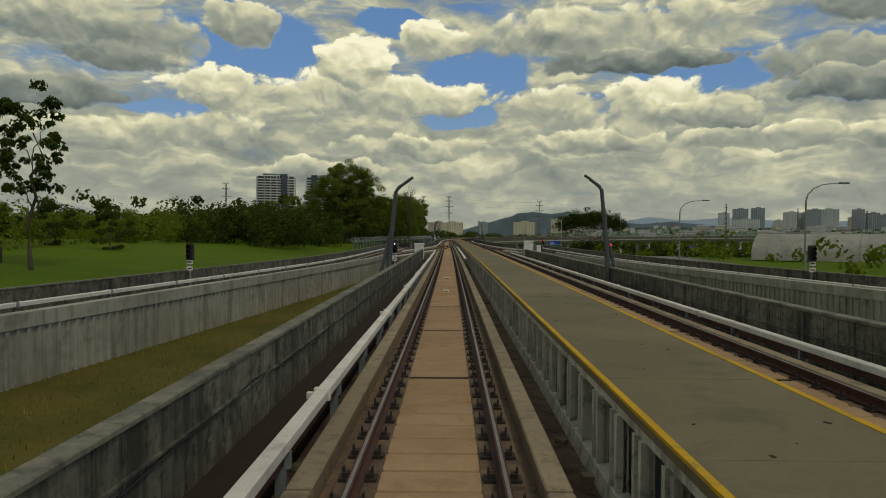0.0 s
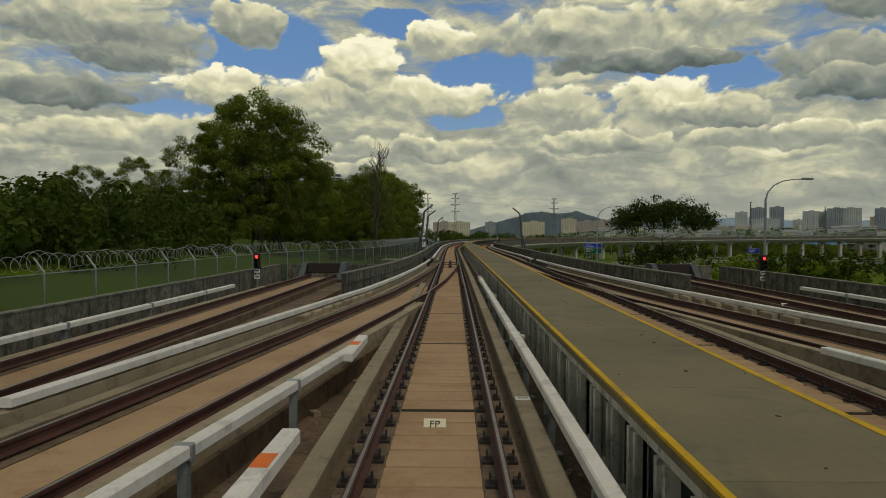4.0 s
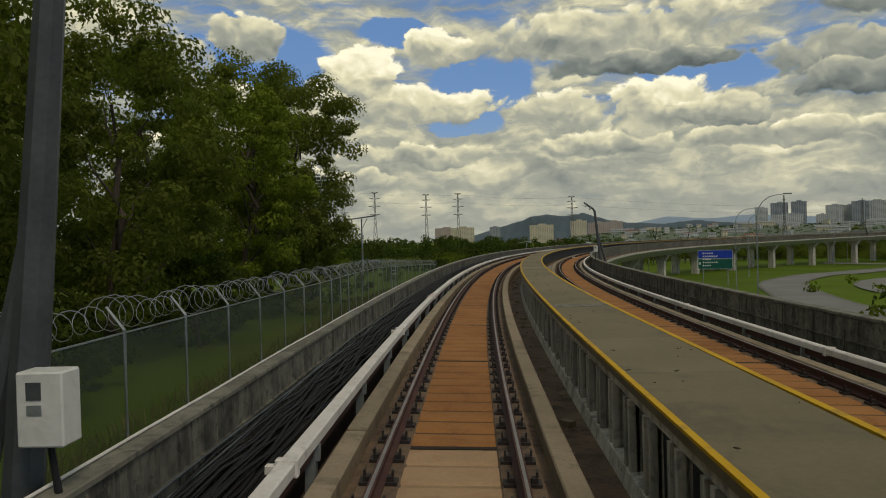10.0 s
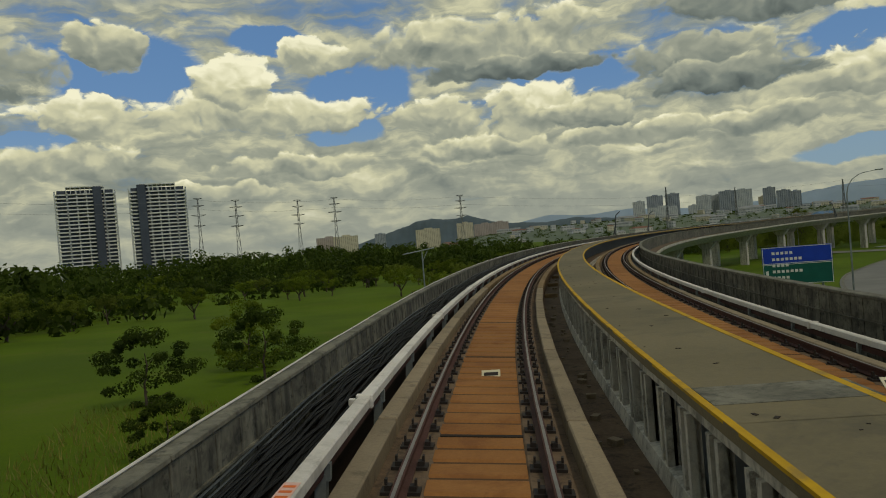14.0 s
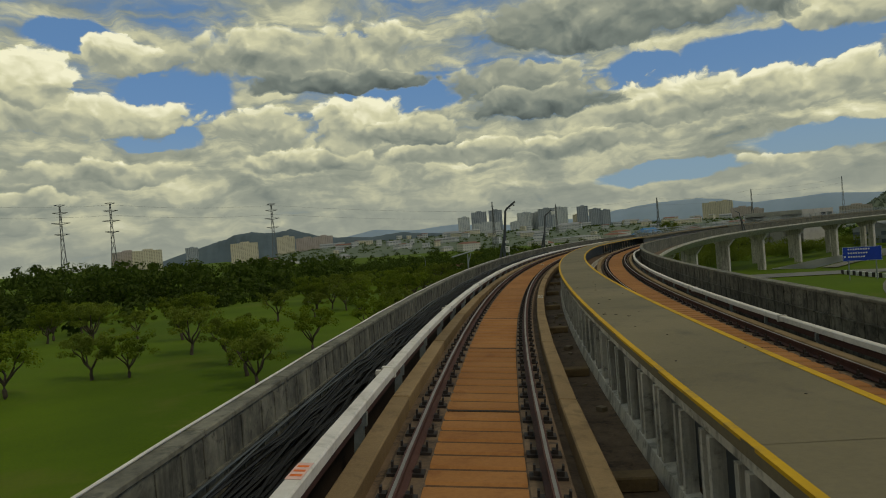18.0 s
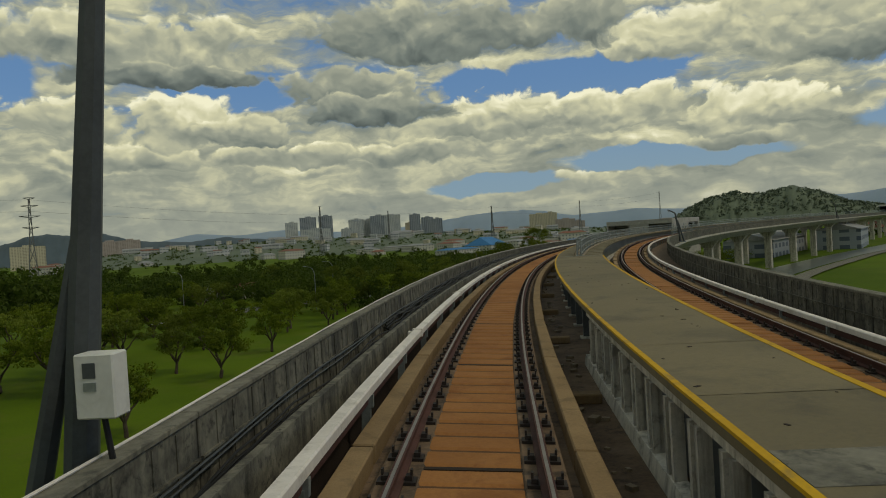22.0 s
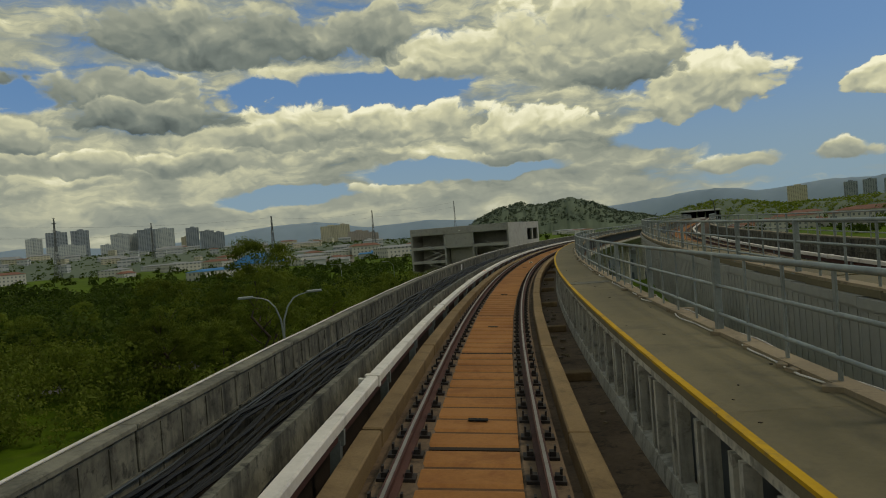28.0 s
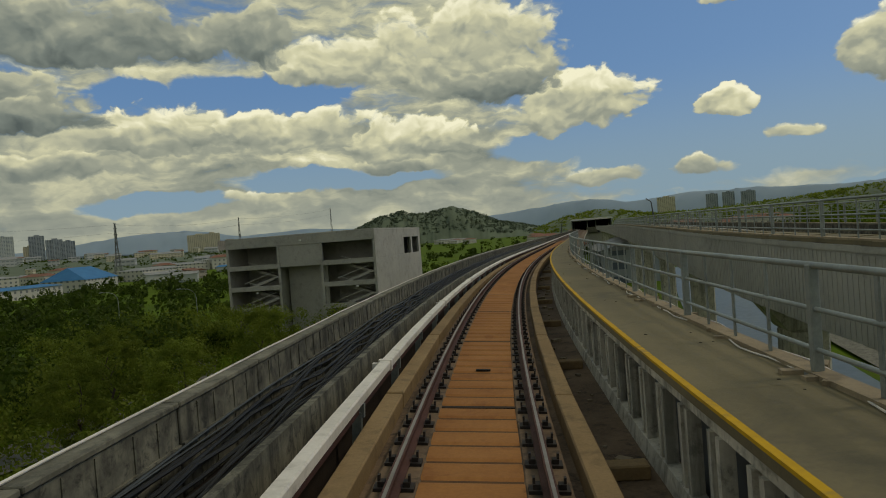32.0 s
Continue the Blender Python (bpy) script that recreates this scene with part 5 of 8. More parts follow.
for k in range(430):
    s = 545 + rng.random() * 125
    n = -42 - rng.random() * 100
    x, y = at_line(s, n)
    pts.append((x, y, 4.6 + 3.4 * rng.random() + 2.0 * max(0.0, math.sin(x * 0.07) * math.sin(y * 0.06))))
woods("lower_wood", "thick dark green wood below the viaduct", pts, 2.6, 0.6, M_LEAF, 80, 7)
for x, y, k in ((198.7, 528.7, 1.0), (190.0, 532.0, 0.8), (206.0, 536.0, 0.8)):
    plant(tall[1], x, y, k, rng.random() * 6.28, 0.2)
for k in range(36):
    plant(tall[int(rng.integers(4))], *at_line(552 + rng.random() * 110, -20 - rng.random() * 75), 0.42 + 0.2 * rng.random(), rng.random() * 6.28, 0.3)
pts = []
for k in range(760):
    s = 572 + rng.random() * 145
    n = -7.5 - rng.random() * 55
    x, y = at_line(s, n)
    if (Vector((x, y, 0)) - Vector((312, 576, 0))).length < 22:
        continue
    pts.append((x, y, 2.0 + 2.4 * rng.random() + (2.5 if n < -34 else 0)))
woods("lower_scrub", "dense fresh green scrub below the viaduct", pts, 1.7, 0.32, M_LEAF3, 100, 17)
pts = []
for k in range(300):
    s = 690 + rng.random() * 220
    n = -60 - rng.random() * 190
    x, y = at_line(s, n)
    if (Vector((x, y, 0)) - Vector((312, 576, 0))).length < 24:
        continue
    pts.append((x, y, 2.0 + 3.0 * rng.random()))
woods("town_edge_wood", "dark trees at the edge of the low town", pts, 3.0, 1.3, M_LEAF, 40, 27)
pts = []
for k in range(420):
    s = 62 + rng.random() * 150
    n = -36 - rng.random() * 40
    x, y = at_line(s, n)
    pts.append((x, y, 2.2 + 2.0 * rng.random() + (1.6 if s > 120 else 0.0)))
woods("hillside_scrub", "continuous green scrub and young trees on the bank", pts, 2.1, 0.36, M_LEAF2, 84, 37)
pts = []
for k in range(170):
    s = 96 + rng.random() * 54
    n = -22 - rng.random() * 16
    x, y = at_line(s, n)
    pts.append((x, y, 2.6 + 3.0 * rng.random()))
woods("bank_bushes", "dark low bushes behind the fence", pts, 1.7, 0.45, M_LEAF, 60, 38)
pts = []
for k in range(260):
    a = radians(-40 + 34 * rng.random())
    d = 210 + rng.random() * 260
    pts.append((math.sin(a) * d, math.cos(a) * d, 8 + 5 * rng.random()))
woods("back_wood", "far dark trees closing the rough field", pts, 3.4, 1.5, M_LEAF, 40, 39)
pts = []
for k in range(760):
    a = radians(-28 + 120 * rng.random())
    d = 420 + rng.random() ** 1.4 * 1500
    pts.append((150 + math.sin(a) * d, 380 + math.cos(a) * d, 2 + 4 * rng.random()))
woods("town_trees", "scattered far trees among the town", pts, 4.6, 2.4, M_LEAF, 26, 8)
pts = []
for k in range(330):
    a = radians(-34 + 50 * rng.random())
    d = 330 + rng.random() * 240
    pts.append((C13[0] + math.sin(a) * d, C13[1] + math.cos(a) * d, 12 + 5.5 * rng.random() - 0.12 * max(0.0, math.degrees(a) + 4) * 2.2))
woods("skyline_wood", "dark mature trees along the far edge of the field", pts, 3.6, 1.5, M_LEAF, 40, 19)
pts = []
for k in range(110):
    pts.append((-40 - rng.random() * 260, 300 + rng.random() * 420, 4 + 5 * rng.random()))
woods("field_scrub", "bushes dotted over the rough field", pts, 2.4, 1.2, M_LEAF2, 26, 9)
pts = []
for k in range(120):
    s = 30 + rng.random() * 330
    x, y = at_line(s, 34 + rng.random() * 60)
    pts.append((x, y, 1.2 + 2.6 * rng.random() ** 2))
woods("verge_shrubs", "low shrubs on the road verge", pts, 1.5, 0.7, M_LEAF2, 24, 10)


pts = []
for k in range(420):
    a = radians(18 + 52 * rng.random())
    d = 95 + rng.random() * 150
    x, y = 20 + math.sin(a) * d, 90 + math.cos(a) * d
    if x < 48 + 0.35 * max(0.0, y - 280) or (70 < x < 125 and 240 < y < 385):
        continue
    pts.append((x, y, 1.5 + 3.0 * rng.random()))
woods("roadside_wood", "dark green growth between the slip road and the flyover", pts, 2.2, 0.8, M_LEAF, 40, 47)
pts = [(140 + 2.75 * k + 2 * rng.normal(), 290 + 0.30 * k + 3 * rng.normal(), 5.5 + 3.5 * rng.random()) for k in range(110)]
woods("flyover_trees", "dark trees along the foot of the flyover", pts, 2.8, 1.1, M_LEAF, 44, 49)
pts = [(53 + 7 * rng.normal(), 244.4 + 6 * rng.normal(), 2.5 + 4.5 * rng.random()) for k in range(26)]
woods("tree_undergrowth", "dark bushes under the umbrella tree", pts, 2.0, 0.6, M_LEAF, 50, 48)


def grass_tufts(name, label, fn, count, h, seed):
    r = np.random.default_rng(seed)
    verts, faces = [], []
    for _ in range(count):
        p = fn(r)
        a = r.random() * 6.28
        w, hh = 0.012 + 0.02 * r.random(), h * (0.4 + r.random())
        dx, dy = math.cos(a) * w, math.sin(a) * w
        lx, ly = r.normal() * hh * 0.35, r.normal() * hh * 0.35
        i = len(verts)
        verts += [(p[0] - dx, p[1] - dy, p[2] - 0.05), (p[0] + dx, p[1] + dy, p[2] - 0.05), (p[0] + lx, p[1] + ly, p[2] + hh)]
        faces.append((i, i + 1, i + 2))
    tagged(from_lists(name, verts, faces, M_STRAW), label, "grass", kind="stuff")


M_STRAW = material("rough_grass_blades", (0.22, 0.20, 0.04), (0.10, 0.125, 0.02), rough=0.7, grain=5, patch=0.4, bump=0.0)


def strip(s0, s1, n0, n1):
    def fn(r):
        s, n = s0 + (s1 - s0) * r.random(), n0(0) + 0.0
        lo, hi = n0(s), n1(s)
        n = lo + (hi - lo) * r.random()
        p = spot(s, n, 0)
        return p.x, p.y, ground_at(p.x, p.y)
    return fn


grass_tufts("verge_grass", "yellowing rough grass between parapet and wall", strip(-5, 70, lambda s: spur_off(s) + 2.1, lambda s: -2.7), 26000, 0.14, 21)
grass_tufts("fence_grass", "rough green grass along the fence foot", strip(120, 300, lambda s: float(np.interp(s, *zip(*FENCE))) - 1.5, lambda s: -2.7), 42000, 0.34, 22)

# dry verge between the parapet and the spur wall
vv, vf = [], []
for i, s in enumerate(np.arange(-10, 71, 1.5)):
    for n in (spur_off(s) + 2.06, -2.6):
        p = spot(s, n, 0)
        vv.append((p.x, p.y, ground_at(p.x, p.y) + 0.05))
    if i:
        vf.append((2 * i - 2, 2 * i - 1, 2 * i + 1, 2 * i))
M_VERGE = material("dry_verge_grass", (0.13, 0.105, 0.025), (0.06, 0.065, 0.014), grain=9, patch=0.5, stain=(0.10, 0.07, 0.03), stain_amt=0.5, bump=0.9, bscale=14, spec=0.06)
tagged(from_lists("ground_verge", vv, vf, M_VERGE), "dry brown-green verge beside the parapet", "verge", kind="structure")

# ---------------------------------------------------------------- roads, signs and lamps on the right
def ribbon(name, pts, width, mat, label, lift=0.05, z=None, thick=0.0, kind="structure", category="road"):
    pts = [Vector((x, y, (ground_at(x, y) if z is None else z) + lift)) for x, y in pts]
    # smooth
    fine = []
    for i in range(len(pts) - 1):
        a, b, c, d = pts[max(i - 1, 0)], pts[i], pts[i + 1], pts[min(i + 2, len(pts) - 1)]
        for k in range(8):
            t = k / 8
            fine.append(0.5 * ((2 * b) + (c - a) * t + (2 * a - 5 * b + 4 * c - d) * t * t + (3 * b - a - 3 * c + d) * t ** 3))
    fine.append(pts[-1])
    verts, faces = [], []
    for i, p in enumerate(fine):
        d = (fine[min(i + 1, len(fine) - 1)] - fine[max(i - 1, 0)])
        d.z = 0
        side = Vector((d.y, -d.x, 0)).normalized() * width / 2
        verts += [p - side, p + side]
        if z is None:
            for q in (-1, -2):
                verts[q] = Vector((verts[q].x, verts[q].y, max(verts[q].z, ground_at(verts[q].x, verts[q].y) + lift)))
    for i in range(len(fine) - 1):
        faces.append((2 * i, 2 * i + 1, 2 * i + 3, 2 * i + 2))
    ob = from_lists(name, verts, faces, mat)
    return tagged(ob, label, category, kind=kind), fine


RAMP = [(30, 60), (34, 130), (38, 200), (45, 262), (58, 308), (75, 345), (110, 385), (165, 425), (240, 450)]
ribbon("road_ramp", RAMP, 9.0, M_ROAD, "grey asphalt slip road curving below the viaduct", 0.12)
ribbon("road_loop", [(110, 250), (84, 262), (74, 290), (82, 325), (110, 352), (150, 372), (230, 395)], 8.0, M_ROAD, "grey asphalt loop road", 0.10)
ribbon("road_main", [(150, 470), (200, 440), (270, 420), (400, 405), (700, 400)], 14.0, M_ROAD, "wide grey asphalt highway", 0.15)
ribbon("road_left", [(110, 545), (160, 560), (215, 553), (262, 563), (300, 610), (330, 680)], 7.0, M_ROAD, "narrow asphalt road beside the lawn", 0.12)
for off, nm in ((4.1, "kerb_line"), (-4.1, "kerb_line")):
    pts = []
    for (x0, y0), (x1, y1) in zip(RAMP, RAMP[1:] + [(300, 460)]):
        d = Vector((x1 - x0, y1 - y0, 0)).normalized()
        pts.append((x0 + d.y * off, y0 - d.x * off))
    ribbon(nm, pts, 0.35, M_CAP, "pale painted road edge", 0.2)


def street_lamp(x, y, turn=0.0, h=12.5, double=False, arm=2.4, z=None):
    gz = ground_at(x, y) if z is None else z
    root = empty("street_lamp", (x, y, gz), "tall grey steel street lamp with a curved arm", "street lamp", "street lamps")
    root.rotation_euler = (0, 0, turn)
    bm = bmesh.new()
    pts = [(0, 0, -0.2), (0, 0, h * 0.82)] + [(arm * (1 - math.cos(a)) * 0.8, 0, h * 0.82 + math.sin(a) * h * 0.17) for a in (0.4, 0.8, 1.2, 1.5)] + [(arm * 1.2, 0, h)]
    tube(bm, pts, [0.10, 0.07, 0.05, 0.045, 0.04, 0.035, 0.03], 7)
    put("pole", bm, M_STEEL, root)
    bm = bmesh.new()
    box(bm, arm * 1.1, arm * 1.1 + 0.75, -0.14, 0.14, h - 0.06, h + 0.07, 0.03)
    put("lamp_head", bm, M_STEEL, root)
    if double:
        bm = bmesh.new()
        tube(bm, [(-x0, 0, z0) for x0, y0, z0 in pts[1:]], [0.06, 0.05, 0.045, 0.04, 0.035, 0.03], 7)
        put("second_arm", bm, M_STEEL, root)
        bm = bmesh.new()
        box(bm, -arm * 1.1 - 0.75, -arm * 1.1, -0.14, 0.14, h - 0.06, h + 0.07, 0.03)
        put("lamp_head", bm, M_STEEL, root)
    return root


for x, y, t in ((25, 47, 0.2), (25, 72, 0.2), (21, 121, 0.2), (20, 166, 0.2), (23, 217, 0.2), (31, 261, 0.0), (45, 300, -0.4), (62, 335, -0.6), (100, 372, -0.7), (140, 405, -0.7)):
    gz = max(ground_at(x, y), -6.6)
    street_lamp(x, y, t, 6.0 - gz, z=gz)
# flat-headed path lights on the left side
for (x, y), h, tn, wide, mt in (((58.9, 396.1), 1.15 - ground_at(58.9, 396.1), 0.5, 0.11, M_STEEL), ((16.0, 330.0), 7.5, 0.3, 0.11, M_STEEL), ((-6.5, 253.8), 4.45 - ground_at(-6.5, 253.8), 0.25, 0.32, M_MAST)):
    root = empty("path_light", (x, y, ground_at(x, y)), "slim grey post carrying one long flat lamp bar", "street lamp", "path lights")
    root.rotation_euler = (0, 0, tn)
    bm = bmesh.new()
    tube(bm, [(0, 0, -0.2), (0, 0, h)], [0.09, 0.06], 8)
    put("pole", bm, M_STEEL, root)
    bm = bmesh.new()
    box(bm, -0.9, 2.1, -wide, wide, h, h + 0.09, 0.02, Matrix.Rotation(radians(-7), 4, "Y"))
    put("lamp_bar", bm, mt, root, "flat panel and lamp bar")
    bm = bmesh.new()
    tube(bm, [(0, 0, h - 0.9), (0.5, 0, h)], 0.03, 6)
    put("stay", bm, M_STEEL, root)
street_lamp(177.1, 500.6, -0.5, 11.5, True, 1.25)
for x, y, t, d in ((230, 590, 2.2, False), (288.4, 586, 2.6, False), (288.4, 604.6, 2.6, False), (142, 540, 2.0, False), (165, 575, 2.2, False), (120, 560, 2.0, False)):
    street_lamp(x, y, t, 9.5, d, 2.0)

M_BLUE = material("blue_sign_paint", (0.012, 0.05, 0.42), (0.01, 0.04, 0.34), rough=0.4, grain=10, patch=1, bump=0.0)
M_GREEN = material("green_sign_paint", (0.008, 0.10, 0.075), (0.006, 0.08, 0.06), rough=0.4, grain=10, patch=1, bump=0.0)


def road_sign(x, y, top, w, h, turn, blue=0.45, rows=5):
    root = empty("road_sign", (x, y, ground_at(x, y)), "large blue and green highway direction sign on posts", "road sign", "road signs")
    root.rotation_euler = (0, 0, turn)
    t = top - root.location.z
    for px_ in (-w * 0.35, w * 0.35):
        bm = bmesh.new()
        tube(bm, [(px_, 0.15, -0.3), (px_, 0.15, t - 0.2)], 0.11, 8)
        put("post", bm, M_STEEL, root)
    cut = t - h * blue
    for nm, z0, z1, mt in (("blue_panel", cut, t, M_BLUE), ("green_panel", t - h, cut, M_GREEN)):
        if z1 - z0 < 0.1:
            continue
        bm = bmesh.new()
        box(bm, -w / 2, w / 2, -0.04, 0.04, z0, z1, 0.01)
        p = put(nm, bm, mt, root)
        bm = bmesh.new()
        for a, b, c, d in ((-w / 2, w / 2, z1 - 0.09, z1 - 0.04), (-w / 2, w / 2, z0 + 0.04, z0 + 0.09), (-w / 2 + 0.04, -w / 2 + 0.09, z0, z1), (w / 2 - 0.09, w / 2 - 0.04, z0, z1)):
            box(bm, a, b, -0.047, -0.042, c, d)
        put("border", bm, M_WHITE, p)
    r = np.random.default_rng(int(x))
    for i in range(rows):
        z = t - h * (0.16 + 0.8 * i / rows)
        L = w * (0.25 + 0.4 * r.random())
        bm = bmesh.new()
        x0 = -w * 0.36
        for k in range(int(L / 0.42)):
            box(bm, x0 + k * 0.42, x0 + k * 0.42 + 0.28, -0.049, -0.043, z - 0.16, z + 0.12)
        put("text_bar", bm, M_WHITE, root)
    bm = bmesh.new()
    box(bm, -w * 0.46, -w * 0.42, -0.049, -0.043, t - h * 0.75, t - h * 0.62)
    put("arrow_bar", bm, M_WHITE, root)


road_sign(54.6, 333.5, -1.1, 6.6, 3.9, -0.35)
road_sign(158, 431, -4.6, 6.5, 2.7, -0.8, 1.0, 3)
# striped kerb barrier
bar = empty("striped_barrier", label="black and white striped concrete road barrier", category="barrier")
for i in range(18):
    bm = bmesh.new()
    x, y = 173.5 - i * 0.81, 446.5 - i * 1.26
    box(bm, -0.25, 0.25, -0.74, 0.74, -0.3, 0.9, 0.03, Matrix.Translation((x, y, ground_at(x, y))) @ Matrix.Rotation(-0.571, 4, "Z"))
    put("barrier_block", bm, M_WHITE if i % 2 else M_CLIP, bar)
# pale arched roof beyond the right-hand spur
M_SHEDROOF = material("weathered_sheet_roof", (0.34, 0.33, 0.29), (0.22, 0.215, 0.19), grain=3, patch=0.3, stain=(0.13, 0.125, 0.11), stain_amt=0.5, bump=0.1)
arch = empty("arched_roof_shed", label="long pale arched-roof shed", category="shed")
arch.location = (61, 89, -1.1)
arch.rotation_euler = (0, 0, -0.61)
bm = bmesh.new()
prev = None
for i in range(13):
    a = math.pi * i / 12
    r = [bm.verts.new((yy, 6.5 * math.cos(a), 3.6 * math.sin(a) ** 0.8)) for yy in (-18, 22)]
    if prev:
        bm.faces.new((prev[1], prev[0], r[0], r[1]))
    prev = r
put("roof_shell", bm, M_SHEDROOF, arch, smooth=True)
for yy in (-17.9, 21.9):
    bm = bmesh.new()
    bm.faces.new([bm.verts.new((yy, 6.45 * math.cos(math.pi * i / 12), 3.55 * math.sin(math.pi * i / 12) ** 0.8)) for i in range(13)])
    bmesh.ops.solidify(bm, geom=list(bm.faces), thickness=0.15)
    put("end_wall", bm, M_SHEDROOF, arch)
bm = bmesh.new()
for i in range(8):
    x = -16 + i * 5.4
    tube(bm, [(x, 6.53 * math.cos(math.pi * k / 12), 3.63 * math.sin(math.pi * k / 12) ** 0.8) for k in range(13)], 0.05, 5)
put("roof_rib", bm, M_STEEL, arch)
# works barrier in orange
ob_ = empty("works_barrier", (32, 172, ground_at(32, 172)), "small orange plastic works barrier on the verge", "barrier")
bm = bmesh.new()
box(bm, -0.8, 0.8, -0.25, 0.25, 0, 1.0, 0.08)
put("barrier_body", bm, M_ORANGE, ob_)


# ---------------------------------------------------------------- stair tower building
def stair_building():
    L, M, R = Vector((294.5, 584.6, 0)), Vector((300.7, 558.5, 0)), Vector((329.9, 565.4, 0))
    zb, zt = -12.6, 4.65
    root = empty("stair_tower", (M.x, M.y, zb), "unfinished grey concrete block with open stair bays", "building")
    ux, uy = (L - M).normalized(), (R - M).normalized()
    wl, wr, H = (L - M).length, (R - M).length, zt - zb
    rot = Matrix(((ux.x, uy.x, 0, 0), (ux.y, uy.y, 0, 0), (0, 0, 1, 0), (0, 0, 0, 1)))
    root.matrix_basis = Matrix.Translation(root.location) @ rot
    # x runs along the front (0 at the near corner), y back into the block

    def part(nm, x0, x1, y0, y1, z0, z1, mat=None, lab="", bev=0.03):
        bm = bmesh.new()
        box(bm, x0, x1, y0, y1, z0, z1, bev)
        return put(nm, bm, mat or M_BLDG, root, lab)
    D = 7.0
    bays = [(0.45, 9.4), (17.4, 26.4)]
    part("roof_slab", 0, wl, 0, wr, H - 0.35, H)
    part("back_wall", 0, wl, D, D + 0.4, 0, H - 0.35)
    # side wall with its window opening
    part("side_wall", 0, 0.4, 0.4, wr, 0, H - 4.9)
    part("side_wall", 0, 0.4, 0.4, 17.5, H - 4.9, H - 0.35)
    part("side_wall", 0, 0.4, 28.5, wr, H - 4.9, H - 0.35)
    part("side_wall", 0, 0.4, 17.5, 28.5, H - 1.8, H - 0.35)
    part("mullion", 0, 0.4, 22.6, 23.6, H - 4.9, H - 1.8)
    # near-black board added for the unlit room behind the window
    part("window_back", 2.5, 2.7, 17, 29, H - 5.2, H - 0.4, M_DARK)
    part("far_wall", wl - 0.4, wl, 0.4, wr, 0, H - 0.35)
    part("rear_wall", 0.4, wl - 0.4, wr - 0.4, wr, 0, H - 0.35)
    # front frame
    part("front_beam", 0, wl, 0, 0.4, H - 1.8, H - 0.35)
    for x in (0.0, 9.3, 17.0, wl - 0.45):
        part("column", x, x + 0.45, 0, 0.45, 0, H - 1.5)
    part("centre_panel", 9.75, 17.0, 0.1, 0.5, H - 5.4, H - 1.5)
    part("centre_recess", 9.75, 17.0, 3.2, 3.6, 0, H - 5.4, M_BLDG)
    for x0, x1 in bays:
        for k in range(4):
            z = H - 5.1 - k * 3.6
            if z < 0.2:
                continue
            part("floor_slab", x0, x1, 0.05, D, z - 0.3, z)
            part("bay_parapet", x0, x1, 0.02, 0.2, z - 0.45, z + 0.35)
            # zig-zag flight
            for j, (za, zb_, xa, xb) in enumerate(((z - 1.8, z - 3.6, x0 + 1.0, x1 - 2.4), (z - 1.8, z, x0 + 1.0, x1 - 2.4))):
                bm = bmesh.new()
                yy = 0.6 + j * 1.5
                q = [(xa, za), (xb, zb_), (xb, zb_ - 0.45), (xa, za - 0.45)]
                a = [bm.verts.new((px_, yy, pz)) for px_, pz in q]
                b = [bm.verts.new((px_, yy + 1.3, pz)) for px_, pz in q]
                bm.faces.new(a)
                bm.faces.new(b[::-1])
                for i in range(4):
                    bm.faces.new((a[i], b[i], b[(i + 1) % 4], a[(i + 1) % 4]))
                put("stair_flight", bm, M_BLDG, root)
                bm = bmesh.new()
                tube(bm, [(xa, yy, za + 0.9), (xb, yy, zb_ + 0.9)], 0.04, 5)
                put("handrail", bm, M_WHITE, root)
            part("half_landing", x0, x0 + 1.2, 0.4, 3.6, z - 2.1, z - 1.8)
        part("bay_side", x0 + 0.0, x0 + 0.12, 0.46, D, 0, H - 1.5)
        part("bay_back", x0, x1, D - 0.3, D, 0, H - 0.5, M_BLDG)
    for x, z in ((13.0, H - 1.1), (3.5, H - 9.3), (21.5, H - 9.5)):
        bm = bmesh.new()
        box(bm, x - 0.2, x + 0.2, -0.25, 0.0, z - 0.15, z + 0.15, 0.05)
        put("wall_light", bm, M_WHITE, root)


M_BLDG = material("raw_grey_concrete", (0.42, 0.40, 0.37), (0.33, 0.32, 0.295), grain=4, patch=0.25, stain=(0.17, 0.165, 0.155), stain_amt=0.4, bump=0.1)
stair_building()


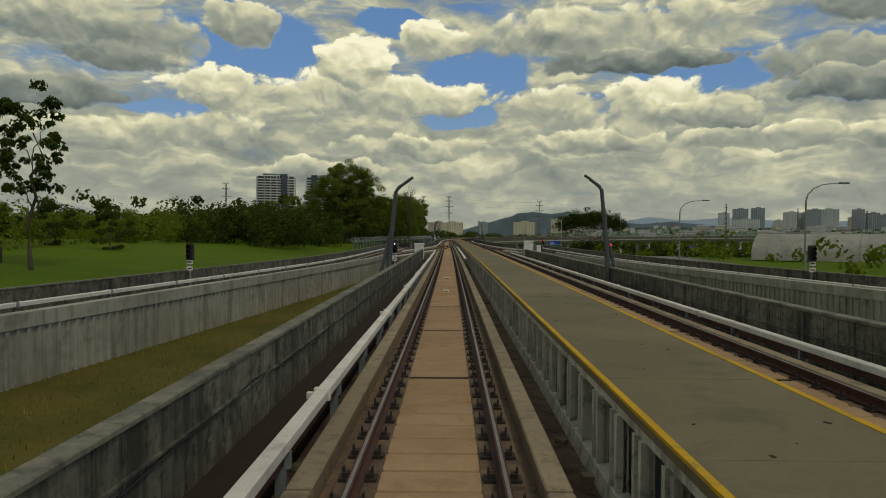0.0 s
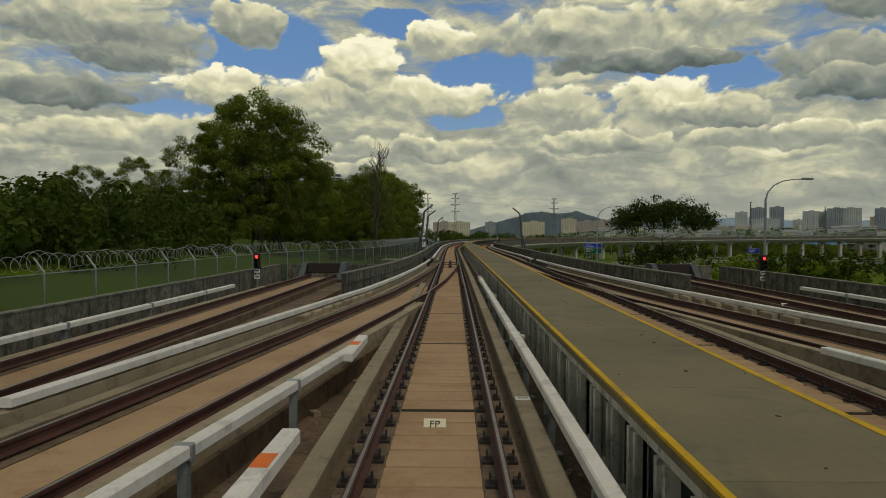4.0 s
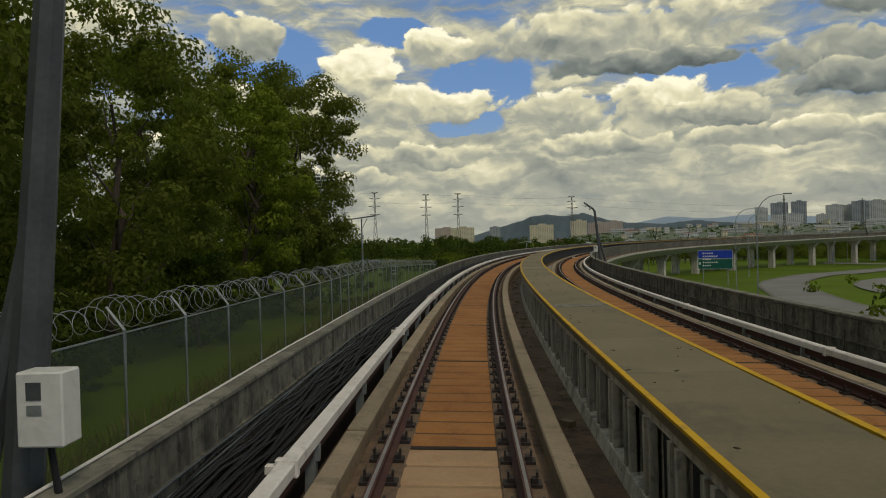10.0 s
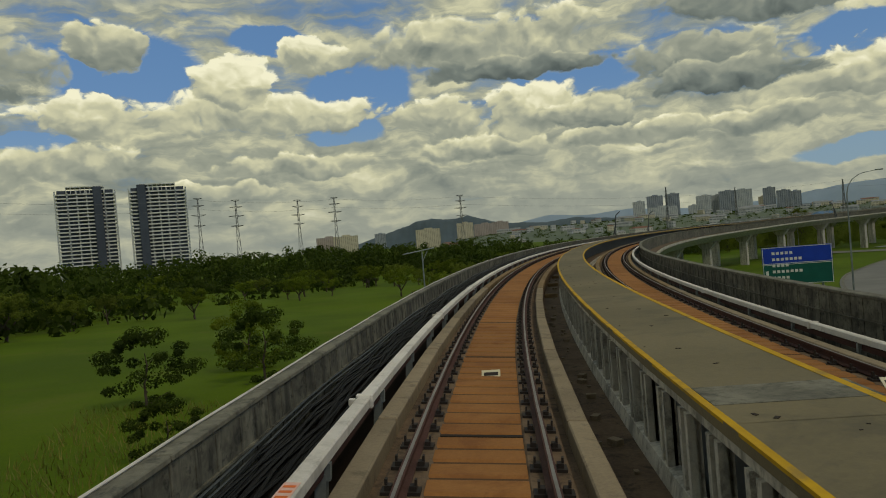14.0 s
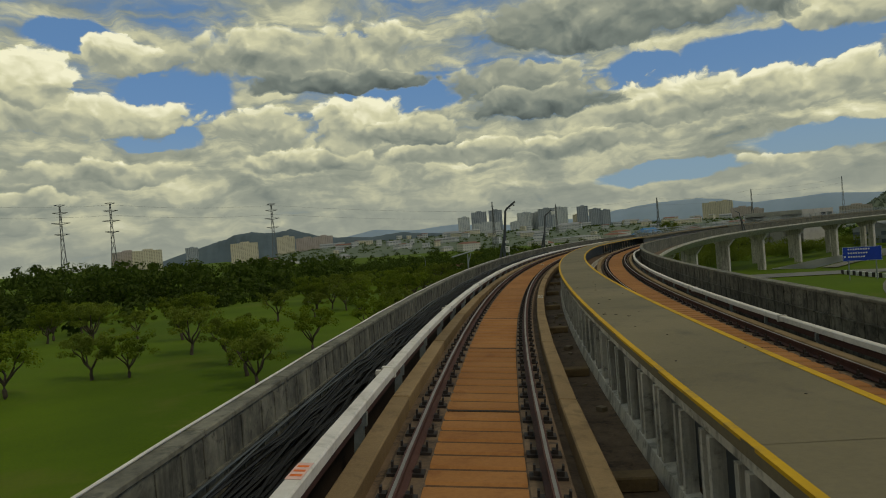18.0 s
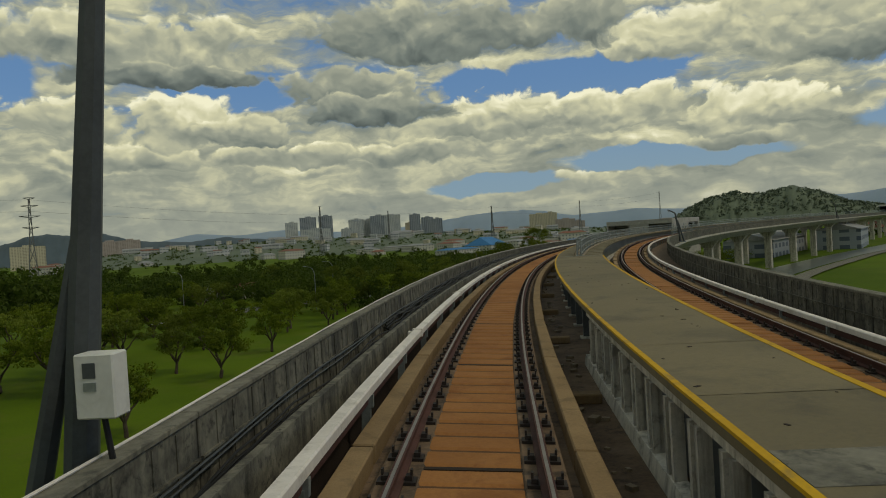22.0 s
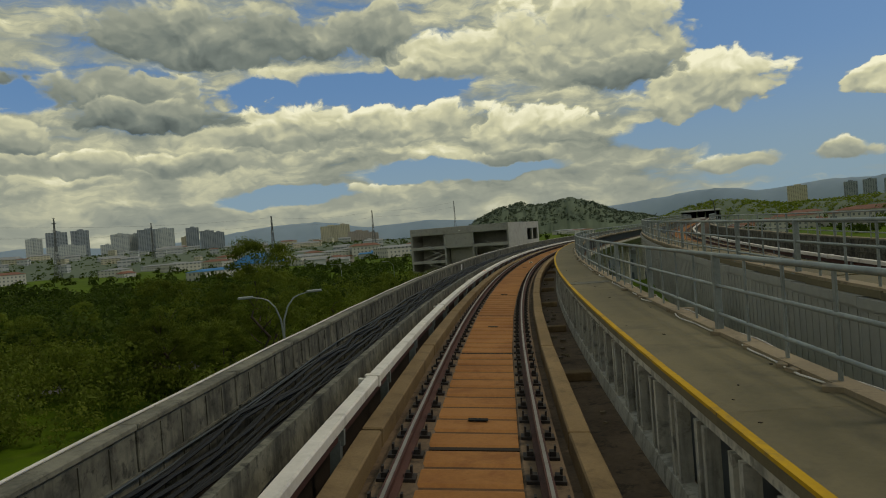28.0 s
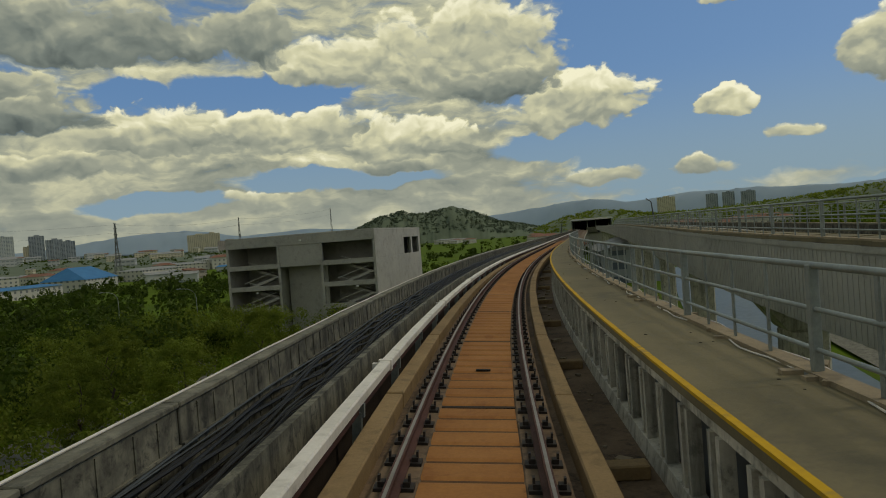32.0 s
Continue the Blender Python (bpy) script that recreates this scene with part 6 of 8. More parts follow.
# ---------------------------------------------------------------- station ahead
def station():
    s = 1082.0
    root = empty("metro_station", spot(s, 6.5, 0.0), "dark low metro station with a flat pale roof", "station")
    root.rotation_euler = (0, 0, -heading(s))
    bm = bmesh.new()
    prof = [(-15, 6.9), (-13, 7.6), (13, 7.6), (15, 6.9), (15, 6.4), (-15, 6.4)]
    a = [bm.verts.new((x, -8, z)) for x, z in prof]
    b = [bm.verts.new((x, 90, z)) for x, z in prof]
    bm.faces.new(a)
    bm.faces.new(b[::-1])
    for i in range(6):
        bm.faces.new((a[i], b[i], b[(i + 1) % 6], a[(i + 1) % 6]))
    put("roof", bm, M_WHITE, root, "flat pale roof edge")
    for x in (-13.5, 13.5):
        bm = bmesh.new()
        box(bm, x - 0.3, x + 0.3, -2, 88, -3, 6.4)
        put("side_screen", bm, M_MAST, root)
    # black board closes the hall, its colour giving the shade inside
    bm = bmesh.new()
    box(bm, -13, 13, 60, 60.5, -3, 6.4)
    put("far_end", bm, M_DARK, root)
    bm = bmesh.new()
    box(bm, -3.8, 3.8, 0, 60, -2.5, 1.3, 0.05)
    put("platform", bm, M_CAP, root)
    for x in (-3.0, 3.0):
        for y in (2, 14, 26, 38):
            bm = bmesh.new()
            tube(bm, [(x, y, 1.3), (x, y, 6.5)], 0.25, 8)
            put("roof_column", bm, M_STEEL, root)
    bm = bmesh.new()
    box(bm, -16, 16, 4, 84, -12.5, -3.0, 0.1)
    put("concourse", bm, M_BLDG, root)


station()

# ---------------------------------------------------------------- distance: hills, towns, towers, pylons
def polar(az, d, c=(150.0, 400.0)):
    a = radians(az)
    return c[0] + math.sin(a) * d, c[1] + math.cos(a) * d




def ridge(name, label, pts, d, mat, depth=500, c=(3.3, 252.0), base=-14.0, rough=0.1, seed=1, sub=10, cat="hill"):
    """A hill mass whose skyline passes the given (azimuth, elevation) pairs as seen from the curve."""
    r = np.random.default_rng(seed)
    azs = np.linspace(pts[0][0], pts[-1][0], (len(pts) - 1) * sub + 1)
    els = np.interp(azs, *zip(*pts))
    els = els * (1 + rough * (np.convolve(r.normal(size=len(azs) + 4), np.ones(5) / 5, "valid")))
    rows = []
    for k in range(9):
        f = k / 8
        prof = math.sin(math.pi / 2 * min(1, f / 0.55)) if f < 0.55 else math.cos(math.pi / 2 * (f - 0.55) / 0.45)
        row = []
        for a, e in zip(azs, els):
            dd = d - depth * 0.55 + depth * f + r.normal() * depth * 0.015
            x, y = polar(a, dd, c)
            h = math.tan(radians(max(e, 0.02))) * d + 2.3 - base
            row.append((x, y, base + h * max(0, prof) * (1 + 0.05 * r.normal() * (0.2 < f < 0.5))))
        rows.append(row)
    verts = [v for row in rows for v in row]
    m = len(azs)
    faces = [(i * m + j, i * m + j + 1, (i + 1) * m + j + 1, (i + 1) * m + j) for i in range(8) for j in range(m - 1)]
    return tagged(from_lists(name, verts, faces, mat, smooth=True), label, cat, kind="structure")


ridge("backdrop_hill_tower", "wooded hill on the skyline, tinted blue-grey for haze", [(0.8, 0.0), (2.5, 0.55), (5, 1.25), (6.6, 1.75), (7.9, 1.95), (9.5, 1.75), (11, 1.9), (12.5, 1.5), (14, 1.1), (17, 0.9), (20, 0.5), (22, 0.0)], 3900, M_FAR, 700, seed=2, rough=0.05)
ridge("backdrop_range", "mountain range along the horizon, coloured pale blue for haze", [(8, 0.0), (13, 0.9), (17, 1.5), (20, 1.2), (24, 1.5), (29, 1.0), (34, 1.2), (40, 1.9), (44, 2.0), (48, 1.3), (53, 1.5), (57, 1.2), (62, 1.5), (68, 1.4), (72, 1.8), (76, 2.2), (79, 1.7), (83, 2.0), (88, 1.9), (93, 1.6), (98, 1.7), (104, 1.0), (112, 0.0)], 4000, M_FAR2, 350, c=(120.0, 440.0), seed=3, rough=0.06)
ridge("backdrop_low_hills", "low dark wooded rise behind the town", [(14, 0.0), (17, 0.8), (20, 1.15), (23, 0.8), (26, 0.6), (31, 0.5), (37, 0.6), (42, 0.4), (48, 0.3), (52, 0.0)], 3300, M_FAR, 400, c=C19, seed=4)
ridge("green_hill", "rounded green wooded hill beyond the station", [(55.5, 0.0), (57.3, 1.2), (59, 1.95), (61, 2.35), (62.3, 2.0), (63.2, 2.1), (65.2, 2.4), (67, 1.9), (69.3, 0.9), (71, 0.6), (73, 0.0)], 2300, M_HILL, 600, c=C32, seed=5, rough=0.06)
ridge("wooded_ridge", "dark green wooded ridge along the far side", [(72, 0.0), (75, 0.9), (77, 1.15), (79, 1.0), (82, 0.5), (86, 0.55), (90, 0.8), (94, 1.1), (98, 1.5), (103, 1.9), (110, 1.2), (118, 0.0)], 1500, M_HILL, 420, c=C32, seed=6, rough=0.12)
pts = []
r3 = np.random.default_rng(12)
for k in range(260):
    a, d = 78 + r3.random() * 34, 380 + r3.random() * 420
    pts.append((*polar(a, d), 7 + 8 * r3.random()))
woods("ridge_trees", "mixed green trees along the far slope", pts, 5.0, 2.2, M_LEAF2, 24, 13)


def window_material(name, wall, glass, sx, sz, fx=0.6, fz=0.5):
    """Facade paint with window bays set by height and place, for blocks over a kilometre off."""
    m = bpy.data.materials.new(name)
    m.use_nodes = True
    N = Nodes(m.node_tree)
    bs = m.node_tree.nodes["Principled BSDF"]
    co = N.add("ShaderNodeTexCoord")
    sp = N.add("ShaderNodeSeparateXYZ")
    N.link(co.outputs["Object"], sp.inputs[0])
    h = N.math("ADD", sp.outputs[0], sp.outputs[1])
    u = N.math("LESS_THAN", N.math("FRACT", N.math("DIVIDE", h, sx)), fx)
    v = N.math("LESS_THAN", N.math("FRACT", N.math("DIVIDE", sp.outputs[2], sz)), fz)
    k = N.math("MULTIPLY", u, v)
    c = N.mix(N.noise(co.outputs["Object"], 0.05, 3), (*wall, 1), (*[w * 0.8 for w in wall], 1))
    N.link(N.mix(k, c, (*glass, 1)), bs.inputs["Base Color"])
    bs.inputs["Roughness"].default_value = 0.75
    return m


# the first two block colours are lightened to include distance haze
M_B1 = window_material("pale_flat_block", (0.56, 0.58, 0.57), (0.22, 0.25, 0.28), 5.0, 3.4)
M_B2 = window_material("haze_blue_grey_block", (0.34, 0.37, 0.40), (0.10, 0.125, 0.16), 6.0, 3.4)
M_B3 = window_material("cream_flat_block", (0.62, 0.57, 0.42), (0.28, 0.26, 0.21), 5.0, 3.2)
M_B4 = window_material("pink_flat_block", (0.46, 0.40, 0.36), (0.24, 0.21, 0.19), 5.0, 3.2)
M_ROOF = material("red_tile_roof", (0.24, 0.115, 0.08), (0.16, 0.08, 0.055), grain=3, patch=0.3, bump=0.2)
M_ROOF2 = material("grey_sheet_roof", (0.32, 0.325, 0.325), (0.20, 0.205, 0.21), grain=2, patch=0.2, bump=0.1)
M_ROOFB = material("blue_sheet_roof", (0.06, 0.20, 0.42), (0.05, 0.16, 0.34), grain=2, patch=0.2, bump=0.1)


def block(az, d, w, depth, top_el, mat, label, group, c=(38.0, 367.0), base=-14.0, turn=0.0):
    """A far block of flats: wall, parapet, roof plant and vertical fins."""
    x, y = polar(az, d, c)
    h = math.tan(radians(top_el)) * d + 2.3 - base
    root = empty("apartment_block", (x, y, base), label, "apartment block", group)
    root.rotation_euler = (0, 0, -radians(az) + turn)
    bm = bmesh.new()
    box(bm, -w / 2, w / 2, -depth / 2, depth / 2, 0, h)
    put("wall", bm, mat, root)
    bm = bmesh.new()
    box(bm, -w / 2 - 0.3, w / 2 + 0.3, -depth / 2 - 0.3, depth / 2 + 0.3, h, h + 1.6)
    roof = put("roof", bm, mat, root)
    bm = bmesh.new()
    box(bm, -w * 0.15, w * 0.2, -depth * 0.2, depth * 0.2, h + 1.6, h + 5)
    put("roof_plant", bm, mat, roof)
    n = max(2, int(w / 12))
    for i in range(n + 1):
        bm = bmesh.new()
        xx = -w / 2 + w * i / n
        box(bm, xx - 0.7, xx + 0.7, -depth / 2 - 1.0, -depth / 2, 0, h)
        put("fin", bm, mat, root)
    return root


GREYS = "grey high-rise flats in the hazy middle distance"
for az, d, w, dep, el, mt in ((25.3, 2050, 34, 24, 1.9, M_B1), (26.6, 2100, 46, 26, 2.25, M_B2), (28.0, 2120, 40, 26, 2.3, M_B2), (27.2, 2000, 80, 30, 1.3, M_B1), (29.6, 2150, 30, 24, 1.2, M_B1), (30.4, 2250, 46, 28, 1.9, M_B1), (31.4, 2280, 40, 28, 1.85, M_B1),
                               (32.2, 2250, 50, 30, 2.1, M_B2), (33.2, 2250, 62, 30, 2.1, M_B1), (34.7, 2400, 26, 24, 1.4, M_B3), (35.2, 2350, 36, 26, 2.05, M_B2), (36.2, 2350, 40, 26, 1.75, M_B2), (37.0, 2350, 34, 26, 1.6, M_B2)):
    block(az, d, w, dep, el, mt, GREYS, "city blocks")
for az, d, w, dep, el, mt in ((45.3, 2300, 60, 24, 1.45, M_B3), (46.2, 2300, 44, 24, 1.5, M_B3), (47.4, 2200, 60, 22, 0.9, M_B4), (48.4, 2200, 40, 22, 0.7, M_B4)):
    block(az, d, w, dep, el, mt, "cream and pink flats lit by the sun", "cream blocks")
for az, d, w, dep, el, mt in ((-0.6, 1800, 60, 26, 1.0, M_B4), (0.8, 1750, 60, 26, 1.0, M_B3), (7.6, 1900, 66, 30, 1.05, M_B3), (10.7, 2000, 46, 28, 1.3, M_B3), (12.3, 2050, 60, 28, 1.1, M_B4), (13.6, 2050, 50, 28, 1.15, M_B4), (3.6, 2600, 40, 30, 1.0, M_B2)):
    block(az, d, w, dep, el, mt, "cream and pink flats below the hill", "hill foot blocks", C13)
for az, d, w, dep, el, mt in ((82.6, 1900, 44, 30, 1.75, M_B3), (86.0, 2300, 34, 26, 1.7, M_B2), (87.2, 2300, 34, 26, 1.75, M_B2), (88.6, 2300, 40, 26, 1.7, M_B2), (55.6, 1500, 60, 30, 0.4, M_B4)):
    block(az, d, w, dep, el, mt, "pale high-rise flats above the far trees", "far towers", C32)


def twin_tower(xa, ya, xb, yb, top, lean, label, dark_at):
    """A tall apartment tower with open balconies, rounded middle and a dark lift shaft."""
    w = math.hypot(xb - xa, yb - ya)
    cx, cy = (xa + xb) / 2, (ya + yb) / 2
    root = empty("apartment_tower", (cx, cy, -13), label, "apartment tower", "twin towers")
    root.rotation_euler = (0, 0, math.atan2(yb - ya, xb - xa))
    h = top + 13
    n = 25
    fh = h / (n + 1)
    # core wall takes a dark colour for the shade behind the balconies
    bm = bmesh.new()
    box(bm, -w / 2 + 2, w / 2 - 2, -8, 12, 0, h - fh * 0.8)
    put("core_wall", bm, M_TOWERDARK, root, "recessed wall coloured dark for balcony shade")
    slab = None
    for i in range(1, n):
        bm = bmesh.new()
        pts = []
        for k in range(13):
            f = k / 12
            bow = 2.2 * math.sin(math.pi * min(1, max(0, (f - 0.22) / 0.56)))
            pts.append((-w / 2 + w * f, -10.5 - bow))
        z = i * fh
        lo = [bm.verts.new((x, y, z - 0.4)) for x, y in pts] + [bm.verts.new((w / 2, 12.5, z - 0.4)), bm.verts.new((-w / 2, 12.5, z - 0.4))]
        hi = [bm.verts.new((v.co.x, v.co.y, z + 1.0)) for v in lo]
        bm.faces.new(lo[::-1])
        bm.faces.new(hi)
        for a in range(len(lo)):
            b = (a + 1) % len(lo)
            bm.faces.new((lo[a], lo[b], hi[b], hi[a]))
        put("balcony_band", bm, M_WHITE, root)
    for f in (0.0, 0.2, 0.36, 0.52, 0.66, 0.82, 1.0):
        bm = bmesh.new()
        x = -w / 2 + w * f
        box(bm, x - 0.7, x + 0.7, -11.5, -8, 0, h - fh)
        put("pier", bm, M_B1, root)
    bm = bmesh.new()
    x = -w / 2 + w * dark_at
    box(bm, x - 4.5, x + 4.5, -14, 8, 0, h, 0.3)
    put("lift_shaft", bm, M_TOWERDARK, root, "dark blue-grey lift shaft")
    bm = bmesh.new()
    box(bm, -w * 0.32, w * 0.32, -13.5, 8, h - 0.6, h + 0.6)
    fr = put("roof_frame", bm, M_WHITE, root)
    for k in range(9):
        bm = bmesh.new()
        x = -w * 0.31 + w * 0.62 * k / 8
        box(bm, x - 0.4, x + 0.4, -13, -12.2, h - fh * 1.7, h - 0.6)
        put("roof_post", bm, M_WHITE, fr)


# real paint on the lift shaft, painted-in shade on the core wall
M_TOWERDARK = material("dark_tower_paint_and_shade", (0.075, 0.09, 0.12), (0.055, 0.065, 0.09), grain=0.5, patch=0.05, bump=0.0)
for a0, a1, top, dk, d in ((-19.85, -15.95, 95.0, 0.70, 880), (-14.95, -11.0, 92.0, 0.22, 850)):
    twin_tower(C13[0] + math.sin(radians(a0)) * d, C13[1] + math.cos(radians(a0)) * d, C13[0] + math.sin(radians(a1)) * d, C13[1] + math.cos(radians(a1)) * d, top, 0, "tall white apartment tower with balcony bands and dark shaft", dk)


def pylon(x, y, top, wide=6.0, turn=0.0, kind="lattice"):
    root = empty("power_pylon", (x, y, -13), "grey lattice steel power pylon with three cross-arms", "pylon", "power pylons")
    root.rotation_euler = (0, 0, turn)
    h = top + 13
    bm = bmesh.new()
    lev = [0, 0.25, 0.42, 0.56, 0.68, 0.79, 0.9, 1.0]
    wid = [wide, wide * 0.62, wide * 0.42, wide * 0.3, wide * 0.24, wide * 0.2, wide * 0.16, wide * 0.1]
    r = 0.27
    for sx, sy in ((1, 1), (1, -1), (-1, -1), (-1, 1)):
        tube(bm, [(sx * w / 2, sy * w / 2, h * l) for l, w in zip(lev, wid)], r, 4)
    for i in range(len(lev) - 1):
        z0, z1, a, b = h * lev[i], h * lev[i + 1], wid[i] / 2, wid[i + 1] / 2
        for q0, q1 in (((-a, -a), (b, -b)), ((a, -a), (-b, -b)), ((-a, a), (b, b)), ((a, a), (-b, b)), ((-a, -a), (-b, b)), ((-a, a), (-b, -b)), ((a, -a), (b, b)), ((a, a), (b, -b))):
            tube(bm, [(*q0, z0), (*q1, z1)], r * 0.6, 3)
    put("lattice_body", bm, M_PYLON, root)
    for l, k in ((0.66, 5.2), (0.79, 6.4), (0.91, 5.2), (1.0, 3.6)):
        for sx in (-1, 1):
            bm = bmesh.new()
            tube(bm, [(0, 0.3, h * l - 0.8), (sx * k, 0, h * l + 0.25)], r * 0.8, 4)
            tube(bm, [(0, -0.3, h * l + 0.5), (sx * k, 0, h * l + 0.25)], r * 0.8, 4)
            put("cross_arm", bm, M_PYLON, root)
    return root


M_PYLON = material("dull_pylon_steel", (0.16, 0.165, 0.165), (0.12, 0.125, 0.125), rough=0.6, grain=1, patch=0.2, bump=0.0)
PYL = []
for az, el, d in ((-25.0, 5.4, 620), (-10.0, 4.8, 660), (-7.2, 4.5, 640), (-2.5, 4.2, 680), (0.4, 4.2, 680), (10.6, 3.6, 715)):
    x, y = C13[0] + math.sin(radians(az)) * d, C13[1] + math.cos(radians(az)) * d
    pylon(x, y, math.tan(radians(el)) * d + 2.3, 7.0, -radians(az))
    PYL.append((x, y, math.tan(radians(el)) * d + 2.3))
for x, y, top in ((1067, 1100, 58.5), (671, 1080, 40.0), (900, 1130, 48), (560, 1350, 62), (780, 1500, 60)):
    pylon(x, y, top, 7.0, 0.6)
    PYL.append((x, y, top))
lines = empty("power_lines", label="thin sagging power lines between the pylons", category="power lines")
for i, j in ((0, 1), (1, 2), (2, 3), (3, 4), (4, 5), (5, 7), (7, 8), (8, 6)):
    a, b = Vector(PYL[i]), Vector(PYL[j])
    for dz in (-1.0, -9.0):
        bm = bmesh.new()
        tube(bm, [a.lerp(b, k / 12) + Vector((0, 0, dz - 4 * 0.012 * (b - a).length * (k / 12) * (1 - k / 12) * 1.6)) for k in range(13)], 0.07, 3)
        put("wire", bm, M_PYLON, lines)

# ---------------------------------------------------------------- low town


def house(x, y, w, d, h, turn, roof_mat, label, group, pitch=0.45):
    root = empty("house", (x, y, ground_at(x, y)), label, "house", group)
    root.rotation_euler = (0, 0, turn)
    bm = bmesh.new()
    box(bm, -w / 2, w / 2, -d / 2, d / 2, -1, h)
    put("wall", bm, M_HOUSE, root)
    bm = bmesh.new()
    e = 0.5
    q = [(-w / 2 - e, -d / 2 - e, h), (w / 2 + e, -d / 2 - e, h), (w / 2 + e, d / 2 + e, h), (-w / 2 - e, d / 2 + e, h)]
    r = [(-w / 2 + w * 0.15, 0, h + d * pitch / 2), (w / 2 - w * 0.15, 0, h + d * pitch / 2)]
    v = [bm.verts.new(p) for p in q + r]
    for f in ((0, 1, 5, 4), (2, 3, 4, 5), (1, 2, 5), (3, 0, 4), (3, 2, 1, 0)):
        bm.faces.new([v[i] for i in f])
    put("roof", bm, roof_mat, root)
    return root


M_HOUSE = window_material("rendered_house_wall", (0.55, 0.53, 0.48), (0.16, 0.17, 0.18), 3.4, 3.0, 0.4, 0.45)
protos = [house(*polar(27, 800), 16, 10, 4, 0.3, M_ROOF, "low house with a red tiled roof", "town houses"), house(*polar(31, 900), 40, 22, 7, 0.2, M_ROOF2, "long pale shed with a grey roof", "town sheds", 0.15),
          house(*polar(35, 850), 14, 9, 5, 0.8, M_ROOF2, "small pale house with a grey roof", "town houses"), house(*polar(40, 760), 26, 14, 9, 1.1, M_ROOF, "terraced shop block with a red roof", "town houses", 0.3)]
r4 = np.random.default_rng(44)
for k in range(110):
    az = 2 + 62 * r4.random()
    d = 620 + 1300 * r4.random() ** 0.8
    if az < 20 and d < 900:
        continue
    x, y = polar(az, d)
    p = protos[int(r4.integers(4))]
    plant(p, x, y, 0.8 + 0.5 * r4.random(), r4.random() * 3.1, 0.2)
for k in range(36):
    x, y = polar(66 + 14 * r4.random(), 520 + 500 * r4.random())
    plant(protos[0 if r4.random() < 0.7 else 3], x, y, 0.9 + 0.4 * r4.random(), r4.random() * 3.1, 0.2)
house(148.5, 596, 9, 6, 3, 0.4, M_ROOF, "small house with a red roof by the road", "town houses")
house(140, 600, 7, 5, 3, 0.4, M_ROOF2, "small grey-roofed shed by the road", "town houses")
house(469, 861, 34, 26, 7, 0.4, M_ROOFB, "hall with a bright blue hipped roof", "town halls", 0.55)
house(420, 840, 40, 14, 5, 0.2, M_ROOFB, "low shed with a blue sheet roof", "town halls", 0.2)
# distant elevated highway across the right-hand fields
hw = empty("far_flyover", label="pale concrete elevated highway on round columns", category="flyover", kind="structure")
for (x0, y0), (x1, y1) in (((150, 300), (420, 330)), ((420, 330), (800, 420))):
    d = Vector((x1 - x0, y1 - y0, 0))
    m = Matrix.Translation((x0, y0, 0)) @ Matrix.Rotation(math.atan2(d.y, d.x), 4, "Z")
    bm = bmesh.new()
    box(bm, 0, d.length, -5, 5, -0.4, 1.0, 0, m)
    put("deck", bm, M_FASCIA, hw)
    for k in range(int(d.length / 35)):
        bm = bmesh.new()
        tube(bm, [m @ Vector((k * 35, 0, -13)), m @ Vector((k * 35, 0, -0.4))], 0.8, 8)
        put("column", bm, M_FASCIA, hw)
# canal and its far bank to the right of the last curve
M_WATER = material("still_canal_water", (0.075, 0.09, 0.08), (0.06, 0.07, 0.06), rough=0.35, grain=1, patch=0.1, bump=0.05, spec=0.3)
tagged(ribbon("water", [spot(s, n, 0).to_2d()[:] for s, n in ((560, 18), (610, 20), (660, 22), (720, 26), (800, 34))], 11.0, M_WATER, "still pale canal water", 0.1)[0], category="canal")
ribbon("canal_bank", [spot(s, n, 0).to_2d()[:] for s, n in ((560, 27), (610, 29), (660, 31), (720, 35), (800, 43))], 4.0, M_CAP, "pale concrete canal bank", 0.3)


# ---------------------------------------------------------------- trees on the hills, and the low town on its rise
def hill_trees(name, label, pts, d, depth, c, count, size, leaf, mat, seed, base=-14.0, f0=0.1, f1=0.62):
    """Rounded crowns covering the near face of a hill built by ridge()."""
    r = np.random.default_rng(seed)
    cs, rs = [], []
    for _ in range(count):
        a = pts[0][0] + (pts[-1][0] - pts[0][0]) * r.random()
        f = f0 + (f1 - f0) * r.random()
        e = float(np.interp(a, *zip(*pts)))
        h = math.tan(radians(max(e, 0.02))) * d + 2.3 - base
        prof = math.sin(math.pi / 2 * min(1, f / 0.55)) if f < 0.55 else math.cos(math.pi / 2 * (f - 0.55) / 0.45)
        x, y = polar(a, d - depth * 0.55 + depth * f, c)
        cs.append((x, y, base + h * prof))
        rs.append(size * (0.6 + 0.8 * r.random()))
    v, f = leaf_cloud(r, cs, rs, 16, leaf, 0.7, 0.1)
    tagged(from_lists(name, v, f, mat), label, "woodland", kind="stuff")


hill_trees("hill_wood", "hazy green tree crowns covering the hill", [(55.5, 0.0), (57.3, 1.2), (59, 1.95), (61, 2.35), (62.3, 2.0), (63.2, 2.1), (65.2, 2.4), (67, 1.9), (69.3, 0.9), (71, 0.6), (73, 0.0)], 2300, 600, C32, 900, 8.0, 6.0, M_HILL, 61)
hill_trees("ridge_wood", "mixed tree crowns covering the wooded ridge", [(72, 0.0), (75, 0.9), (77, 1.15), (79, 1.0), (82, 0.5), (86, 0.55), (90, 0.8), (94, 1.1), (98, 1.5), (103, 1.9), (110, 1.2), (118, 0.0)], 1500, 420, C32, 1500, 6.5, 4.6, M_LEAF3, 62)
RISE_PTS = [(10, 0.0), (14, 0.25), (18, 0.45), (24, 0.5), (30, 0.45), (36, 0.35), (44, 0.2), (50, 0.0)]
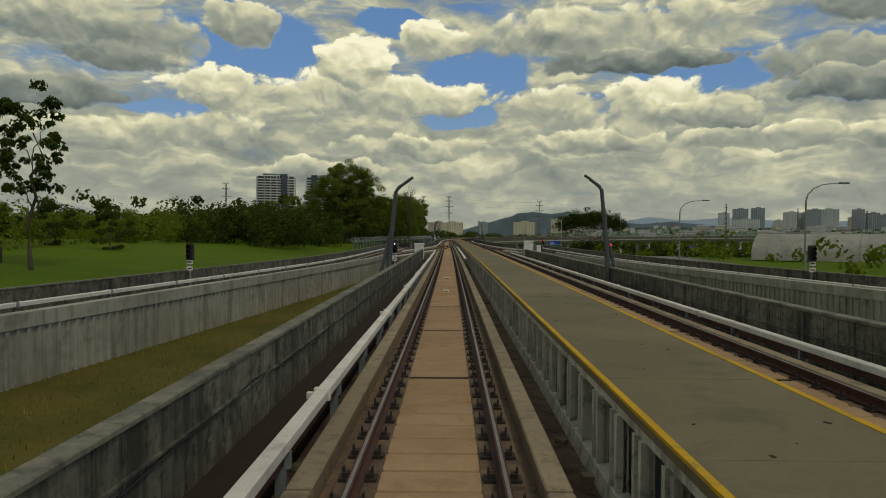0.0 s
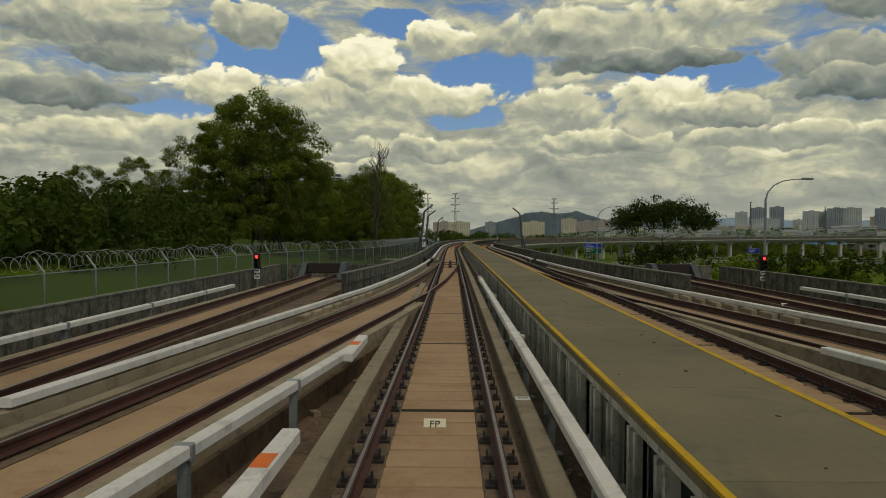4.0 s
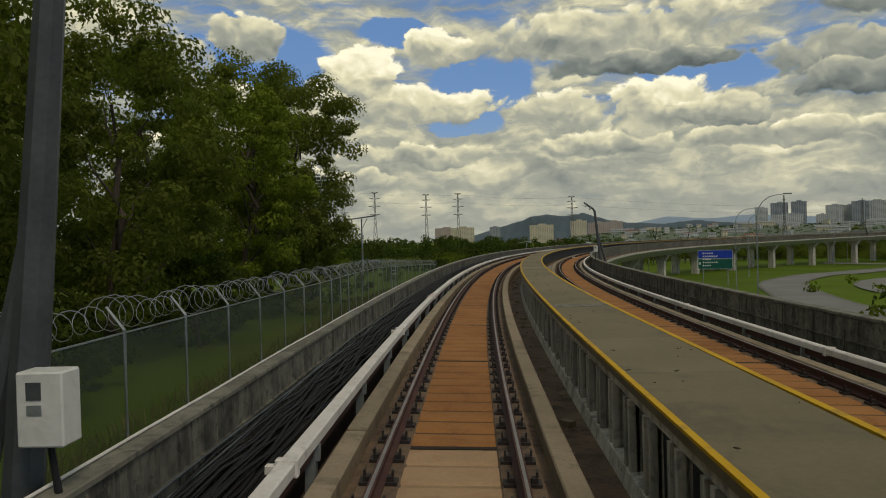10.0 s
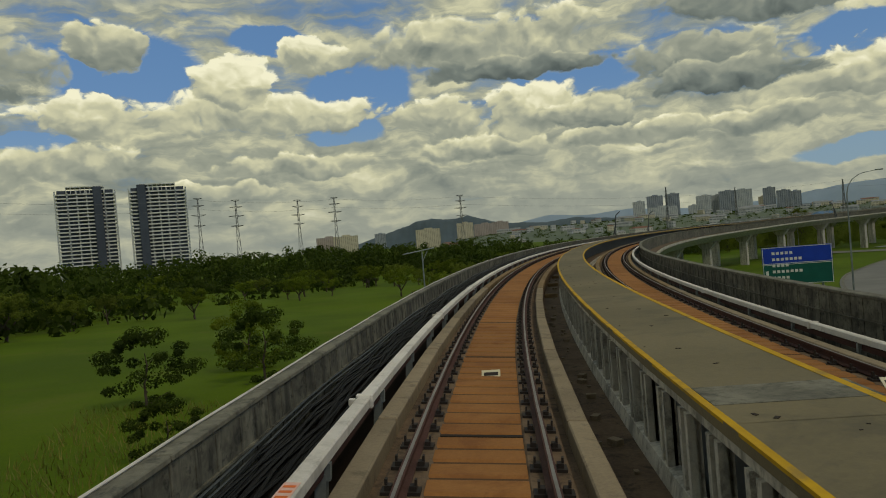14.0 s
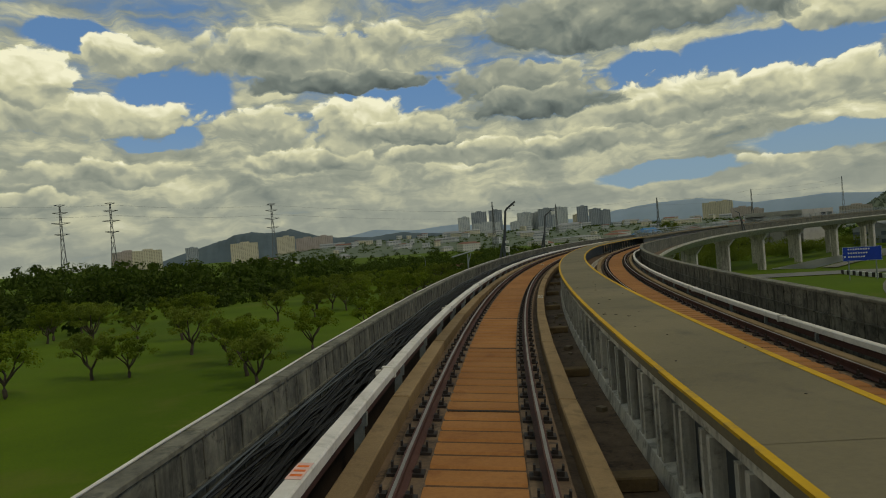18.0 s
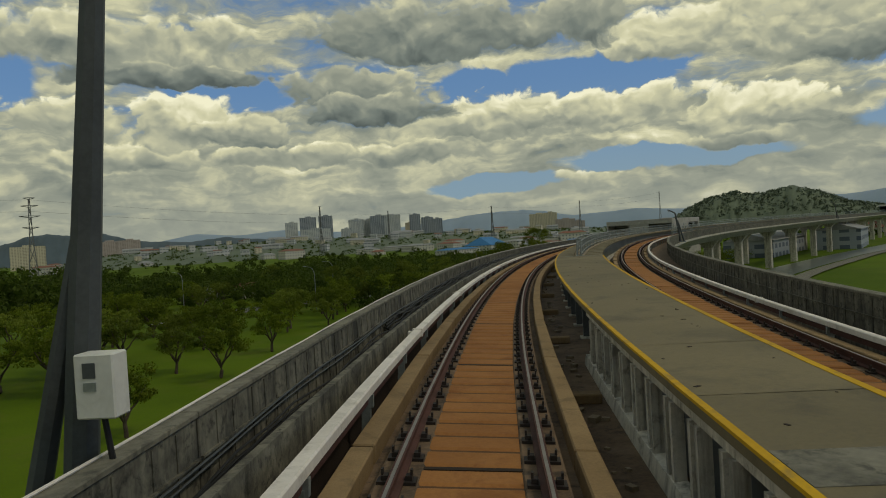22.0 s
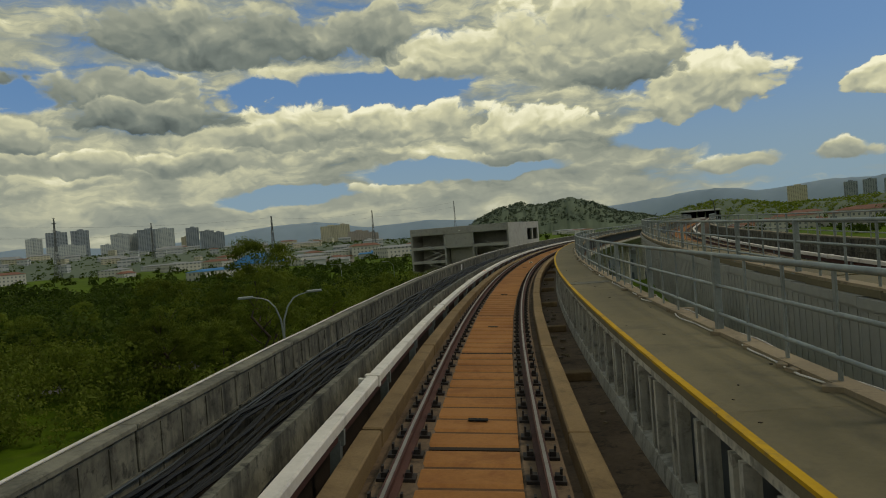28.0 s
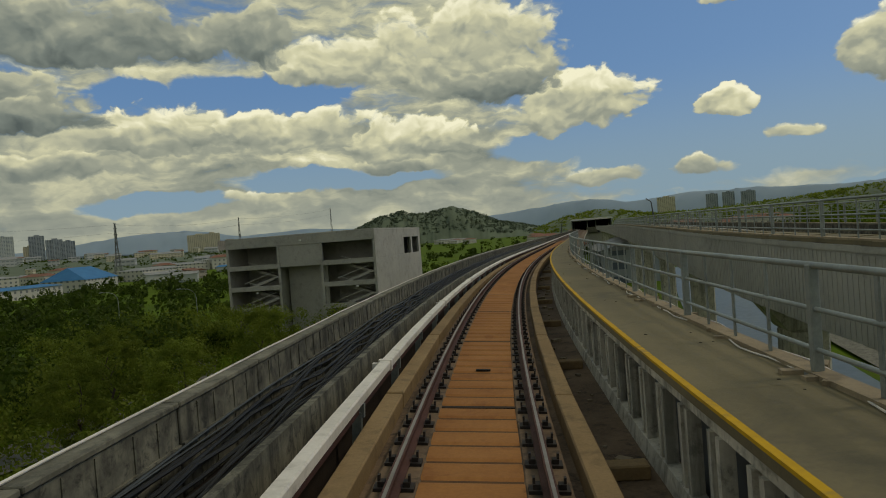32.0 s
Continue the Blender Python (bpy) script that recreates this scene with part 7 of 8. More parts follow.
ridge("town_rise", "gentle green rise carrying the low town", RISE_PTS, 1900, M_HILL, 1300, c=C13, seed=8, rough=0.02)
hill_trees("rise_trees", "dark trees between the low town roofs", RISE_PTS, 1900, 1300, C13, 900, 5.0, 3.4, M_LEAF, 63, f0=0.05, f1=0.6)
M_SHED = window_material("white_shed_wall", (0.50, 0.51, 0.50), (0.20, 0.22, 0.23), 6.0, 5.0, 0.7, 0.35)


def low_block(x, y, z, w, dep, h, turn, mat, roof_mat, label):
    root = empty("town_building", (x, y, z), label, "building", "low town")
    root.rotation_euler = (0, 0, turn)
    bm = bmesh.new()
    box(bm, -w / 2, w / 2, -dep / 2, dep / 2, -6, h)
    put("wall", bm, mat, root)
    bm = bmesh.new()
    a = [bm.verts.new(p) for p in ((-w / 2 - 0.6, -dep / 2 - 0.6, h), (w / 2 + 0.6, -dep / 2 - 0.6, h), (w / 2 + 0.6, dep / 2 + 0.6, h), (-w / 2 - 0.6, dep / 2 + 0.6, h))]
    t = [bm.verts.new(p) for p in ((-w / 2 - 0.6, 0, h + dep * 0.16), (w / 2 + 0.6, 0, h + dep * 0.16))]
    for q in ((a[0], a[1], t[1], t[0]), (a[2], a[3], t[0], t[1]), (a[1], a[2], t[1]), (a[3], a[0], t[0]), (a[3], a[2], a[1], a[0])):
        bm.faces.new(q)
    put("roof", bm, roof_mat, root)


r5 = np.random.default_rng(55)
for k in range(80):
    a = 13 + 33 * r5.random()
    f = 0.08 + 0.46 * r5.random()
    e = float(np.interp(a, *zip(*RISE_PTS)))
    h = (math.tan(radians(e)) * 1900 + 16.3) * math.sin(math.pi / 2 * f / 0.55)
    x, y = polar(a, 1900 - 715 + 1300 * f, C13)
    big = r5.random() < 0.35
    low_block(x, y, -14 + h, 18 + 30 * r5.random() if big else 8 + 10 * r5.random(), 16 if big else 8, 6 + 4 * r5.random(), -radians(a) + r5.normal() * 0.3, M_SHED if r5.random() < 0.7 else M_B3, M_ROOF2 if r5.random() < 0.75 else M_ROOF, "low white town building with pitched roof")
for k in range(70):
    a, d = 30 + 30 * r5.random(), 330 + 900 * r5.random() ** 0.8
    x, y = polar(a, d, (300.0, 560.0))
    low_block(x, y, ground_at(x, y), 8 + 9 * r5.random(), 7 + 3 * r5.random(), 3.5 + 2 * r5.random(), r5.random() * 3, M_SHED if r5.random() < 0.6 else M_B4, (M_ROOF2, M_ROOF, M_ROOF2, M_ROOFB)[int(r5.integers(4)) if r5.random() < 0.85 else 3], "low house with pitched roof among trees")
for x, y, w, d, h, t in ((354, 550, 60, 18, 6.5, 0.25), (392, 536, 40, 16, 8, 0.3)):
    low_block(x, y, ground_at(x, y), w, d, h, t, M_B2 if h > 6 else M_SHED, M_ROOF2, "grey storage shed beside the canal")

# ---------------------------------------------------------------- pieces of the line, laid one by one
def pieces(name, me, mats, places, parent, keep=300, near=None):
    """Lays alike pieces: up to keep of them as objects sharing one mesh, the rest joined."""
    near = near or (lambda i: i)
    order = sorted(range(len(places)), key=near)
    chosen = set(order[:keep])
    for i, m in enumerate(places):
        if i in chosen:
            ob = put_mesh(name, me, mats, parent)
            ob.matrix_basis = m
    rest = [m for i, m in enumerate(places) if i not in chosen]
    if rest:
        v = np.array([p.co for p in me.vertices])
        f = [tuple(p.vertices) for p in me.polygons]
        verts, faces = [], []
        for m in rest:
            a = np.array(m)
            o = len(verts)
            verts += list(v @ a[:3, :3].T + a[:3, 3])
            faces += [tuple(i + o for i in q) for q in f]
        tagged(from_lists(name + "_row", verts, faces, mats, parent), kind="stuff")


def mesh_of(name, fn):
    bm = bmesh.new()
    fn(bm)
    me = bpy.data.meshes.new(name)
    bm.to_mesh(me)
    bm.free()
    return me


PITCH = 6.6
# slab joints that are laid out, with even panels between
JOINT_AT = (-42.0, 12.2, 30.0, 35.75, 41.5, 48.6, 58.4, 69.0, 87.1, 147.6, 164.1, 170.0, 175.7, 183.3, 202.7, 220.8, 245.4, 263.6, 269.4, 279.7, 336.8, 342.9, 358.2, 375.2, 381.2, 386.9, 397.3, 415.2, 430.7, 436.6, 466.8, 470.5, 486.6, 535.4, 566.9, 571.8, 720.0)
JOINTS = []
for _a, _b in zip(JOINT_AT, JOINT_AT[1:]):
    _k = max(1, round((_b - _a) / 5.9))
    JOINTS += [(_a + (_b - _a) * i / _k, (_b - _a) / _k) for i in range(_k)]


def turn_of(off, s):
    return -math.atan((off(s + 1) - off(s - 1)) / 2)


def track_place(s, off, up, n=0.0, h=0.0, canted=True, length=0.0):
    """Pose of a piece that starts at s; long pieces lie along their chord."""
    q = s + length / 2
    c = cant(q) if canted else 0.0
    return frame_at(q, off(q), up(q), c, turn_of(off, q)) @ Matrix.Translation((n, -length / 2, h))


def deck_place(s, off, up=zero, length=2.95):
    q = s + length / 2
    return frame_at(q, off(q), up(q), None, turn_of(off, q)) @ Matrix.Translation((0, -length / 2, 0))


def walk_off(s):
    return float(np.interp(s, [0, 160, 215, 440, 480], [2.025, 2.035, 2.115, 2.125, 2.145]))


WALK_GAP = (1.66, 1.77, 2.13)   # from the right-hand track to the edge, along the line
SPLIT = 467.5   # where the walkway parts into two, one for each deck


def walk_edge(s):
    """Right edge of the walkway: shared by both tracks up to the split."""
    return right_off(s) - float(np.interp(s, [0, 160, 215], WALK_GAP)) if s < SPLIT else walk_off(s) + 1.50


def twin_off(s):
    """Left edge of the walkway on the climbing right-hand deck."""
    return right_off(s) - 3.62


def slab_mesh(bm):
    """A slab panel with shallow raised bands at the rail seats."""
    k = 10
    w = (PITCH - 0.07) / k
    box(bm, -0.54, 0.54, 0.03, PITCH - 0.07, -0.5, -0.212)
    ys, zs = [], []
    for i in range(k):
        for f, z in ((0.05, -0.209), (0.15, -0.188), (0.80, -0.188), (0.95, -0.209)):
            ys.append(0.02 + (i + f) * w)
            zs.append(z)
    box(bm, -0.545, 0.545, PITCH - 0.075, PITCH + 0.035, -0.5, -0.198)
    for f in bm.faces[-6:]:
        f.material_index = 2
    rows = [(bm.verts.new((-0.53, y, z)), bm.verts.new((0.53, y, z))) for y, z in zip(ys, zs)]
    for i, (p, q) in enumerate(zip(rows, rows[1:])):
        bm.faces.new((p[0], p[1], q[1], q[0])).material_index = 1 if i % 4 == 3 else 0


def kerb_mesh(bm):
    box(bm, -0.135, 0.135, 0.03, PITCH - 0.05, -0.5, -0.10, 0.018)


def clip_mesh(bm):
    box(bm, -0.20, 0.20, -0.09, 0.09, -0.19, -0.155)
    for sx in (-1, 1):
        box(bm, sx * 0.125 - 0.035, sx * 0.125 + 0.035, -0.05, 0.05, -0.155, -0.105)
        box(bm, sx * 0.15 - 0.012, sx * 0.15 + 0.012, -0.03, 0.03, -0.105, -0.045)


def cover_mesh(bm):
    L = 9.9
    prof = cover_profile(0)
    a = [bm.verts.new((x, 0.01, z)) for x, z in prof]
    b = [bm.verts.new((x, L - 0.01, z)) for x, z in prof]
    bm.faces.new(a)
    bm.faces.new(b[::-1])
    for i in range(len(prof)):
        j = (i + 1) % len(prof)
        bm.faces.new((a[i], b[i], b[j], a[j]))


def strap_mesh(bm):
    box(bm, -0.115, 0.115, -0.05, 0.05, 0.04, 0.222, 0.01)
    box(bm, -0.22, -0.10, -0.04, 0.04, 0.06, 0.16, 0.01)


def bracket_mesh(bm):
    box(bm, -0.06, 0.06, -0.06, 0.06, -0.75, -0.05)
    box(bm, -0.16, 0.16, -0.10, 0.10, -0.75, -0.66)
    box(bm, -0.10, 0.10, -0.04, 0.04, -0.12, 0.06)


me_slab, me_slab2 = mesh_of("slab_panel", slab_mesh), mesh_of("slab_panel", slab_mesh)
me_kerb, me_kerb2 = mesh_of("kerb_block", kerb_mesh), mesh_of("kerb_block", kerb_mesh)
me_clip, me_cover, me_strap, me_bracket = mesh_of("rail_clip", clip_mesh), mesh_of("third_rail_cover", cover_mesh), mesh_of("cover_strap", strap_mesh), mesh_of("cover_bracket", bracket_mesh)

for root, off, up, spans in ((track_left, zero, zero, SPANS_L), (track_right, right_off, right_up, SPANS_R)):
    left = root is track_left
    js = [s for s, _ in JOINTS]
    for sel, me, mt in ((lambda s: s < 198, me_slab, (M_SLAB, M_JOINT_PALE, M_GAP)), (lambda s: s >= 198, me_slab2, (M_SLAB_RUST, M_JOINT, M_GAP))):
        pieces("slab_panel", me, mt, [track_place(s, off, up, length=L) @ Matrix.Diagonal((1, L / PITCH, 1, 1)) for s, L in JOINTS if sel(s)], root)
    for side in (-1, 1):
        ks = [s for s in js if not (107 < s < 140 and ((side < 0) == left))]
        for sel, me, mt in ((lambda s: s < 300, me_kerb, M_KERB), (lambda s: s >= 300, me_kerb2, M_KERB_TAN)):
            pieces("kerb_block", me, mt, [track_place(s + 0.4, off, up, side * 1.275, length=L) @ Matrix.Diagonal((1, L / PITCH, 1, 1)) for s, L in JOINTS if sel(s) and s in ks], root)
    cl = [track_place(s, off, up, r) for s in np.arange(-12, 700 if left else 520, PITCH / 9) for r in (-0.755, 0.755)]
    pieces("rail_clip", me_clip, M_CLIP, cl, root, 240, lambda i: abs(i - 160))
    cov, strap, brk = [], [], []
    for a, b, side in spans:
        s = a
        while s + 9.9 <= min(b, 760) + 5:
            cov.append((s, side))
            strap.append(track_place(s, off, up, side * COVER_N) @ Matrix.Diagonal((-side, 1, 1, 1)))
            s += 9.9
        brk += [track_place(q, off, up, side * COVER_N) for q in np.arange(a + 1, min(b, 640), 3.3)]
    for s, side in cov:
        sweep("third_rail_cover", s + 0.01, s + 9.89, cover_profile(side * COVER_N), M_COVER, root, off, up, True, 2.0)
    pieces("cover_strap", me_strap, M_COVER, strap, root)
    pieces("cover_bracket", me_bracket, M_STEEL, brk, root, 120)
    sweep("far_cover", 755, LINE_END, cover_profile((-1 if left else 1) * COVER_N), M_COVER, root, off, up, True, label="white conductor rail cover")

# ramps at the ends of the covers: pale nose blocks with an orange patch
for s, n in ((111.0, COVER_N), (62.5, COVER_N), (83.6, -COVER_N), (90.6, -1.72)):
    bm = bmesh.new()
    box(bm, -0.11, 0.11, -1.1, 1.1, 0.03, 0.212, 0.025, frame_at(s, n, 0.0))
    nose = tagged(put("cover_end_ramp", bm, M_COVER), "white end ramp of the conductor rail cover", "rail cover", "cover end ramps")
    bm = bmesh.new()
    box(bm, -0.09, 0.09, -0.2, 0.2, 0.211, 0.217, 0.0, frame_at(s, n, 0.0))
    put("warning_patch", bm, M_ORANGE, nose)


# parapets
def panel_mesh(bm):
    box(bm, -0.11, 0.11, 0.012, 2.938, -1.1, 0.46, 0.012)
    for y in (0.55, 1.1, 1.85, 2.4):
        box(bm, 0.11, 0.125, y - 0.02, y + 0.02, -0.7, 0.42)
    box(bm, 0.11, 0.15, 0.03, 2.9, -0.04, -0.01)


def cap_mesh(bm):
    box(bm, -0.14, 0.14, 0.006, 2.944, 0.46, 0.535, 0.014)


me_panel, me_cap = mesh_of("parapet_panel", panel_mesh), mesh_of("parapet_cap", cap_mesh)


def left_panel(bm):
    box(bm, -0.09, 0.09, 0.010, 2.35, -0.8, 0.824, 0.010)
    for y in (0.44, 0.88, 1.48, 1.92):
        box(bm, 0.09, 0.102, y - 0.016, y + 0.016, -0.1, 0.79)
    box(bm, 0.09, 0.122, 0.024, 2.33, 0.424, 0.448)


me_left, me_left_cap = mesh_of("parapet_panel", left_panel), mesh_of("parapet_cap", lambda bm: box(bm, -0.115, 0.115, 0.005, 2.355, 0.824, 0.884, 0.011))


par_l = empty("parapet_left", label="stained grey concrete parapet of joined panels", category="parapet", kind="structure")
par_r = empty("parapet_right", label="stained dark concrete parapet beyond the second track", category="parapet", kind="structure")
PL = [s for s in np.arange(-40, LINE_END - 3, 2.36) if not 64.5 < s < 102.5]
pieces("parapet_panel", me_left, M_WALL, [deck_place(s, par_off, par_up, length=2.36) for s in PL], par_l, 270, lambda i: i)
pieces("parapet_cap", me_left_cap, M_CAP, [deck_place(s, par_off, par_up, length=2.36) for s in PL], par_l, 270, lambda i: i)
def right_base(s):
    return right_up(s) + float(np.interp(s, [425, 475], [0.25, 0.0]))


PR = [s for s in np.arange(-40, LINE_END - 3, 2.95) if not 71.5 < s < 102.5]
pieces("parapet_panel", me_panel, M_WALL, [deck_place(s, right_par, right_base) @ Matrix.Rotation(math.pi, 4, "Z") @ Matrix.Translation((0, -2.95, 0)) for s in PR], par_r, 200, lambda i: i)
pieces("parapet_cap", me_cap, M_CAP, [deck_place(s, right_par, right_base) for s in PR], par_r, 200, lambda i: i)
# inner edge wall and rail of the parting right-hand deck
inner = empty("parapet_right_inner", label="pale concrete edge beam of the climbing right-hand deck", category="parapet", kind="structure")
PI = [s for s in np.arange(474, LINE_END - 3, 2.95)]


def edge_mesh(bm):
    box(bm, -0.10, 0.10, 0.012, 2.938, -2.0, 0.52, 0.012)
    box(bm, -0.15, -0.10, 0.012, 2.938, 0.36, 0.52)
    for i in range(9):
        box(bm, -0.112, -0.10, 0.10 + i * 0.32, 0.24 + i * 0.32, -1.95, 0.30)


pieces("edge_panel", mesh_of("edge_panel", edge_mesh), M_BLDG, [deck_place(s, lambda q: twin_off(q) + 0.06, right_up) for s in PI], inner, 60)


# walkway
def walk_mesh(w, w1=None):
    def fn(bm):
        for v in box(bm, 0, w, 0.004, 2.946, 0.53, 0.648):
            if v.co.x > 0 and v.co.y > 1:
                v.co.x = w1 or w
    return fn


walkway = empty("walkway", label="grey-brown concrete evacuation walkway with yellow edges", category="walkway", kind="structure")
WS = [s for s in np.arange(-39, 700, 2.95)]
W_STRAIGHT, W_CURVE = walk_edge(100) - walk_off(100), walk_edge(300) - walk_off(300)
me_w0, me_w1, me_w2 = mesh_of("walkway_panel", walk_mesh(W_STRAIGHT)), mesh_of("walkway_panel", walk_mesh(W_CURVE)), mesh_of("walkway_panel", walk_mesh(1.50))
pieces("walkway_panel", me_w0, M_WALK, [deck_place(s, walk_off) for s in WS if s < 186], walkway)
pieces("walkway_panel", me_w1, M_WALK, [deck_place(s, walk_off) for s in WS if 186 <= s < 420], walkway)
for s in [s for s in WS if 420 <= s < 466]:
    e = min(s + 2.95, SPLIT - 0.1)
    put_mesh("walkway_panel", mesh_of("walkway_panel", walk_mesh(walk_edge(s) - walk_off(s), walk_edge(e) - walk_off(e))), M_WALK, walkway).matrix_basis = deck_place(s, walk_off)
pieces("walkway_panel", me_w2, M_WALK, [deck_place(s, walk_off) for s in WS if s >= 466], walkway)
pieces("walkway_panel", me_w2, M_WALK, [deck_place(s, twin_off, right_up) for s in np.arange(SPLIT, 760, 2.95)], walkway)
sweep("yellow_edge", LINE_START, 700, rect(-0.006, 0.068, 0.622, 0.655), M_YELLOW, walkway, walk_off, label="yellow painted edge")
sweep("yellow_edge", LINE_START, SPLIT - 0.1, rect(-0.078, 0.012, 0.60, 0.655), M_YELLOW, walkway, walk_edge, label="yellow painted edge")
sweep("walkway_beam", LINE_START, 439, rect(0.08, 0.30, 0.36, 0.53), M_FASCIA, walkway, walk_off)
sweep("walkway_beam", 467.6, 700, rect(0.08, 0.30, 0.36, 0.53), M_FASCIA, walkway, walk_off)
sweep("walkway_sill", LINE_START, 439, [(-0.02, -0.75), (0.02, -0.52), (0.18, -0.50), (0.30, -0.75)], M_FASCIA, walkway, walk_off, label="sloping concrete sill")
sweep("walkway_sill", 467.6, 700, [(-0.02, -0.75), (0.02, -0.52), (0.18, -0.50), (0.30, -0.75)], M_FASCIA, walkway, walk_off, label="sloping concrete sill")
# added dark boards give the shade in the openings under the walkway
sweep("shade_board", LINE_START, 439, rect(2.50, 2.56, -0.75, 0.36), M_MAST, walkway, label="dark board standing for shade behind the posts")
sweep("shade_board", 467.6, 700, rect(2.50, 2.56, -0.75, 0.36), M_MAST, walkway, label="dark board standing for shade behind the posts")
for s, nm in ((29.5, 2.0), (147, 1.9), (211.5, 1.9), (277.6, 1.9), (428.0, 1.9), (63.5, 1.9), (547.5, 1.75), (578, 1.75), (467.4, 3.0)):
    bm = bmesh.new()
    box(bm, 0.06, nm - 0.36, -0.35, 0.35, 0.648, 0.654, 0.0, frame_at(s, walk_off(s) + 0.02))
    put("joint_plate", bm, M_CAP, walkway, "bare grey joint plate")


def post_mesh(bm):
    for y in (0.0, 0.24):
        box(bm, 0.04, 0.16, y, y + 0.10, -0.70, 0.36)
    box(bm, 0.12, 0.18, 0.0, 0.34, -0.70, 0.36)


me_post = mesh_of("fascia_post", post_mesh)
pieces("fascia_post", me_post, M_FASCIA, [frame_at(s, walk_off(s)) for s in np.arange(-12, 690, 0.98) if not 438 < s < 467.6], walkway, 300, lambda i: abs(i - 150))
sweep("steel_stringer", 439, 467.5, rect(0.42, 0.54, 0.33, 0.53), M_MAST, walkway, walk_off, label="dark steel stringer")
for s in np.arange(440.2, 467, 2.6):
    bm = bmesh.new()
    box(bm, 2.45, 2.63, -0.09, 0.09, -0.75, 0.53, 0.01, frame_at(s))
    box(bm, 2.16, 3.66, -0.06, 0.06, 0.41, 0.53, 0.01, frame_at(s))
    box(bm, 3.34, 3.50, -0.09, 0.09, -0.75, 0.53, 0.01, frame_at(s))
    put("steel_leg", bm, M_MAST, walkway, "dark steel walkway leg")
    bm = bmesh.new()
    box(bm, 2.36, 2.72, -0.2, 0.2, -0.745, -0.68, 0.01, frame_at(s))
    put("leg_foot", bm, M_FASCIA, walkway)


# railings
def rail_run(name, label, s0, s1, off, up, step=1.15, group="walkway railings"):
    """Steel railing: heavy posts every fourth bay, flat balusters between, three tubes and a mortar kerb."""
    root = empty(name, label=label, category="railing", group=group)
    for k, s in enumerate(np.arange(s0, s1, step)):
        m = frame_at(s, off(s), up(s))
        bm = bmesh.new()
        if k % 4 == 0:
            box(bm, -0.05, 0.05, -0.05, 0.05, 0, 1.10, 0.012, m)
        else:
            box(bm, -0.012, 0.012, -0.032, 0.032, 0, 1.07, 0.005, m)
        post = put("railing_post", bm, M_STEEL, root)
        if k % 4 == 0:
            bm = bmesh.new()
            box(bm, -0.10, 0.10, -0.10, 0.10, 0, 0.028, 0.0, m)
            put("foot_plate", bm, M_STEEL, post)
    for z, r in ((1.09, 0.036), (0.66, 0.027), (0.26, 0.027)):
        ring = [(r * math.cos(a * math.pi / 4), z + r * math.sin(a * math.pi / 4)) for a in range(8)]
        sweep("rail_bar", s0, s1, ring, M_STEEL, root, off, up, step=1.5, smooth=True)
    sweep("toe_kerb", s0, s1, rect(-0.10, 0.12, -0.02, 0.05), M_KERB, root, off, up, label="rough pale mortar kerb")
    return root


FRONT = 3.46   # line of the railing on the left walkway
rail_run("walkway_railing", "galvanised steel railing along the walkway edge", SPLIT + 0.9, 690, lambda s: FRONT, lambda s: 0.65)
rail_run("deck_railing", "galvanised steel railing on the climbing second deck", SPLIT + 0.9, 760, lambda s: twin_off(s) + 0.12, lambda s: right_up(s) + 0.65)
rail_run("outer_railing", "galvanised steel railing on the far parapet", 520, 900, right_par, lambda s: right_up(s) + 0.5, 2.0)
# rounded end return that joins the two railings
end = empty("railing_return", label="curved galvanised end return of the railing", category="railing", group="walkway railings")
back_n = twin_off(SPLIT + 0.9) + 0.12
for z, r in ((1.74, 0.036), (1.31, 0.027), (0.91, 0.027)):
    bm = bmesh.new()
    tube(bm, [spot(SPLIT + 1.2, FRONT, z), spot(SPLIT + 0.25, FRONT + 0.01, z), spot(SPLIT + 0.06, FRONT + 0.07, z), spot(SPLIT, (FRONT + back_n) / 2, z), spot(SPLIT + 0.06, back_n - 0.06, z), spot(SPLIT + 0.25, back_n, z), spot(SPLIT + 1.2, back_n, z)], r, 8)
    put("rail_bar", bm, M_STEEL, end, smooth=True)
for n in (FRONT, back_n):
    bm = bmesh.new()
    tube(bm, [spot(SPLIT + 0.1, n, 0.65), spot(SPLIT + 0.1, n, 1.74)], 0.038, 8)
    post = put("railing_post", bm, M_STEEL, end)
    bm = bmesh.new()
    box(bm, -0.12, 0.12, -0.12, 0.12, 0.65, 0.68, 0, frame_at(SPLIT + 0.1, n))
    put("foot_plate", bm, M_STEEL, post)

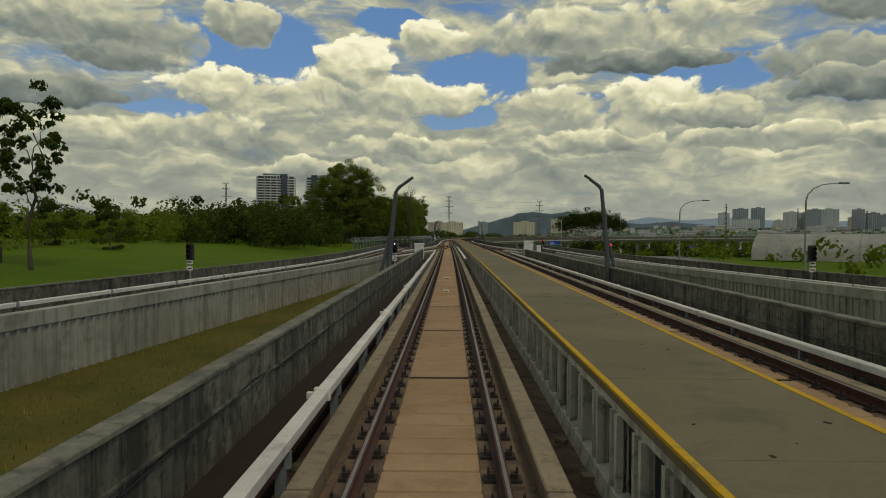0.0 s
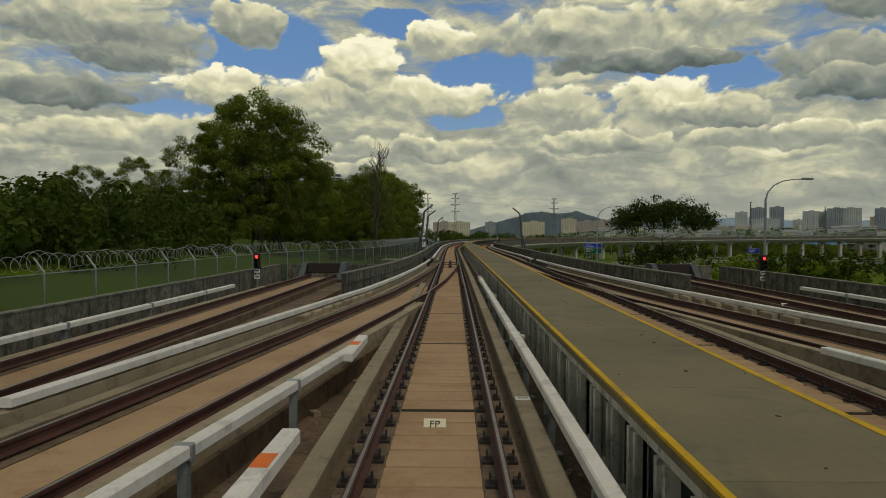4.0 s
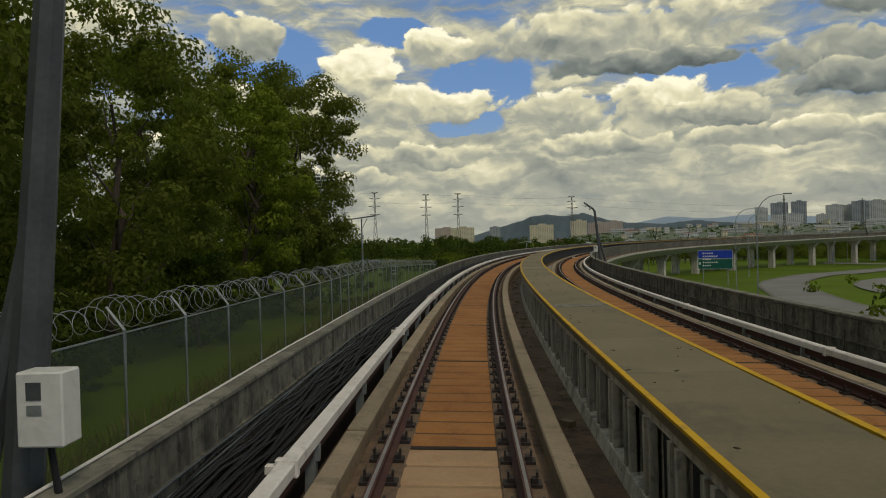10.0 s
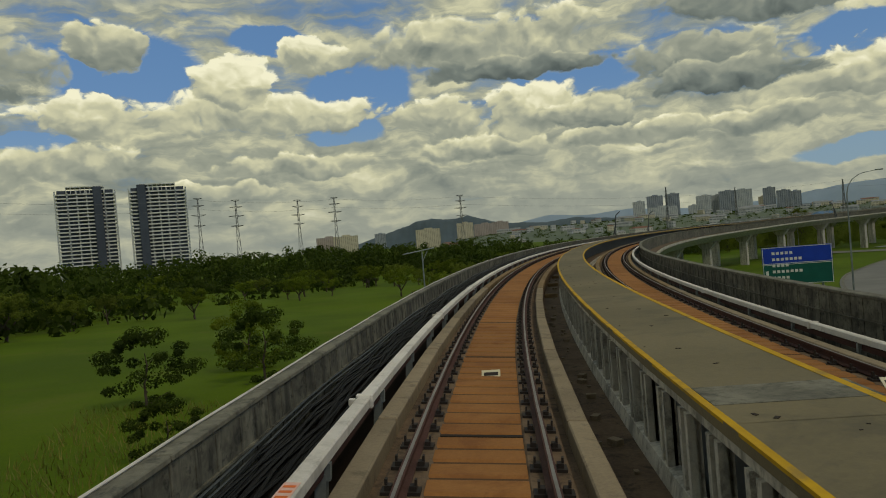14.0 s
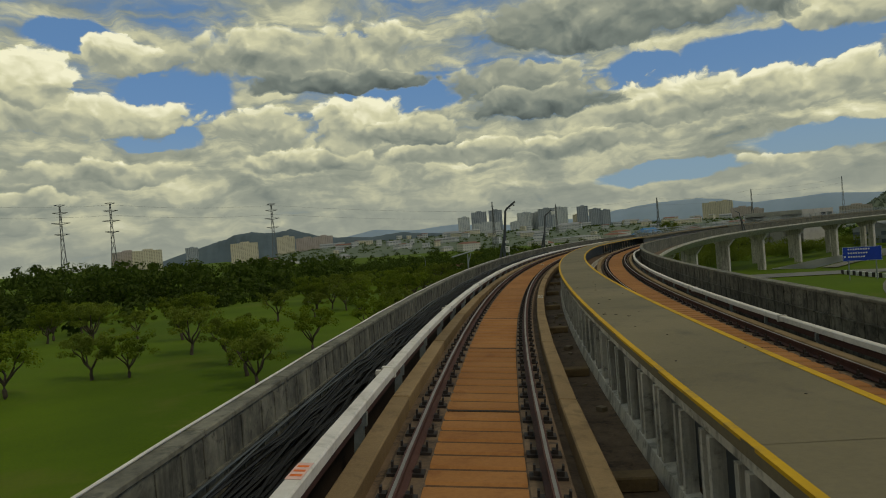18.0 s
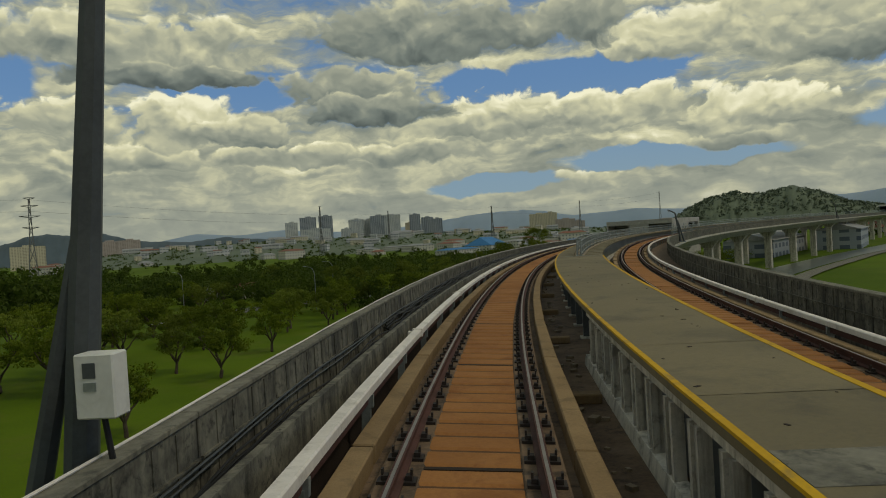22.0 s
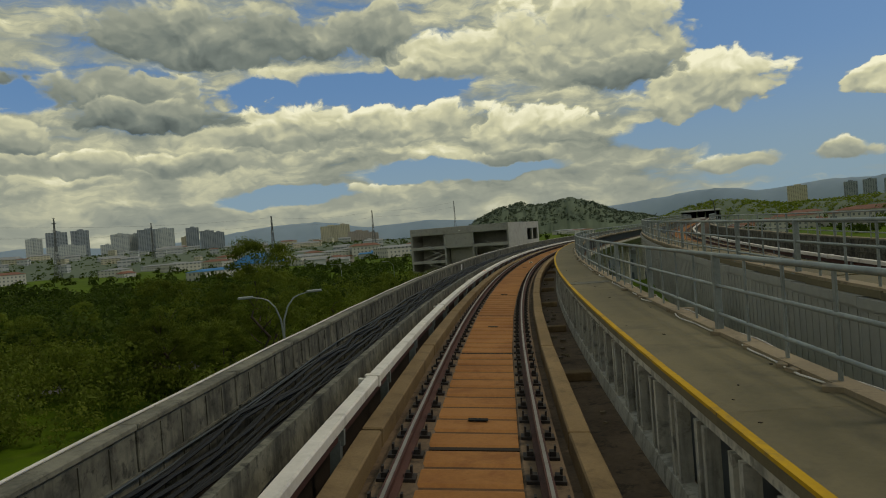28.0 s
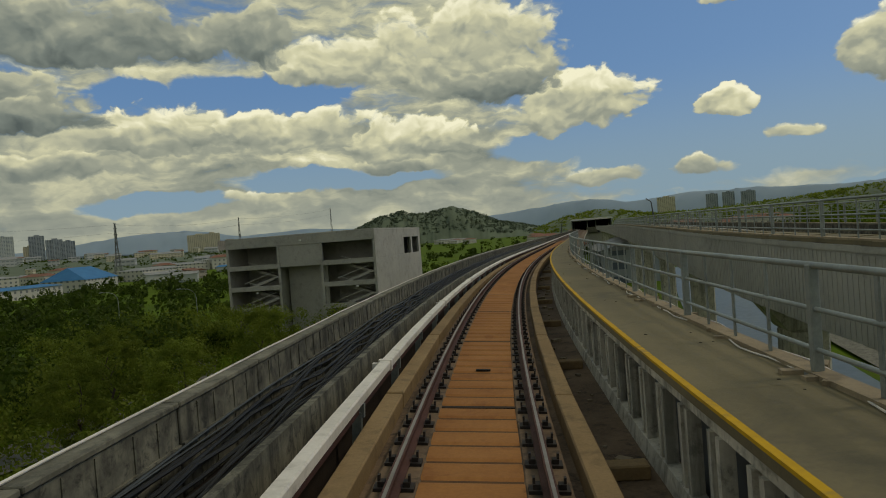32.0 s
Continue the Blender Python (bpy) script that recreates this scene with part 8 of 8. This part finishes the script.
# cross beams and rubble on the deck beside the walkway, thin conduit on the parapet
cross = mesh_of("cross_beam", lambda bm: box(bm, 1.43, 2.02, -0.14, 0.14, -0.74, -0.56, 0.02))
pieces("cross_beam", cross, M_KERB_TAN, [frame_at(s) for s in np.arange(303.5, 640, PITCH)], viaduct)
r6 = np.random.default_rng(66)
bm = bmesh.new()
for k in range(900):
    s = -8 + 650 * r6.random()
    n = (1.46 + 0.5 * r6.random()) if r6.random() < 0.65 else -(1.75 + 0.7 * r6.random())
    w = 0.02 + 0.06 * r6.random() ** 2
    box(bm, -w, w, -w * 1.4, w * 1.4, -w * 0.6, w * 0.7, 0, frame_at(s, n, -0.735 + w * 0.5, None, r6.random() * 3))
tagged(put("deck_rubble", bm, M_KERB), "small lumps of rubble and dirt on the deck", "rubble", kind="stuff")
ring = [(-0.08 + 0.013 * math.cos(a * math.pi / 3), 0.899 + 0.014 * math.sin(a * math.pi / 3)) for a in range(6)]
sweep("cap_conduit", 120, 690, ring, M_COVER, cables, par_off, lambda s: par_up(s) + 0.006 * math.sin(s * 1.3), step=1.6, label="thin pale conduit on the parapet top")

# conduits wandering along the foot of the railings
for k, (n, h, amp, s0, s1) in enumerate(((3.36, 0.672, 0.05, 469, 688), (3.60, 0.69, 0.03, 469, 688))):
    ring = [(n + 0.011 * math.cos(a * math.pi / 3), h - 0.008 + 0.011 * math.sin(a * math.pi / 3)) for a in range(6)]
    sweep("rail_conduit", s0, s1, ring, M_COVER, walkway, lambda s, k=k, amp=amp: amp * math.sin(s * (1.7 + 0.4 * k)) + amp * 0.6 * math.sin(s * 4.1 + k), zero, step=0.35, label="thin grey conduit")
bm = bmesh.new()
for k in range(520):
    s = 468.5 + 218 * r6.random()
    w = 0.03 + 0.05 * r6.random()
    box(bm, -w, w, -w * 1.6, w * 1.6, -0.03, w * 0.5, 0, frame_at(s, 3.46 + 0.08 * r6.normal(), 0.66, None, r6.random() * 3))
tagged(put("mortar_lumps", bm, M_KERB, walkway, "rough pale mortar along the railing foot"), kind="stuff")
# dark grit and droppings on the walkway
bm = bmesh.new()
for k in range(760):
    s = -8 + 680 * r6.random()
    lo, hi = walk_off(s) + 0.12, walk_edge(s) - 0.12
    w = 0.006 + 0.016 * r6.random() ** 2
    box(bm, -w, w, -w * 1.8, w * 1.8, 0.0, 0.006, 0, frame_at(s, lo + (hi - lo) * r6.random(), 0.6475, None, r6.random() * 3))
tagged(put("walkway_grit", bm, M_GAP, walkway, "dark specks of grit on the walkway"), kind="stuff")
